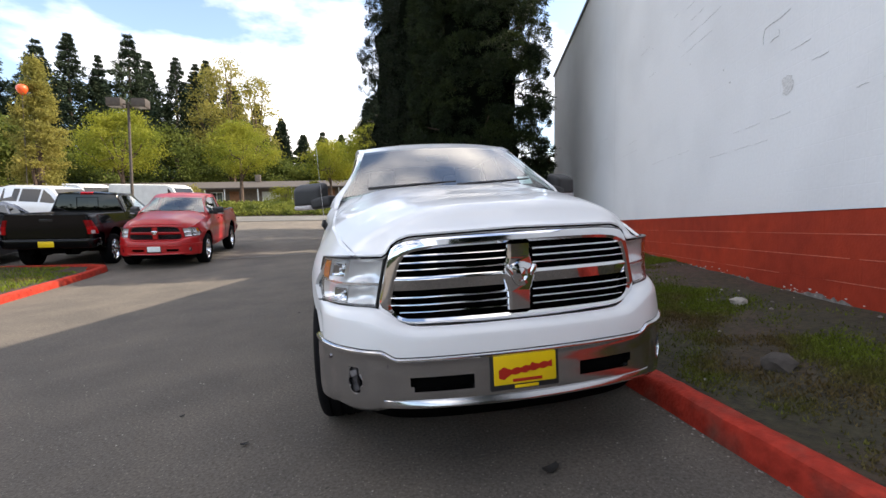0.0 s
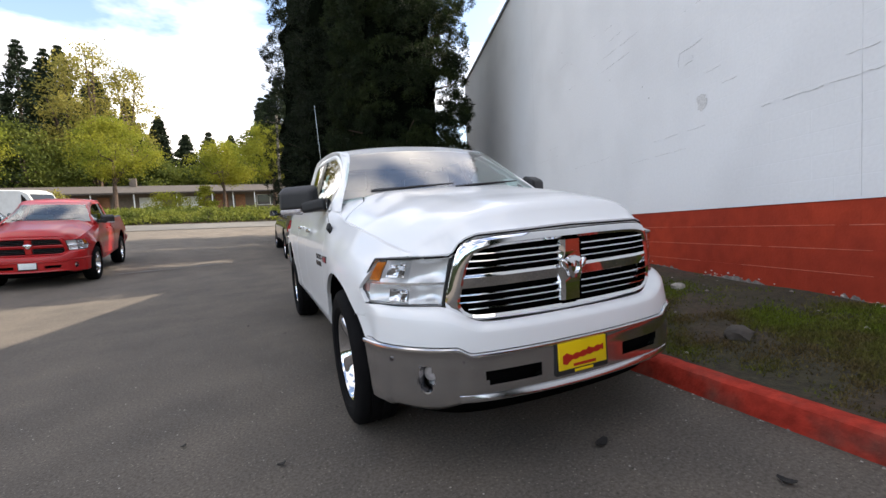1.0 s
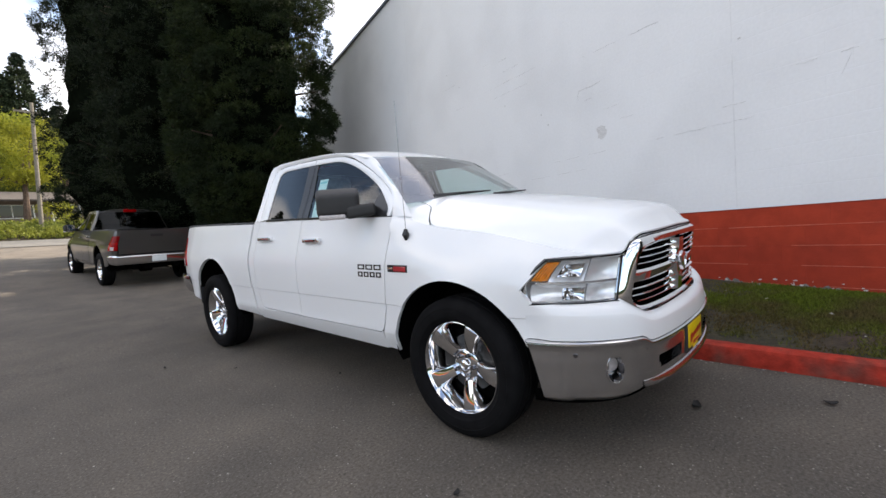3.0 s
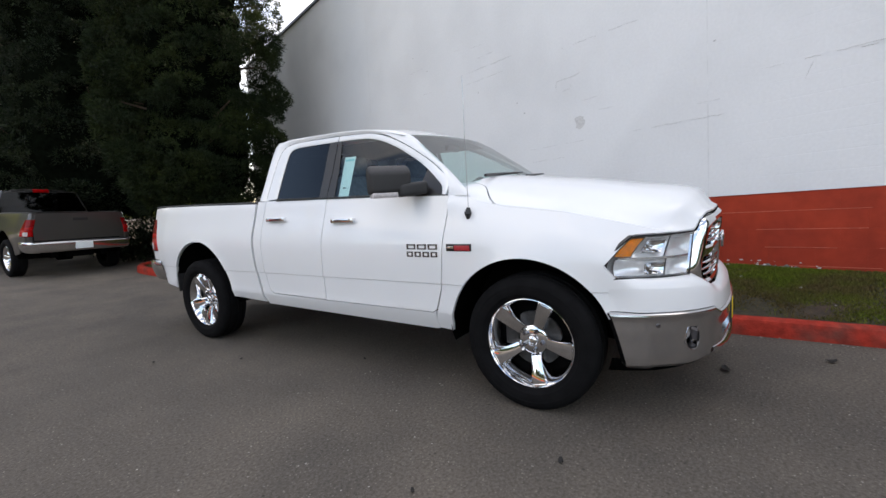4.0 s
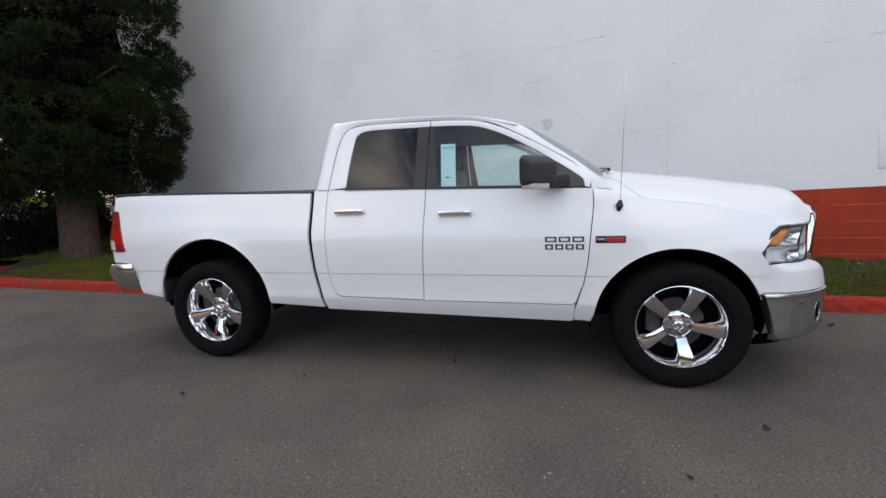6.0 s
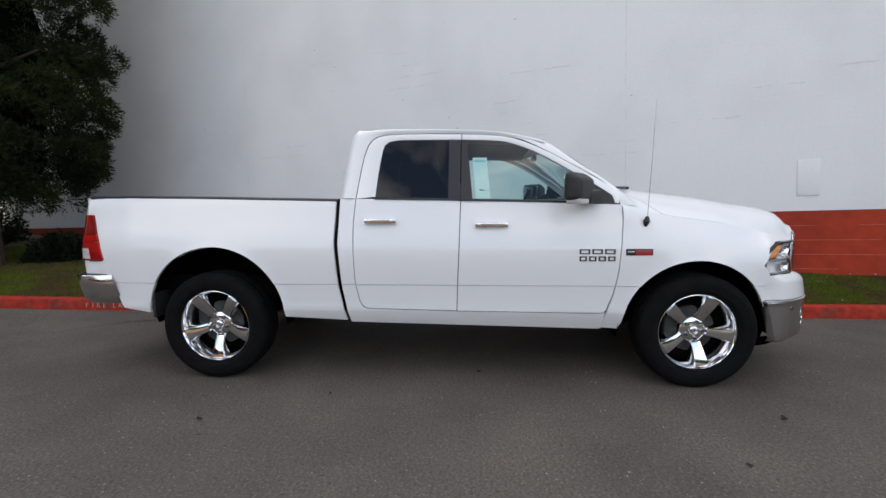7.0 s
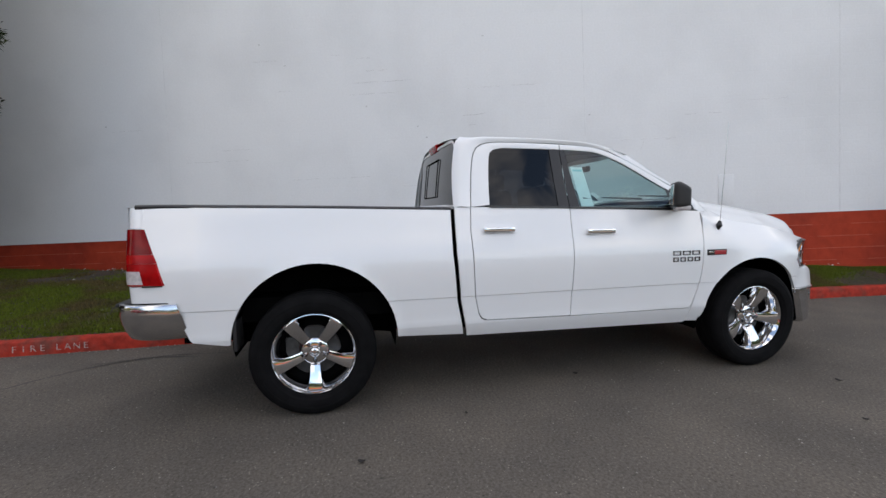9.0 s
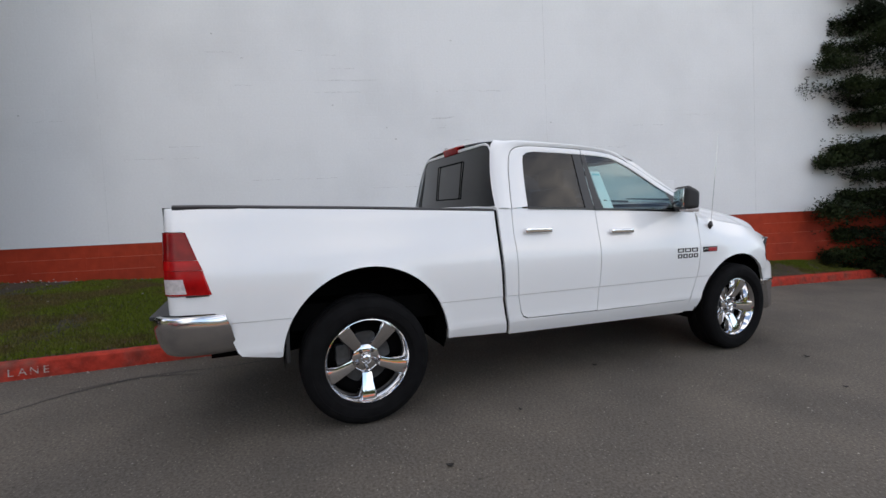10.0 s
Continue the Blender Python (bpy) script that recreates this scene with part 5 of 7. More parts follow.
    for sx in (-0.45, 0.45):
        for sy in (1.50, 2.20):
            if regular and sy > 2:
                continue
            seat = put("seat", join(moved(box(-0.26, 0.26, -0.30, 0.22, -0.12, 0.12, 0.06, 3), Matrix.Translation((sx, sy, 0.90))), moved(box(-0.25, 0.25, -0.06, 0.07, -0.30, 0.34, 0.05, 3), Matrix.Translation((sx, sy + 0.22, 1.20)) @ pose(0, 0, 0, -10))), M_SEAT, None, "grey cloth seat")
            put("head_rest", join(moved(box(-0.13, 0.13, -0.05, 0.05, -0.075, 0.09, 0.04, 3), Matrix.Translation((sx, sy + 0.285, 1.62))), box(sx - 0.05, sx - 0.04, sy + 0.27, sy + 0.285, 1.48, 1.58), box(sx + 0.04, sx + 0.05, sy + 0.27, sy + 0.285, 1.48, 1.58)), M_SEAT, seat)
    wheel_rows = []
    for i in range(28):
        a = 2 * math.pi * i / 28
        c = Vector((0.42 + 0.185 * math.cos(a), 1.08 - 0.07 * math.sin(a), 1.30 + 0.17 * math.sin(a)))
        o = (c - Vector((0.42, 1.08, 1.30))).normalized()
        wheel_rows.append([c + o * 0.016 * math.cos(b) + Vector((0, 0.016, 0)) * math.sin(b) for b in np.linspace(0, 2 * math.pi, 7)[:-1]])
    put("steering_wheel", join(grid(wheel_rows, closed_u=True, closed_v=True), box(0.25, 0.59, 1.07, 1.09, 1.27, 1.31, 0.008), box(0.36, 0.48, 1.05, 1.09, 1.25, 1.34, 0.012)), M_DASH, None, "black steering wheel")
    put("rear_view_mirror", box(-0.10, 0.10, 1.03, 1.06, 1.70, 1.755, 0.015), M_TRIM)
    if detail:
        def on_glass(z0, z1, e0, e1, inset):
            """A strip of the price sheet on the glass, slanted along y to fit the camera's view."""
            return grid([[(-(cabin_x(z, e) - inset), e + 0.08 * (z - 1.36), z) for e in (e0, e1)] for z in (z0, z1)])

        st = put("window_sticker", on_glass(1.365, 1.675, 1.470, 1.578, 0.018), M_PAPER, None, "white price sheet inside the window", smooth=False)
        put("printed_box", on_glass(1.575, 1.620, 1.480, 1.568, 0.014), M_CYAN, st, smooth=False)
        put("printed_box", on_glass(1.455, 1.525, 1.480, 1.568, 0.014), M_CYAN, st, smooth=False)
        put("printed_bar", on_glass(1.640, 1.656, 1.480, 1.568, 0.014), M_CYAN, st, smooth=False)
        put("printed_bar", on_glass(1.425, 1.435, 1.480, 1.545, 0.014), M_DASH, st, smooth=False)
        put("printed_bar", on_glass(1.540, 1.549, 1.480, 1.568, 0.014), M_DASH, st, smooth=False)
        put("window_sticker", grid([[(x, y, z) for x in (0.56, 0.66)] for y, z in ((0.515, 1.435), (0.60, 1.50))]), M_PAPER, None, "small white paper on the dashboard", smooth=False)

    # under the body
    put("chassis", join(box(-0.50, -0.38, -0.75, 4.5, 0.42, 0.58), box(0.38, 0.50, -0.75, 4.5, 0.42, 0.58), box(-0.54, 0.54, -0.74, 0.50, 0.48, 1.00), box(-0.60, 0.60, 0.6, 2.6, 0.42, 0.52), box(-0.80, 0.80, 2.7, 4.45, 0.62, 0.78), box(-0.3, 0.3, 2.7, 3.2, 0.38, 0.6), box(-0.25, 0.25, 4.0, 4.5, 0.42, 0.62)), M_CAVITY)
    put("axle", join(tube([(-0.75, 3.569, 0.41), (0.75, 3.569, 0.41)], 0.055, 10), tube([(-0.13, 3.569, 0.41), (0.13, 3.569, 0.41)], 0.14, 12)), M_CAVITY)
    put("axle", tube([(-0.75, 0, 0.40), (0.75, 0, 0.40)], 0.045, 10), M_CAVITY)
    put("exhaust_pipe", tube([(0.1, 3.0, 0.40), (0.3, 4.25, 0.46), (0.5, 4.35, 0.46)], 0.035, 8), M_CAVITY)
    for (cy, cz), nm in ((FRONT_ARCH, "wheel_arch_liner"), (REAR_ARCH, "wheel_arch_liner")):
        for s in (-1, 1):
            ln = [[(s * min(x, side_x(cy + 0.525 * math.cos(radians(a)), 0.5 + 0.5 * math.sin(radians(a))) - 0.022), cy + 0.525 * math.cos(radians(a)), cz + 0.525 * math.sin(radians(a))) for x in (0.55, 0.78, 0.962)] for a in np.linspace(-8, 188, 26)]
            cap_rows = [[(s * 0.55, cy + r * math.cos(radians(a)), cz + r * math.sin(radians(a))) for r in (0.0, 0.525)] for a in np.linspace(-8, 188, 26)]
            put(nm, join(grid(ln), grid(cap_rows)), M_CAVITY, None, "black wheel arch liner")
    if detail:
        both("mud_flap", lambda s: box(s * 0.86 - 0.095, s * 0.86 + 0.095, 4.040, 4.062, 0.47, 0.76, 0.006), M_DARK, "black mud guard behind the wheel")
    for wy, z in ((0.008, 0.411), (3.572, 0.411)):
        for s in (-1, 1):
            m = Matrix.Translation((s * 0.852 * 1.0234 + 0.028, warp(wy), z)) @ (Matrix.Identity(4) if s < 0 else pose(0, 0, 0, 0, 0, 180))
            wheel(root, m, spin[0] if wy < 1 else spin[1], M_RUBBER, rim_mat, simple=not detail)
    if detail:
        # badges on both front doors and fenders
        for s in (-1, 1):
            d = [q for q in doors if q[0] == s][0][1]
            for z0, z1, cells in ((0.972, 1.008, 3), (0.922, 0.958, 4)):
                w = 0.262 / cells
                for k in range(cells):
                    y0 = 0.598 + k * w
                    yy, zz = y0 + w / 2, (z0 + z1) / 2
                    hx = side_x(yy, zz)
                    ya, yb, e = y0 + 0.005, y0 + w - 0.009, 0.009
                    put("badge_bar", join(box(s * hx - 0.004, s * hx + 0.006, ya, yb, z0, z0 + e, 0.002), box(s * hx - 0.004, s * hx + 0.006, ya, yb, z1 - e, z1, 0.002), box(s * hx - 0.004, s * hx + 0.0058, ya, ya + e * 1.4, z0, z1, 0.002), box(s * hx - 0.004, s * hx + 0.0058, yb - e * 1.4, yb, z0, z1, 0.002)), M_BADGE, d, "plain metal badge bar")
            hx = side_x(0.45, 0.985)
            bd = put("fender_badge", box(s * hx - 0.005, s * hx + 0.005, 0.350, 0.532, 0.964, 1.010, 0.003), M_TRIM, None, "black and red fender badge")
            put("badge_field", box(s * hx - 0.009, s * hx + 0.009, 0.36, 0.470, 0.969, 1.001, 0.002), M_BADGE_RED, bd, "red badge field")
            put("badge_bar", box(s * hx - 0.009, s * hx + 0.009, 0.476, 0.525, 0.981, 0.995, 0.001), M_CHROME, bd)
        ab = put("aerial", tube([(-0.925, 0.39, 1.165), (-0.935, 0.385, 1.20), (-0.935, 0.38, 1.235)], [0.012, 0.024, 0.010], 10), M_TRIM, None, "thin radio aerial on the fender")
        put("aerial_mast", tube([(-0.935, 0.38, 1.23), (-0.948, 0.372, 1.60), (-0.958, 0.362, 2.02)], [0.0020, 0.0016, 0.0012], 6), M_CHROME_DULL, ab)
    root.matrix_world = at
    return root

# ---- the trucks ----
def stand(x, y, yaw, ref=0.0):
    """A pose on the sloping lot, turned by yaw about the upright."""
    z = ground_z(x, y)
    dx, dy = (ground_z(x + 1.5, y) - ground_z(x - 1.5, y)) / 3, (ground_z(x, y + 1.5) - ground_z(x, y - 1.5)) / 3
    n = Vector((-dx, -dy, 1)).normalized()
    f = Vector((-math.sin(radians(yaw)), math.cos(radians(yaw)), 0))
    f = (f - n * f.dot(n)).normalized()
    r = f.cross(n)
    return Matrix(((r.x, f.x, n.x, x), (r.y, f.y, n.y, y), (r.z, f.z, n.z, z), (0, 0, 0, 1)))


pickup(Matrix.Identity(4), "pickup_truck", "white four-door pickup truck with chrome grille, bumpers and wheels", M_WHITE, M_CHROME, M_CHROME_DULL, M_CHROME, spin=(-102, -90))
pickup(stand(-6.02, 10.35, 4), "pickup_truck", "bright red two-door pickup truck parked across the lot", M_RED, M_RED, M_RED, M_CHROME, spin=(10, 30), regular=True, detail=False, group="parked vehicles")
back_in = stand(-8.35, 10.45, 180 + 6)
pickup(back_in @ Matrix.Translation((0, -3.57, 0)), "pickup_truck", "gloss black pickup truck seen from the tailgate", M_BLACK, M_CHROME, M_BLACK, M_CHROME, spin=(20, 50), detail=False, group="parked vehicles")
grey_at = stand(0.42, 12.15, 180 + 1.5)
pickup(grey_at @ Matrix.Translation((0, -3.57, 0)), "pickup_truck", "dark grey metallic pickup truck parked nose up the slope", M_GREY, M_CHROME, M_CHROME_DULL, M_CHROME, spin=(40, 0), detail=False, tailgate_mark=False, plate_mat=M_PAPER, group="parked vehicles")

# ---- plants ----
M_SEQ = leafy("conifer_foliage", (0.012, 0.021, 0.007), (0.028, 0.041, 0.011), 1.3, 0.40, 0.2, (0.45, 0.62))
# darker copy of the conifer foliage; shade at the back is put into it
M_SEQ_DEEP = leafy("shaded_conifer_foliage", (0.010, 0.017, 0.007), (0.019, 0.028, 0.010), 0.9, 0.55, 0.15, (0.5, 0.7))
# near-black core colour: shade deep inside the crown is painted in
M_SEQ_CORE = material("crown_core_shade", (0.0035, 0.005, 0.003), 1.0, vary=0.5, scale=9, bump=1.0, bump_scale=14, spec=0.0)
M_FIR = material("fir_foliage", (0.020, 0.034, 0.018), 0.8, island=0.5, second=(0.035, 0.050, 0.024), second_scale=0.3, spec=0.2)
M_LEAF = leafy("spring_leaves", (0.26, 0.26, 0.032), (0.17, 0.20, 0.026), 0.4, 0.15, 0.5)
M_LEAF_DEEP = leafy("deep_green_leaves", (0.085, 0.110, 0.022), (0.14, 0.155, 0.028), 0.22, 0.18, 0.4)
M_LEAF_PALE = leafy("pale_leaves", (0.30, 0.26, 0.065), (0.21, 0.20, 0.05), 0.5, 0.25, 0.5)
M_IVY = leafy("bank_ground_cover", (0.19, 0.21, 0.040), (0.085, 0.110, 0.022), 0.7, 0.35, 0.4)


def from_arrays(name, verts, faces, mat):
    me = bpy.data.meshes.new(name)
    me.from_pydata(verts.tolist() if hasattr(verts, "tolist") else verts, [], faces.tolist() if hasattr(faces, "tolist") else faces)
    me.materials.append(mat)
    return me


def blades(centres, dirs, per, length, width, seed, spread=0.8, fold=0.25, needle=False):
    """Leaf blades round each centre: vertices and quads."""
    r = np.random.RandomState(seed)
    c = np.repeat(centres, per, 0)
    d = np.repeat(dirs, per, 0) + r.normal(0, spread, (len(c), 3))
    d /= np.linalg.norm(d, axis=1)[:, None] + 1e-9
    side = np.cross(d, r.normal(0, 1, (len(c), 3)))
    side /= np.linalg.norm(side, axis=1)[:, None] + 1e-9
    up = np.cross(d, side)
    length, width = np.repeat(np.broadcast_to(length, len(centres)), per), np.repeat(np.broadcast_to(width, len(centres)), per)
    ln = (length * r.uniform(0.55, 1.25, len(c)))[:, None]
    wd = (width * r.uniform(0.6, 1.3, len(c)))[:, None]
    c = c + r.normal(0, 0.45, c.shape) * length[:, None]
    if needle:
        v = np.stack([c - side * wd * 0.5, c + side * wd * 0.5 + d * ln * 0.2, c + d * ln], 1).reshape(-1, 3)
        return v, np.arange(len(c) * 3).reshape(-1, 3)
    v = np.stack([c - d * ln * 0.1, c + d * ln * 0.45 + side * wd * 0.5 + up * ln * fold * 0.3, c + d * ln, c + d * ln * 0.4 - side * wd * 0.5 - up * ln * fold * 0.3], 1).reshape(-1, 3)
    f = np.arange(len(c) * 4).reshape(-1, 4)
    return v, f


def lumpy_column(height, prof, seed, n=30, m=40, k=0.84, base=0.0):
    rows = []
    for j in range(m):
        h = base + (height - base) * j / (m - 1)
        row = []
        for i in range(n):
            a = 2 * math.pi * i / n
            q = Vector((math.cos(a) * 1.6, math.sin(a) * 1.6, h * 0.7 + seed * 7.1))
            rr = prof(h / height) * k * (0.86 + 0.30 * noise.noise(q) + 0.14 * noise.noise(q * 3.1))
            row.append((rr * math.cos(a), rr * math.sin(a), h + 0.25 * noise.noise(q * 2.0) * (j == 0)))
        rows.append(row)
    bm = grid(rows, closed_v=True)
    bm.verts.ensure_lookup_table()
    bm.faces.new([bm.verts[i] for i in range(n)])
    bmesh.ops.recalc_face_normals(bm, faces=bm.faces)
    return bm


def column_tree(x, y, height, radius, branches, seed, label, mat, clear=1.0, core=0.62):
    """A tall conifer: bare foot, near-black core for the inner shade, and rounded tufts of needles in uneven layers."""
    r = np.random.RandomState(seed)
    root = thing("conifer_tree", label, "tree", group="tall conifers by the wall", at=Matrix.Translation((x, y, ground_z(x, y) + 0.12)) @ LEVEL)
    t0 = clear / height
    prof = lambda t: radius * table(t, [(0, 0.45), (t0, 0.62), (t0 + 0.05, 0.90), (0.22, 1.0), (0.48, 1.04), (0.66, 1.0), (0.8, 0.74), (0.92, 0.38), (1.0, 0.03)])
    part("trunk", tube([(0, 0, -0.2), (0, 0, 0.4), (0.02, 0.02, height * 0.5), (0, 0, height * 0.93)], [0.42, 0.34, 0.2, 0.03], 12), M_BARK, root)
    part("inner_crown", lumpy_column(height, prof, seed, k=core, base=clear + 0.25), M_SEQ_CORE, root, "near-black core standing in for shaded inner foliage")
    t = (np.arange(branches) + r.uniform(0, 1, branches)) / branches
    t = t0 + (1 - t0) * t ** 1.1
    a = r.uniform(0, 2 * math.pi, branches)
    lump = np.array([0.93 + 0.18 * noise.noise((math.cos(q) * 1.6, math.sin(q) * 1.6, height * s * 0.7 + seed * 7.1)) for q, s in zip(a, t)])
    rad = np.array([prof(s) for s in t]) * lump * (1 - 0.42 * r.uniform(0, 1, branches) ** 2.2)
    per = 90
    size = r.uniform(0.24, 0.50, branches)
    n = r.normal(0, 1, (branches, per, 3))
    n /= np.linalg.norm(n, axis=2)[:, :, None]
    out = np.stack([np.cos(a), np.sin(a), 0.55 + 0 * a], 1)
    n = n + out[:, None, :] * 0.60
    n /= np.linalg.norm(n, axis=2)[:, :, None]
    tip = np.stack([rad * np.cos(a), rad * np.sin(a), t * height], 1)
    c = tip[:, None, :] + n * size[:, None, None] * np.array((1.0, 1.0, 0.58)) * r.uniform(0.80, 1.0, (branches, per, 1))
    v, f = blades(c.reshape(-1, 3), n.reshape(-1, 3), 7 if mat is M_SEQ else 3, *((0.080, 0.026) if mat is M_SEQ else (0.095, 0.034)), seed + 1, 0.40, needle=True)
    ob = new("crown", from_arrays("crown", v, f, mat))
    ob.parent = root
    for k in range(22):
        s, b = r.uniform(t0 + 0.02, 0.8), r.uniform(0, 2 * math.pi)
        rr = prof(s) * 0.85
        part("limb", tube([(0, 0, s * height - 0.4), (rr * 0.5 * math.cos(b), rr * 0.5 * math.sin(b), s * height - 0.1), (rr * math.cos(b), rr * math.sin(b), s * height + 0.1)], [0.06, 0.04, 0.015], 6), M_BARK, root)
    return root


column_tree(2.90, 10.3, 12.8, 1.94, 680, 11, "tall dense dark green columnar conifer beside the white wall", M_SEQ, 1.25)
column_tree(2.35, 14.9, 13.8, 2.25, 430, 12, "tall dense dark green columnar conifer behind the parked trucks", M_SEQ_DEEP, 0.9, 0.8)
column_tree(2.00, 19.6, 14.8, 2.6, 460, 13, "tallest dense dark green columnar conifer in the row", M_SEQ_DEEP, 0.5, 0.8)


def tiered_conifer(x, y, height, radius, tiers, seed, name, label, mat, per_branch=26, blade=(0.30, 0.10), group="", low=0.04, droop=0.12, lean=LEVEL, arms=(4, 7), spread=0.20, power=0.9, thick=0.022):
    """A conifer with separate whorls of limbs and gaps between them."""
    r = np.random.RandomState(seed)
    root = thing(name, label, "tree", group=group, at=Matrix.Translation((x, y, ground_z(x, y))) @ lean)
    part("trunk", tube([(0, 0, -0.4), (0, 0, height * 0.4), (0, 0, height * 0.98)], [height * 0.018, height * 0.012, 0.02], 8), M_BARK, root)
    cs, ds, sizes = [], [], []
    limbs = []
    for k in range(tiers):
        t = low + (1 - low) * (k + r.uniform(-0.3, 0.3)) / tiers
        t = min(max(t, low), 0.985)
        n = int(r.randint(*arms))
        a0 = r.uniform(0, 6.28)
        for i in range(n):
            a = a0 + 2 * math.pi * i / n + r.uniform(-0.3, 0.3)
            ln = radius * (1 - t) ** power * r.uniform(0.55, 1.1) + 0.01 * radius
            d = np.array((math.cos(a), math.sin(a), -droop * r.uniform(0.2, 1.4)))
            base = np.array((0, 0, t * height))
            u = r.uniform(0.12, 1, per_branch) ** 0.7
            p = base + d * (u * ln)[:, None] + np.array((0, 0, 1)) * (0.06 * ln * u ** 2)[:, None]
            w = (spread * ln * (1.15 - u))[:, None]
            sidev = np.array((-math.sin(a), math.cos(a), 0))
            p = p + sidev * r.normal(0, 1, (per_branch, 1)) * w + np.array((0, 0, 1)) * r.normal(0, thick * ln, (per_branch, 1))
            cs.append(p)
            sizes.append(np.full(per_branch, 0.30 + 0.70 * (1 - t) ** 0.6))
            ds.append(np.tile(d + np.array((0, 0, 0.05)), (per_branch, 1)))
            if k % 3 == 0 and i == 0:
                limbs.append(tube([base, base + d * ln * 0.8], [0.012 * radius + 0.01, 0.006], 5))
    sizes = np.concatenate(sizes)
    v, f = blades(np.concatenate(cs), np.concatenate(ds), 3, blade[0] * sizes, 1.3 * blade[1] * sizes, seed + 5, 0.55, needle=True)
    ob = new("crown", from_arrays("crown", v, f, mat))
    ob.parent = root
    for lb in limbs[:8]:
        part("limb", lb, M_BARK, root)
    return root


# the spreading conifer that hugs the wall
M_SPREAD = leafy("spreading_conifer_foliage", (0.014, 0.023, 0.010), (0.030, 0.044, 0.014), 1.2, 0.45, 0.15, (0.45, 0.65))
tiered_conifer(1.25, -7.5, 9.5, 1.86, 26, 21, "spreading_conifer", "dark spreading conifer with layered branches against the wall", M_SPREAD, 1150, (0.075, 0.026), low=0.02, droop=0.14, arms=(6, 9), spread=0.27, power=0.25, thick=0.046)


def broadleaf(x, y, height, crown_r, seed, label, mat, clumps=60, per=46, blade=(0.24, 0.15), clear=0.25, tall=1.0, lean=LEVEL, z=None, group=""):
    r = np.random.RandomState(seed)
    base = ground_z(x, y) if z is None else z
    root = thing("leafy_tree", label, "tree", group=group, at=Matrix.Translation((x, y, base)) @ lean)
    part("trunk", tube([(0, 0, -0.4), (0.03, 0, height * 0.3), (0, 0.05, height * 0.62)], [0.03 * height, 0.02 * height, 0.007 * height], 8), M_BARK, root)
    a, s, q = r.uniform(0, 6.28, clumps), r.uniform(-1, 1, clumps), r.uniform(0.35, 1.15, clumps) ** 0.7
    zc = height * (clear + (1 - clear) * 0.5)
    hz = height * (1 - clear) * 0.5
    rad = np.sqrt(np.maximum(0.03, 1 - s ** 2 * 0.9)) * (1 - 0.35 * np.maximum(s, 0) * tall)
    c = np.stack([crown_r * rad * q * np.cos(a), crown_r * rad * q * np.sin(a), zc + hz * s * 0.95], 1)
    for k in range(7):
        part("limb", tube([(0, 0, height * (clear * 0.8 + 0.05 * k)), tuple(c[k] * 0.5 + np.array((0, 0, height * 0.2))), tuple(c[k])], [0.012 * height, 0.007 * height, 0.003 * height], 6), M_BARK, root)
    cc = np.repeat(c, per, 0) + r.normal(0, 1, (clumps * per, 3)) * np.array((0.16, 0.16, 0.09)) * crown_r
    v, f = blades(cc, r.normal(0, 1, cc.shape), 1, blade[0], blade[1], seed + 3, 0.6)
    ob = new("crown", from_arrays("crown", v, f, mat))
    ob.parent = root
    return root


def low_shrub(x, y, rx, ry, h, seed, label):
    """A low dense evergreen shrub: stems under a mounded crown of small leaves."""
    r = np.random.RandomState(seed)
    z = ground_z(x, y) + 0.14
    root = thing("low_shrub", label, "shrub", at=Matrix.Translation((x, y, z)))
    for k in range(5):
        b = r.uniform(0, 6.28)
        part("stem", tube([(0, 0, -0.05), (0.3 * rx * math.cos(b), 0.3 * ry * math.sin(b), h * 0.4), (0.6 * rx * math.cos(b), 0.6 * ry * math.sin(b), h * 0.7)], [0.03, 0.02, 0.008], 6), M_BARK, root)
    n = r.normal(0, 1, (2600, 3))
    n[:, 2] = np.abs(n[:, 2])
    n /= np.linalg.norm(n, axis=1)[:, None]
    lump = np.array([1 + 0.28 * noise.noise(Vector(q) * 2.6 + Vector((seed, 0, 0))) for q in n])
    c = n * np.array((rx, ry, h)) * (lump * r.uniform(0.55, 1.0, 2600))[:, None]
    v, f = blades(c, n, 4, 0.10, 0.045, seed + 1, 0.6)
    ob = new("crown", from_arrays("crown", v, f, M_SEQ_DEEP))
    ob.parent = root


low_shrub(3.2, 12.6, 1.8, 0.9, 1.10, 91, "low dark evergreen shrub at the foot of the conifers")
low_shrub(5.2, 13.5, 1.4, 0.8, 1.35, 93, "dark evergreen shrub between the conifers and the wall")
low_shrub(3.9, 9.6, 0.55, 0.6, 0.55, 92, "small dark evergreen shrub against the wall")

# grass strip beside the kerb
def bank_z(x, y):
    k = min(max((x - 1.15) / max(wall_x(y) - 1.15, 0.3), 0), 1)
    return ground_z(1.0, y) * 0.9 + 0.125 + 0.17 * smooth01(k * 1.1) + 0.03 * noise.noise((x * 1.3, y * 1.3, 0)) * min(1, k * 6)


kerb_back = lambda y: float(np.interp(y, KERB[:-8, 1], KERB[:-8, 0])) + 0.13
rows = []
for y in np.concatenate([np.linspace(-9.0, 12, 106), np.linspace(12.5, 26, 20)]):
    x0 = kerb_back(y) if y < 10.2 else kerb_back(10.2) + min(1.0, (y - 10.2)) * 1.2
    x1 = max(wall_x(y) + 0.12 * min(1, max(0, y + 9)), x0 + 0.15)
    rows.append([(x, y, bank_z(x, y)) for x in np.linspace(x0, x1, 22)])
bm = grid(rows)
bmesh.ops.recalc_face_normals(bm, faces=bm.faces)
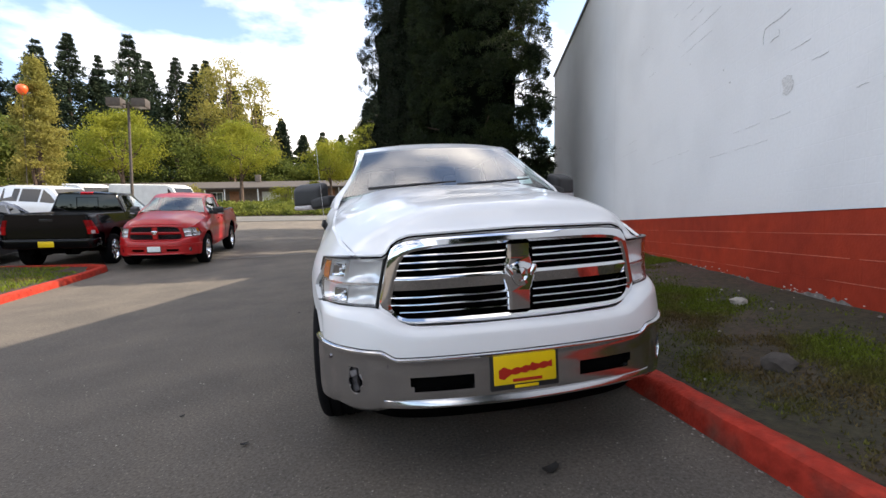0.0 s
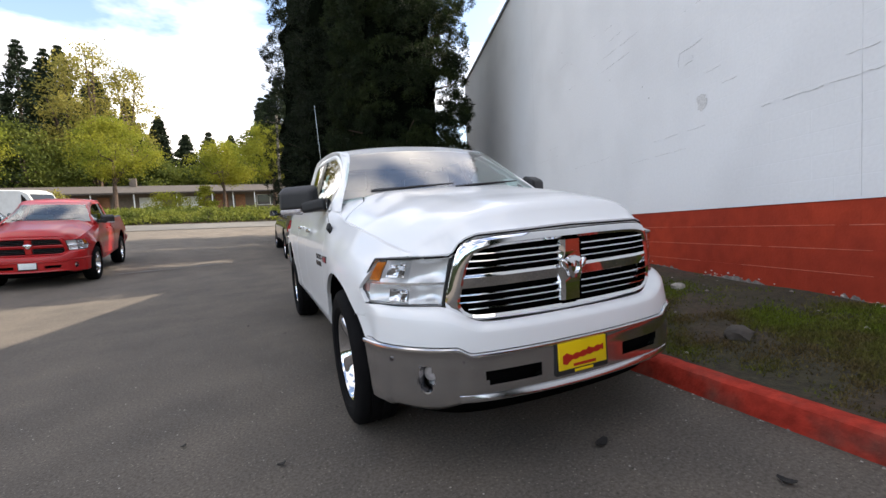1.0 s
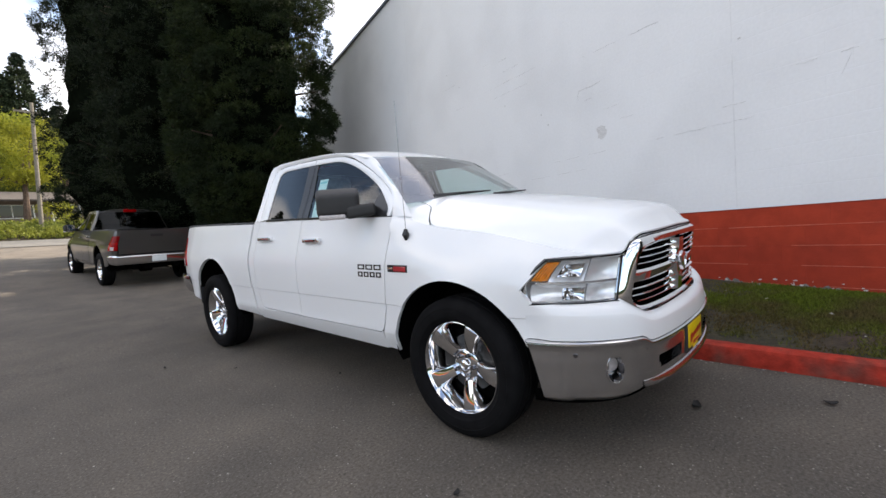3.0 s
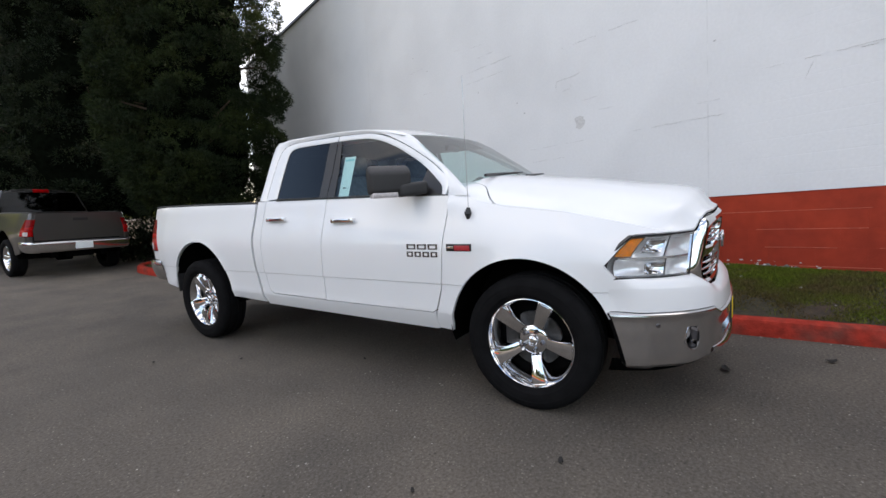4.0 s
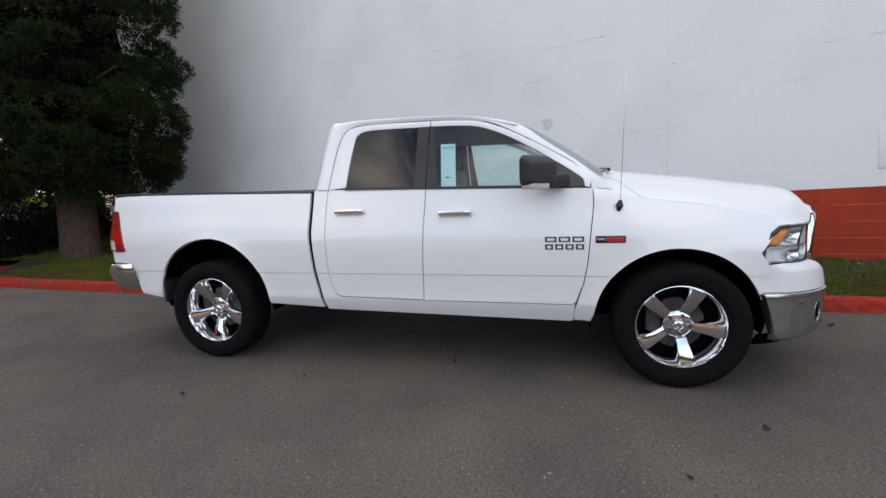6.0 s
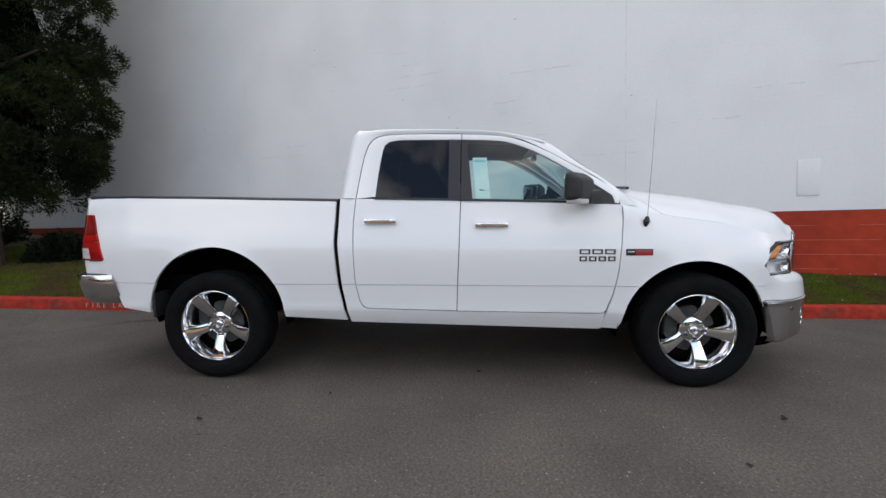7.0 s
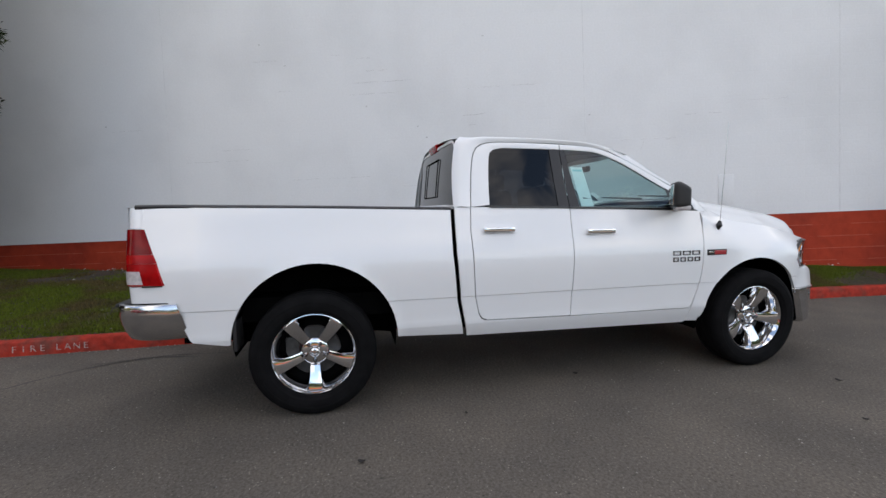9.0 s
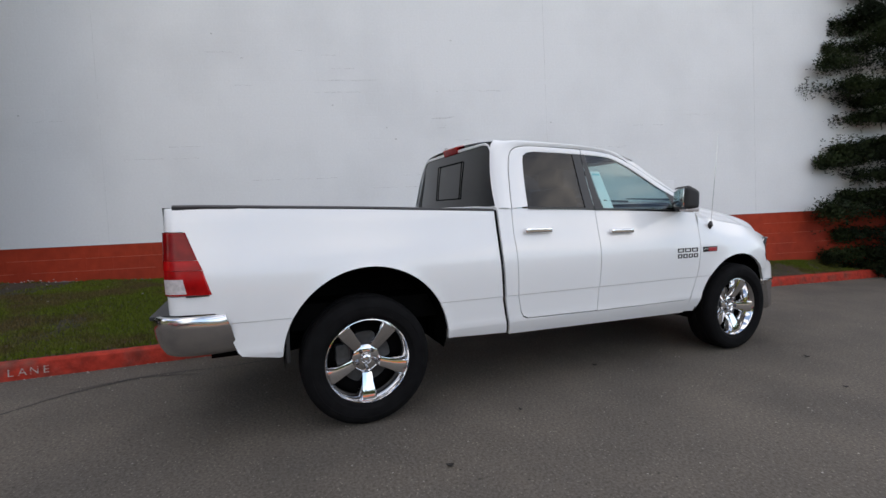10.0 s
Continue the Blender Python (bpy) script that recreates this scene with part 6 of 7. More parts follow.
if sum(f.normal.z for f in bm.faces) < 0:
    bmesh.ops.reverse_faces(bm, faces=bm.faces)
verge = solid("verge", bm, M_SOIL, "strip of bare soil and grass between kerb and wall", "grass verge", kind="structure")


def grass_field(name, label, x_of, y0, y1, z_of, count, seed, height=0.055, bald=0.0, mat=None):
    r = np.random.RandomState(seed)
    pts = []
    while len(pts) < count:
        y = r.uniform(y0, y1)
        a, b = x_of(y)
        if b - a < 0.05:
            continue
        x = r.uniform(a, b)
        if noise.noise((x * 0.9, y * 0.55, 3.3)) + 0.35 * noise.noise((x * 3, y * 3, 1.0)) + 0.12 * r.normal() < bald:
            continue
        pts.append((x, y, z_of(x, y) - 0.006))
    p = np.array(pts)
    d = np.stack([r.normal(0, 0.45, count), r.normal(0, 0.45, count), np.ones(count)], 1)
    d /= np.linalg.norm(d, axis=1)[:, None]
    h = height * r.uniform(0.4, 1.3, count)[:, None]
    s = np.cross(d, r.normal(0, 1, (count, 3)))
    s /= np.linalg.norm(s, axis=1)[:, None]
    w = 0.0046 * r.uniform(0.7, 1.6, count)[:, None]
    v = np.stack([p - s * w * 1.2, p + s * w * 1.2, p + d * h], 1).reshape(-1, 3)
    f = np.arange(count * 3).reshape(-1, 3)
    return tagged(new(name, from_arrays(name, v, f, mat or M_GRASS)), label, "grass", kind="stuff")


verge_span = lambda y: (kerb_back(y) + 0.06 if y < 10.2 else kerb_back(10.2) + 1.2, wall_x(y) - 0.04)
grass_field("grass", "short patchy green and straw grass on the verge", verge_span, -7.0, 3.2, bank_z, 190000, 31, 0.030, -0.12)
grass_field("grass", "short dry green grass on the verge by the wall", verge_span, 3.2, 12.0, bank_z, 210000, 32, 0.042, -0.45)

# stones, litter and a stump on the verge
def rock(x, y, z, r, seed, name, label, mat, flat=0.55, category="stone"):
    bm = bmesh.new()
    bmesh.ops.create_icosphere(bm, subdivisions=2, radius=r)
    for v in bm.verts:
        q = v.co.normalized() * 1.7 + Vector((seed * 3.1, 0, 0))
        v.co *= 1 + 0.35 * noise.noise(q)
        v.co.z *= flat
    moved(bm, Matrix.Translation((x, y, z + r * flat * 0.35)))
    return solid(name, bm, mat, label, category)


rock(2.69, 0.59, bank_z(2.69, 0.59), 0.075, 1, "stone", "pale rounded stone in the grass", M_CONCRETE)
rock(1.78, -0.62, bank_z(1.78, -0.62), 0.105, 2, "tree_stump", "low weathered grey tree stump in the grass", material("weathered_wood", (0.055, 0.047, 0.04), 0.9, vary=0.4, scale=14, bump=0.8, bump_scale=30), 0.5, "stump")
r_ = np.random.RandomState(8)
vs_, fs_ = [], []
for i in range(150):
    y = r_.uniform(-3, 8)
    a, b = verge_span(y)
    x = a + (b - a) * r_.beta(1.2, 1.0)
    s = r_.uniform(0.006, 0.022)
    k = len(vs_)
    z = bank_z(x, y) + s * 0.3
    vs_ += [(x - s, y, z), (x, y - s * 1.2, z), (x + s, y, z), (x, y + s, z), (x, y, z + s * 0.7)]
    fs_ += [(k, k + 1, k + 4), (k + 1, k + 2, k + 4), (k + 2, k + 3, k + 4), (k + 3, k, k + 4)]
tagged(new("pebbles", from_arrays("pebbles", vs_, fs_, M_STONE)), "small pale pebbles and wood chips on the verge", "pebbles", kind="stuff")
vs_, fs_ = [], []
for i in range(2600):
    x, y = r_.uniform(-6, 1.0), r_.uniform(-3.5, 9)
    s = r_.uniform(0.002, 0.007)
    k = len(vs_)
    vs_ += [(x - s, y, 0.001), (x, y - s, 0.001), (x + s, y, 0.001), (x, y + s, 0.001), (x, y, s * 0.8)]
    fs_ += [(k, k + 1, k + 4), (k + 1, k + 2, k + 4), (k + 2, k + 3, k + 4), (k + 3, k, k + 4)]
tagged(new("road_grit", from_arrays("road_grit", vs_, fs_, M_STONE)), "pale grit and small stones scattered on the asphalt", "grit", kind="stuff")
M_DEADLEAF = material("dead_leaf", (0.012, 0.011, 0.010), 0.8, vary=0.3, scale=40)
for x, y, s, a in ((0.12, -0.985, 0.045, 20), (-0.75, 1.55, 0.018, 60), (-1.39, -0.31, 0.022, 10), (-1.6, 3.3, 0.02, 70), (-1.9, 0.2, 0.016, 40), (0.55, -1.6, 0.035, 110), (-1.2, 2.6, 0.014, 15)):
    bm = grid([[(s * u, s * 0.55 * v * (1 - u * u * 0.6), 0.012 + 0.3 * s * (u * u + 0.4 * v * v)) for v in (-1, -0.4, 0.3, 1)] for u in np.linspace(-1, 1, 6)])
    moved(bm, Matrix.Translation((x, y, 0)) @ pose(0, 0, 0, 0, 0, a))
    rim(bm, (0, 0, -0.004))
    solid("dead_leaf", bm, M_DEADLEAF, "dark curled dead leaf on the asphalt", "leaf")
# crack and seam in the asphalt by the kerb
M_SEAL = material("crack_seal", (0.022, 0.021, 0.02), 0.8, vary=0.3, scale=30)


def road_crack(path, w, label):
    pts = spline(path, 60)
    rows = []
    for i, q in enumerate(pts):
        d = pts[min(i + 1, 59)] - pts[max(i - 1, 0)]
        n = np.array((-d[1], d[0])) / (np.linalg.norm(d) + 1e-9)
        j = 0.02 * noise.noise((q[0] * 4, q[1] * 4, 2))
        ww = w * (0.4 + 0.9 * abs(noise.noise((q[0] * 7, q[1] * 7, 5))))
        rows.append([(q[0] + n[0] * (j + o * ww), q[1] + n[1] * (j + o * ww), 0.003) for o in (-1, 1)])
    bm = grid(rows)
    bmesh.ops.recalc_face_normals(bm, faces=bm.faces)
    if sum(f.normal.z for f in bm.faces) < 0:
        bmesh.ops.reverse_faces(bm, faces=bm.faces)
    solid("asphalt_crack", bm, M_SEAL, label, "crack")


road_crack([(-0.9, 6.6), (-0.2, 6.2), (0.35, 5.75), (0.62, 5.2), (0.55, 4.75)], 0.012, "dark crack in the asphalt near the kerb")
road_crack([(0.55, 5.6), (0.66, 5.0), (0.62, 4.4), (0.8, 3.6)], 0.008, "fine dark crack in the asphalt near the kerb")
# crumbled edge where asphalt meets kerb
vs_, fs_ = [], []
for i in range(260):
    y = r_.uniform(-6, 8)
    x = kerb_back(y) - 0.13 - abs(r_.normal(0, 0.025))
    s = r_.uniform(0.003, 0.010)
    k = len(vs_)
    vs_ += [(x - s, y, 0.0), (x, y - s * 1.4, 0.0), (x + s, y, 0.0), (x, y + s, 0.0), (x, y, s * 0.8)]
    fs_ += [(k, k + 1, k + 4), (k + 1, k + 2, k + 4), (k + 2, k + 3, k + 4), (k + 3, k, k + 4)]
tagged(new("kerb_rubble", from_arrays("kerb_rubble", vs_, fs_, M_STONE)), "crumbled grit along the foot of the kerb", "grit", kind="stuff")

# worn lettering on the kerb face
for k, ch in enumerate("FIRELANE"):
    cu = bpy.data.curves.new("letter", "FONT")
    cu.body, cu.size, cu.extrude, cu.align_x = ch, 0.088, 0.0012, "CENTER"
    tmp = bpy.data.objects.new("tmp", cu)
    scene.collection.objects.link(tmp)
    me = bpy.data.meshes.new_from_object(tmp.evaluated_get(bpy.context.evaluated_depsgraph_get()))
    bpy.data.objects.remove(tmp)
    me.materials.append(M_LETTER)
    ob = new("kerb_letter", me)
    ob.matrix_world = Matrix.Translation((1.018, 6.50 - 0.078 * k - (0.055 if k > 3 else 0), 0.038)) @ pose(0, 0, 0, 83, 0, -90)
    tagged(ob, "worn white painted letter on the red kerb face", "letter", group="kerb lettering")

# ---- across the lot ----
M_ROOF = material("brown_shingle", (0.065, 0.055, 0.048), 0.9, vary=0.25, scale=6, bump=0.5, bump_scale=20)
M_SIDING = material("beige_siding", (0.13, 0.105, 0.085), 0.85, vary=0.15, scale=4)
M_DOORBROWN = material("brown_boards", (0.22, 0.10, 0.05), 0.8, vary=0.2, scale=6)
M_PANEL = material("white_panel", (0.62, 0.64, 0.64), 0.6, vary=0.08, scale=4)
M_POLE = material("bronze_pole", (0.07, 0.055, 0.045), 0.6, metal=0.3, vary=0.2, scale=6)
M_WOODPOLE = material("grey_wood_pole", (0.17, 0.15, 0.12), 0.85, vary=0.2, scale=8)
M_ORANGE = material("orange_balloon", (0.85, 0.10, 0.02), 0.4, coat=0.4, vary=0.05)

# island with its own red kerb
ISLE = spline([(-6.7, 1.0), (-6.82, 4.0), (-6.88, 6.8), (-6.93, 8.7), (-7.02, 9.35), (-7.45, 9.62), (-8.2, 9.6), (-11, 9.3), (-18, 8.6)], 160)
build_kerb("kerb", ISLE, M_KERB, "red-painted kerb round the grass island", -1)
rows = []
for y in np.linspace(1.0, 9.3, 40):
    x1 = float(np.interp(y, [1.0, 4.0, 6.8, 8.5, 9.2], [-6.7, -6.82, -6.88, -6.95, -7.25])) - 0.13
    rows.append([(x, min(y, 9.2 + 0.04 * (x + 8)), ground_z(x, y) + 0.12 + 0.03 * smooth01((x1 - x) / 2)) for x in np.linspace(x1, -18, 14)])
bm = grid(rows)
bmesh.ops.recalc_face_normals(bm, faces=bm.faces)
if sum(f.normal.z for f in bm.faces) < 0:
    bmesh.ops.reverse_faces(bm, faces=bm.faces)
solid("island", bm, M_SOIL, "raised grass island beside the parking bays", "grass island", kind="structure")
grass_field("grass", "bright mown grass on the island", lambda y: (-13.5, -7.10 if y < 8.4 else -7.7), 2.0, 9.15, lambda x, y: ground_z(x, y) + 0.135, 42000, 41, 0.07, -0.6, M_LAWN)

# planted bank behind the street
STREET = spline([(-60, 21.5), (-25, 26.5), (-10, 30), (0, 32.2), (30, 39)], 90)
rows = []
for i, q in enumerate(STREET):
    d = STREET[min(i + 1, 89)] - STREET[max(i - 1, 0)]
    n = np.array((-d[1], d[0])) / np.linalg.norm(d)
    rows.append([(*(q + n * o), ground_z(*(q + n * o)) + h + 0.12 * noise.noise((q[0] * 0.8, q[1] * 0.8, o))) for o, h in ((3.0, 0.0), (3.3, 0.12), (4.2, 0.45), (5.4, 0.72), (6.8, 0.78), (10.0, 0.55), (20.0, 0.1))])
bank_rows = rows
bm = grid(rows)
bmesh.ops.recalc_face_normals(bm, faces=bm.faces)
if sum(f.normal.z for f in bm.faces) < 0:
    bmesh.ops.reverse_faces(bm, faces=bm.faces)
solid("bank", bm, M_SOIL, "low planted bank behind the side street", "bank", kind="structure")
r_ = np.random.RandomState(77)
pts = []
for _ in range(15000):
    i, u = r_.randint(20, 88), r_.uniform(0.15, 1) * 4.4
    j = int(u)
    a, b = np.array(bank_rows[i][j]), np.array(bank_rows[i][j + 1])
    c = np.array(bank_rows[i + 1][j])
    pts.append(a + (b - a) * (u - j) + (c - a) * r_.uniform(0, 1))
pts = np.array(pts) + np.stack([r_.normal(0, 0.1, 15000), r_.normal(0, 0.1, 15000), np.abs(r_.normal(0.10, 0.12, 15000))], 1)
v, f = blades(pts, np.tile(np.array((0, 0, 1.0)), (15000, 1)), 6, 0.17, 0.09, 78, 0.8)
tagged(new("ground_cover", from_arrays("ground_cover", v, f, M_IVY)), "yellow-green leafy ground cover on the bank", "ground cover", kind="stuff")


def low_building():
    at = Matrix.Translation((-12, 56.0, 3.2)) @ pose(0, 0, 0, 0, 0.9, 6.0)
    root = thing("low_building", "long low beige building with a brown shingle roof", "building", at=at)
    x0, x1, eave = -42.0, 24.0, 2.85
    part("wall", box(x0, x1, 0.0, 0.25, -1.0, eave), M_SIDING, root)
    part("wall", box(x0, x1, 9.0, 9.25, -1.0, eave), M_SIDING, root)
    part("wall", box(x0, x0 + 0.25, 0.25, 9.0, -1.0, eave), M_SIDING, root)
    part("wall", box(x1 - 0.25, x1, 0.25, 9.0, -1.0, eave), M_SIDING, root)
    rf = grid([[(x, y, z) for x in np.linspace(x0 - 0.6, x1 + 0.6, 40)] for y, z in ((-1.5, eave - 0.15), (-1.5, eave + 0.02), (4.6, eave + 1.30), (10.6, eave + 0.02), (10.6, eave - 0.15))])
    bmesh.ops.recalc_face_normals(rf, faces=rf.faces)
    part("roof", rf, M_ROOF, root, "brown shingle roof")
    rr = random.Random(3)
    x = x0 + 1.0
    while x < x1 - 4:
        w = rr.choice((1.4, 2.2, 3.2))
        kind = rr.random()
        if kind < 0.45:
            win = part("window", box(x, x + w, -0.06, 0.02, 1.1, 2.45, 0.02), M_PANEL, root, "white window frame")
            for k in range(2):
                a = x + 0.08 + k * (w - 0.1) / 2
                part("pane", box(a, a + (w - 0.2) / 2 - 0.03, -0.075, -0.05, 1.18, 2.37), M_TINT, win)
        elif kind < 0.65:
            part("door", box(x, x + 1.1, -0.08, 0.02, 0.2, 2.5, 0.02), M_DOORBROWN, root, "brown board door")
        elif kind < 0.82:
            part("garage_door", box(x, x + w, -0.06, 0.02, 0.2, 2.4, 0.02), M_PANEL, root, "white panel door")
        else:
            part("board_panel", box(x, x + w, -0.05, 0.02, 0.2, 2.6, 0.02), M_DOORBROWN, root, "brown board panel")
        part("porch_post", box(x - 0.4, x - 0.28, -1.35, -1.23, -1.0, eave - 0.1, 0.01), M_PANEL, root)
        x += w + rr.uniform(0.7, 1.9)
    part("chimney", box(-2.2, -1.5, 3.6, 4.3, eave + 0.9, eave + 2.1, 0.03), M_SIDING, root)


low_building()


def lamp_pole(x, y, top, label):
    z = ground_z(x, y)
    root = thing("lamp_post", label, "lamp post", at=Matrix.Translation((x, y, z)) @ LEVEL)
    part("pole", tube([(0, 0, -0.1), (0, 0, top * 0.5), (0, 0, top)], [0.085, 0.075, 0.065], 10), M_POLE, root)
    part("base_block", lathe([(-0.1, 0.24), (0.55, 0.24), (0.6, 0.2), (0.6, 0.0)], 16, "z"), M_CONCRETE, root, "round concrete base")
    for s in (-1, 1):
        part("arm", tube([(0, 0, top - 0.15), (s * 0.25, 0, top - 0.12), (s * 0.4, 0, top - 0.1)], 0.035, 8), M_POLE, root)
        hd = part("lamp_head", box(s * 0.62 - 0.36, s * 0.62 + 0.36, -0.30, 0.30, top - 0.30, top + 0.16, 0.03), M_POLE, root, "bronze box lamp head")
        part("lens", box(s * 0.62 - 0.28, s * 0.62 + 0.28, -0.22, 0.22, top - 0.317, top - 0.299, 0.004), M_CLEARLENS, hd)


lamp_pole(-13.4, 24.5, 6.8, "bronze parking lot lamp post with two box heads")
z = ground_z(0.8, 37.8)
up = thing("utility_pole", "weathered grey wooden utility pole by the street", "pole", at=Matrix.Translation((0.8, 37.8, z)) @ LEVEL)
part("shaft", tube([(0, 0, -0.3), (0, 0, 4), (0, 0, 9.0)], [0.14, 0.12, 0.10], 10), M_WOODPOLE, up)
part("crossarm", box(-0.9, 0.9, -0.05, 0.05, 8.3, 8.42, 0.01), M_WOODPOLE, up)
# balloon on its stick
bz = ground_z(-16.0, 20.7)
bl = thing("balloon", "round orange balloon on a thin stick above the cars", "balloon", at=Matrix.Translation((-16.0, 20.7, bz)) @ LEVEL)
part("stick", tube([(0, 0, 0), (0, 0, 6.0)], 0.02, 6), M_POLE, bl)
part("bladder", moved(lathe([(-0.27, 0.0), (-0.25, 0.05), (-0.17, 0.15), (0.0, 0.22), (0.12, 0.205), (0.2, 0.13), (0.235, 0.0)], 20, "z"), Matrix.Translation((0, 0, 6.2))), M_ORANGE, bl, "orange balloon skin")


def car(at, name, label, category, paint, stations, half, wheels, radius, glass_y, group=""):
    """A far car: a lofted shell, glazing strips, lamps and wheels. Front looks along -y."""
    root = thing(name, label, category, group=group)
    rows = []
    for y, zl, zb, zt, ht in stations:
        rows.append([(-half * 0.90, y, zl), (-half, y, zl + 0.18), (-half * 1.0, y, zb - 0.16), (-half * 0.97, y, zb), (-ht, y, zt - 0.03), (-ht * 0.8, y, zt), (0, y, zt + 0.02), (ht * 0.8, y, zt), (ht, y, zt - 0.03), (half * 0.97, y, zb), (half, y, zb - 0.16), (half, y, zl + 0.18), (half * 0.90, y, zl)])
    bm = grid(rows)
    for r in (0, -1):
        ring = [bm.verts.new(q) for q in rows[r]]
        bm.faces.new(ring)
    bmesh.ops.remove_doubles(bm, verts=bm.verts, dist=1e-4)
    bmesh.ops.recalc_face_normals(bm, faces=bm.faces)
    part("body", bm, paint, root)
    ya, yb = stations[0][0], stations[-1][0]

    def section(y):
        ys = [s[0] for s in stations]
        return [float(np.interp(y, ys, [s[k] for s in stations])) for k in range(1, 5)]

    # windscreen and rear glass on the two steepest slopes of the shell
    jumps = sorted(range(len(stations) - 1), key=lambda i: -abs(stations[i + 1][3] - stations[i][3]))[:2]
    for i in jumps:
        (ya_, _, _, za_, ha_), (yb_, _, _, zb_, hb_) = stations[i], stations[i + 1]
        quad = [[(u * (ha_ + (hb_ - ha_) * k) * 0.90, ya_ + (yb_ - ya_) * k, za_ + (zb_ - za_) * k + 0.03) for u in (-1, 0, 1)] for k in (0.1, 0.92)]
        part("windscreen" if i == min(jumps) else "rear_window", grid(quad), M_TINT_DARK, root, smooth=False)
    for s in (-1, 1):
        for y0, y1 in glass_y:
            quad = []
            for y, k in ((y0, 0.08), (y1, 0.08), (y1, 0.86), (y0, 0.86)):
                zl, zb, zt, ht = section(y)
                quad.append((s * (half * 0.97 + (ht - half * 0.97) * k + 0.006), y, zb + (zt - 0.03 - zb) * k))
            part("window_pane", grid([[quad[0], quad[1]], [quad[3], quad[2]]]), M_TINT_DARK, root, smooth=False)
        part("headlamp", box(s * half * 0.72 - 0.14, s * half * 0.72 + 0.14, ya - 0.03, ya + 0.10, 0.62, 0.80, 0.03), M_PANEL, root)
        part("tail_lamp", box(s * half * 0.82 - 0.09, s * half * 0.82 + 0.09, yb - 0.08, yb + 0.03, 0.80, 1.05, 0.03), M_REDLENS, root)
        for wy in wheels:
            # flat black disc stands in for the shaded hollow round the wheel
            part("arch_shade_disc", moved(lathe([(-0.02, 0.0), (-0.02, radius * 1.16), (0.05, radius * 1.18)], 26), Matrix.Translation((s * (half + 0.001), wy, radius + 0.02)) @ (Matrix.Identity(4) if s < 0 else pose(0, 0, 0, 0, 0, 180))), M_CAVITY, root)
            w = new("wheel")
            w.parent = root
            w.matrix_basis = Matrix.Translation((s * (half - 0.06), wy, radius)) @ (Matrix.Identity(4) if s < 0 else pose(0, 0, 0, 0, 0, 180))
            t = lathe([(-0.10, radius * 0.62), (-0.115, radius * 0.8), (-0.09, radius * 0.97), (0.0, radius), (0.09, radius * 0.97)], 24)
            bmesh.ops.recalc_face_normals(t, faces=t.faces)
            part("tyre", t, M_RUBBER, w)
            t = lathe([(-0.08, radius * 0.64), (-0.07, radius * 0.5), (-0.09, radius * 0.2), (-0.095, 0)], 20)
            bmesh.ops.recalc_face_normals(t, faces=t.faces)
            part("rim", t, M_CHROME_DULL, w)
    zl, zb, zt, ht = stations[0][1:]
    part("bumper", box(-half * 0.95, half * 0.95, ya - 0.06, ya + 0.06, 0.36, 0.58, 0.04), paint, root)
    part("bumper", box(-half * 0.95, half * 0.95, yb - 0.06, yb + 0.06, 0.36, 0.60, 0.04), paint, root)
    root.matrix_world = at
    return root


SUV = [(-2.3, 0.42, 0.78, 0.80, 0.70), (-2.2, 0.34, 0.92, 0.95, 0.76), (-1.2, 0.32, 1.02, 1.06, 0.80), (-1.05, 0.32, 1.04, 1.10, 0.78), (-0.45, 0.32, 1.06, 1.66, 0.66), (-0.2, 0.32, 1.06, 1.74, 0.66), (1.6, 0.32, 1.08, 1.76, 0.66), (2.05, 0.34, 1.06, 1.68, 0.64), (2.28, 0.40, 1.02, 1.10, 0.76), (2.32, 0.46, 0.80, 0.84, 0.74)]
VAN = [(-2.4, 0.40, 0.72, 0.74, 0.70), (-2.25, 0.30, 0.86, 0.90, 0.78), (-1.5, 0.28, 0.98, 1.04, 0.80), (-0.5, 0.28, 1.02, 1.58, 0.68), (-0.1, 0.28, 1.02, 1.68, 0.68), (1.7, 0.28, 1.04, 1.70, 0.68), (2.3, 0.32, 1.02, 1.46, 0.68), (2.45, 0.36, 0.98, 1.04, 0.76), (2.48, 0.44, 0.76, 0.80, 0.74)]
BOXVAN = [(-2.6, 0.45, 0.90, 0.94, 0.80), (-2.5, 0.36, 1.05, 1.10, 0.84), (-2.0, 0.34, 1.15, 1.25, 0.84), (-1.5, 0.34, 1.2, 2.16, 0.86), (-1.2, 0.34, 1.2, 2.3, 0.88), (2.5, 0.34, 1.2, 2.32, 0.88), (2.56, 0.40, 1.15, 2.2, 0.88)]
WG = [(-0.95, -0.12), (-0.02, 0.85), (0.95, 1.75)]
car(stand(-13.2, 18.2, 72), "suv", "white sport utility vehicle parked in the lot", "car", M_WHITE, SUV, 0.95, (-1.4, 1.45), 0.38, WG, "parked vehicles")
car(stand(-17.6, 27.2, 66), "van", "white delivery van parked in the lot", "van", M_WHITE, BOXVAN, 0.98, (-1.6, 1.6), 0.36, [(-1.75, -1.25)], "parked vehicles")
car(stand(-13.0, 27.0, 74), "van", "white box van parked behind the red truck", "van", M_PANEL, BOXVAN, 0.98, (-1.6, 1.6), 0.36, [(-1.75, -1.25)], "parked vehicles")
car(stand(-10.9, 10.9, 184), "sedan", "dark blue sedan beside the black pickup", "car", material("dark_blue_paint", (0.01, 0.014, 0.035), 0.3, coat=1.0, vary=0.05), VAN, 0.88, (-1.4, 1.4), 0.33, WG, "parked vehicles")

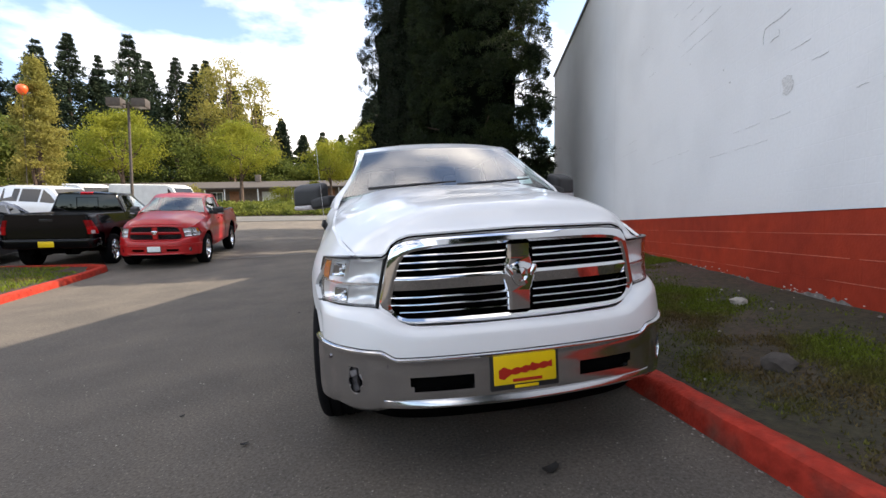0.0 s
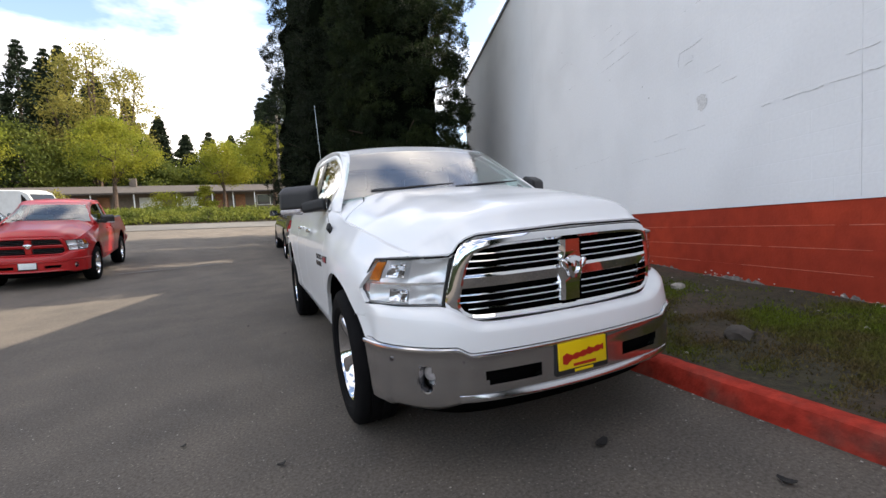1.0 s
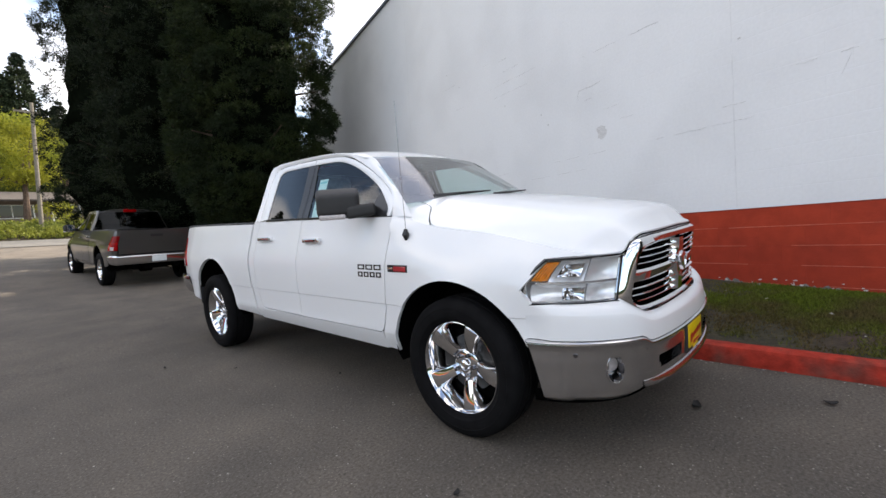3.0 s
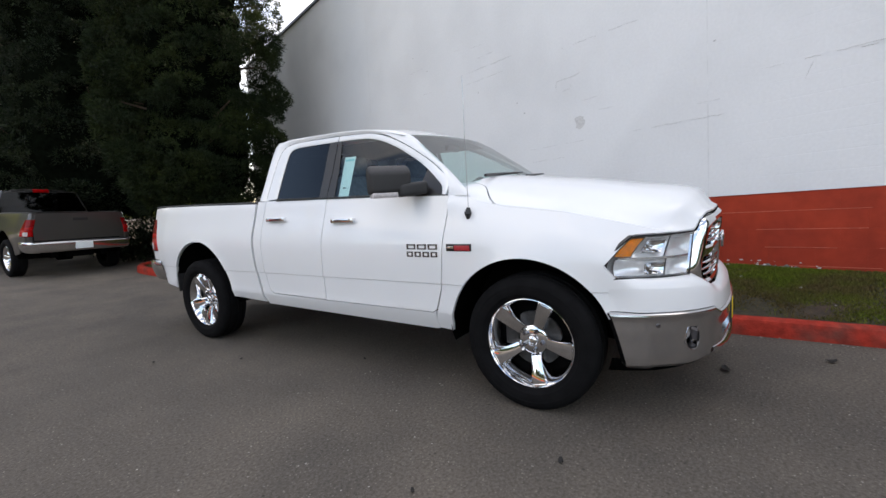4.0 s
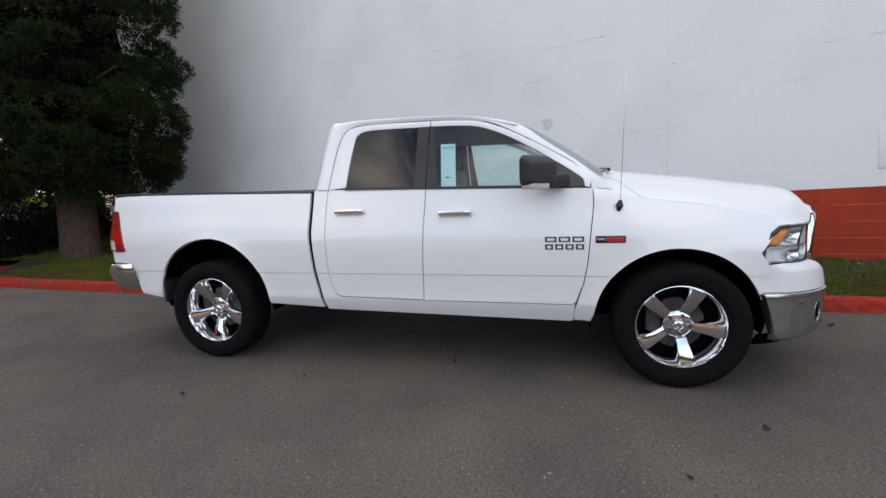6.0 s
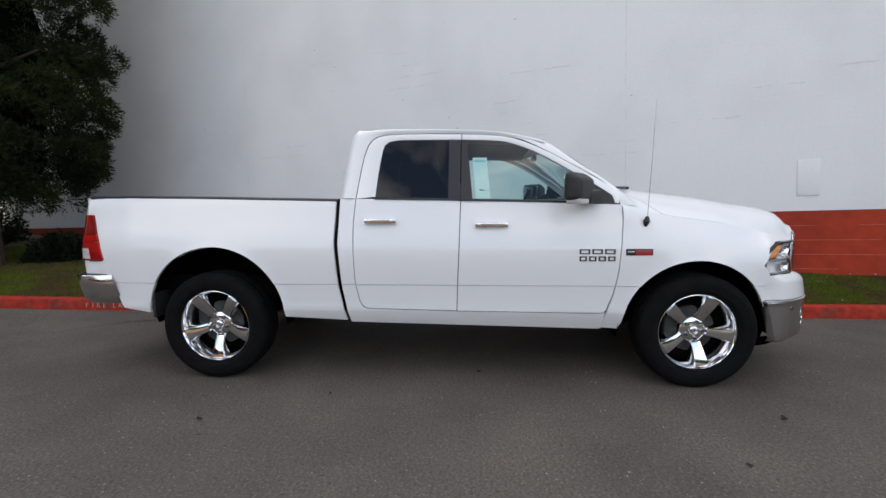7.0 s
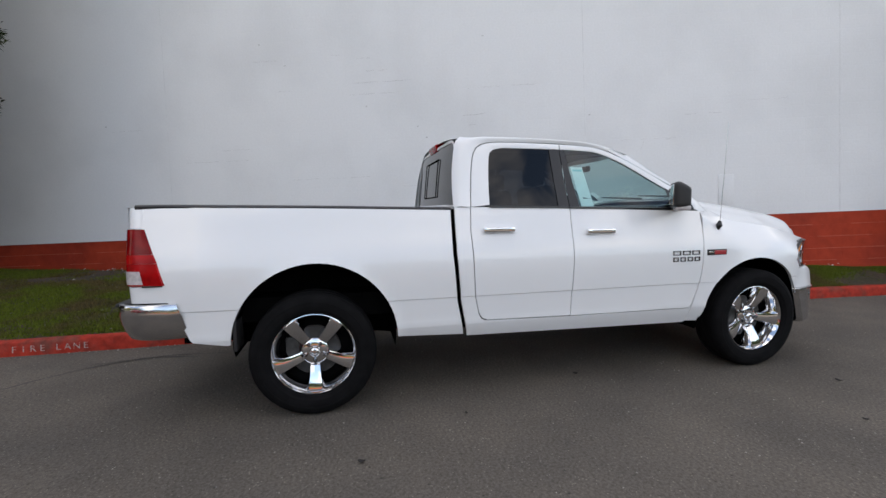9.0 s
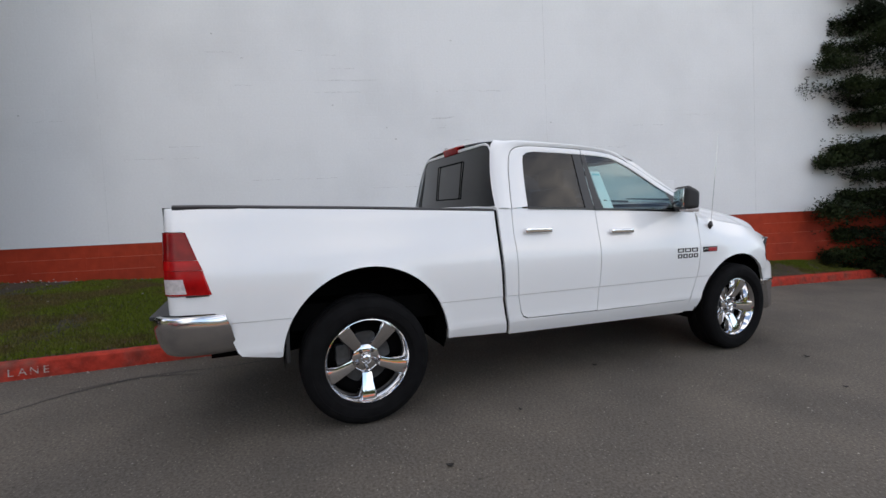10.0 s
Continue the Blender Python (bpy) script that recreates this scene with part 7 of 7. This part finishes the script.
# woods and street trees
fir_rng = random.Random(9)
for k, (x, y, h, w) in enumerate(((-45.7, 69.3, 25, 5.0), (-45.2, 75.4, 28.5, 4.8), (-42.5, 78.2, 26, 3.0), (-34.1, 69.8, 26.5, 5.4), (-32.2, 81.5, 27, 4.8), (-30.6, 86.0, 27.5, 4.2), (-28.4, 84.9, 28, 4.6), (-24.5, 88, 24, 4.4), (-52, 69, 26, 5.0), (-58, 66, 24, 5.0), (-17.3, 95.8, 19.5, 4.0), (-18.9, 100.9, 18.5, 3.8), (1.7, 77.3, 20, 3.8), (3.4, 77.7, 23.5, 4.4), (-9.5, 104, 18, 4.0), (-13.2, 98, 16.5, 4.0), (-5, 99, 16.5, 4.0), (-22.5, 99, 17.5, 4.0), (8, 84, 19, 4.4), (-38.5, 83, 24, 4.6), (0.8, 83.8, 21, 3.8), (12, 78, 21, 4.4), (-36, 80, 26, 4.4), (-26.5, 92, 26, 4.2), (-33.5, 92, 27, 4.2), (-21.5, 93, 22, 3.8))):
    tiered_conifer(x, y, h, w * 1.7, 34, 200 + k, "fir_tree", "tall dark green fir tree in the woods behind the building", M_FIR, 42, (0.62, 0.27), group="woods behind the building", low=0.12 if k < 10 else 0.05, droop=0.30, arms=(5, 9), spread=0.26, power=0.88, thick=0.070)
for k, (x, y, h, w, clear) in enumerate(((-21.1, 72.5, 24, 4.6, 0.3), (-17.7, 75.4, 22, 3.6, 0.3), (-24.2, 74, 22.5, 3.8, 0.3))):
    broadleaf(x, y, h, w, 300 + k, "tall pale tree just coming into leaf", M_LEAF_PALE, 130, 34, (0.42, 0.2), clear, group="street trees")
for k, (x, y, h, w, clear) in enumerate(((-20.2, 37.7, 8.3, 2.9, 0.42), (-12.0, 41.8, 8.2, 2.9, 0.45), (-4.1, 47.8, 7.4, 2.9, 0.46), (0.6, 43.8, 9.1, 2.4, 0.42), (-27.3, 68, 12.4, 4.6, 0.2), (-20.5, 70, 11.5, 4.6, 0.2), (-13.5, 71, 7.6, 3.6, 0.2), (-34, 64, 11.5, 4.8, 0.2), (-42, 60, 11.5, 5.0, 0.2), (-4.6, 72, 8.6, 3.8, 0.2), (0.2, 72.2, 13.4, 4.2, 0.2), (-9.0, 73, 7.0, 3.6, 0.2), (-31, 40, 8.0, 2.9, 0.42), (6, 66, 11, 4.0, 0.2))):
    broadleaf(x, y, h, w, 320 + k, "spring tree with fresh yellow-green leaves" if k < 4 else "leafy green tree in the row behind the low building", M_LEAF if k < 4 else M_LEAF_DEEP, 85, 150 if k < 4 else 110, (0.17, 0.10) if k < 4 else (0.34, 0.22), clear, group="street trees")
broadleaf(-15.9, 21.4, 7.9, 0.95, 350, "narrow upright yellow-green tree in the lot", M_LEAF_PALE, 190, 120, (0.12, 0.06), 0.04, 2.4)
broadleaf(-12.0, 29.2, 2.4, 0.8, 351, "small pale yellow flowering shrub", M_LEAF_PALE, 30, 60, (0.12, 0.08), 0.1)
for k, (x, y, h, w) in enumerate(((-5.5, 44.5, 3.0, 1.0), (-9.2, 49, 2.4, 2.0), (2.2, 44.0, 2.4, 1.6))):
    broadleaf(x, y, h, w, 360 + k, "rounded green shrub by the low building", M_LEAF, 40, 60, (0.18, 0.10), 0.05)
# darker woods far behind
r_ = np.random.RandomState(66)
far = []
for k in range(520):
    x = r_.uniform(-110, 60)
    y = 108 + r_.uniform(0, 14) - 0.002 * (x + 15) ** 2
    hgt = r_.uniform(7, 11.5)
    zz = ground_z(x, y) - 1
    m = 60
    t = r_.uniform(0, 1, m)
    a = r_.uniform(0, 6.28, m)
    far.append(np.stack([x + 2.4 * (1 - t * 0.85) * np.cos(a), y + 2.4 * (1 - t * 0.85) * np.sin(a), zz + t * hgt], 1))
far = np.concatenate(far)
v, f = blades(far, np.tile(np.array((0, 0, 0.4)), (len(far), 1)), 1, 1.5, 0.9, 67, 0.8)
tagged(new("far_woods", from_arrays("far_woods", v, f, M_FIR)), "dark mixed woods on the skyline", "woods", kind="stuff")

# unseen woods added behind the view, to darken reflections in the truck's windows
far = []
for k in range(520):
    a = r_.uniform(radians(150), radians(285))
    d = 62 + r_.uniform(0, 12)
    x, y = d * math.cos(a), d * math.sin(a)
    hgt = r_.uniform(4, 8)
    m = 70
    t = r_.uniform(0, 1, m)
    b = r_.uniform(0, 6.28, m)
    far.append(np.stack([x + 2.6 * (1 - t * 0.85) * np.cos(b), y + 2.6 * (1 - t * 0.85) * np.sin(b), ground_z(x, y) - 0.5 + t * hgt], 1))
far = np.concatenate(far)
v, f = blades(far, np.tile(np.array((0, 0, 0.4)), (len(far), 1)), 1, 1.5, 0.9, 68, 0.8)
tagged(new("far_woods", from_arrays("far_woods", v, f, M_FIR)), "unseen dark woods added round the far side of the lot", "woods", kind="stuff")
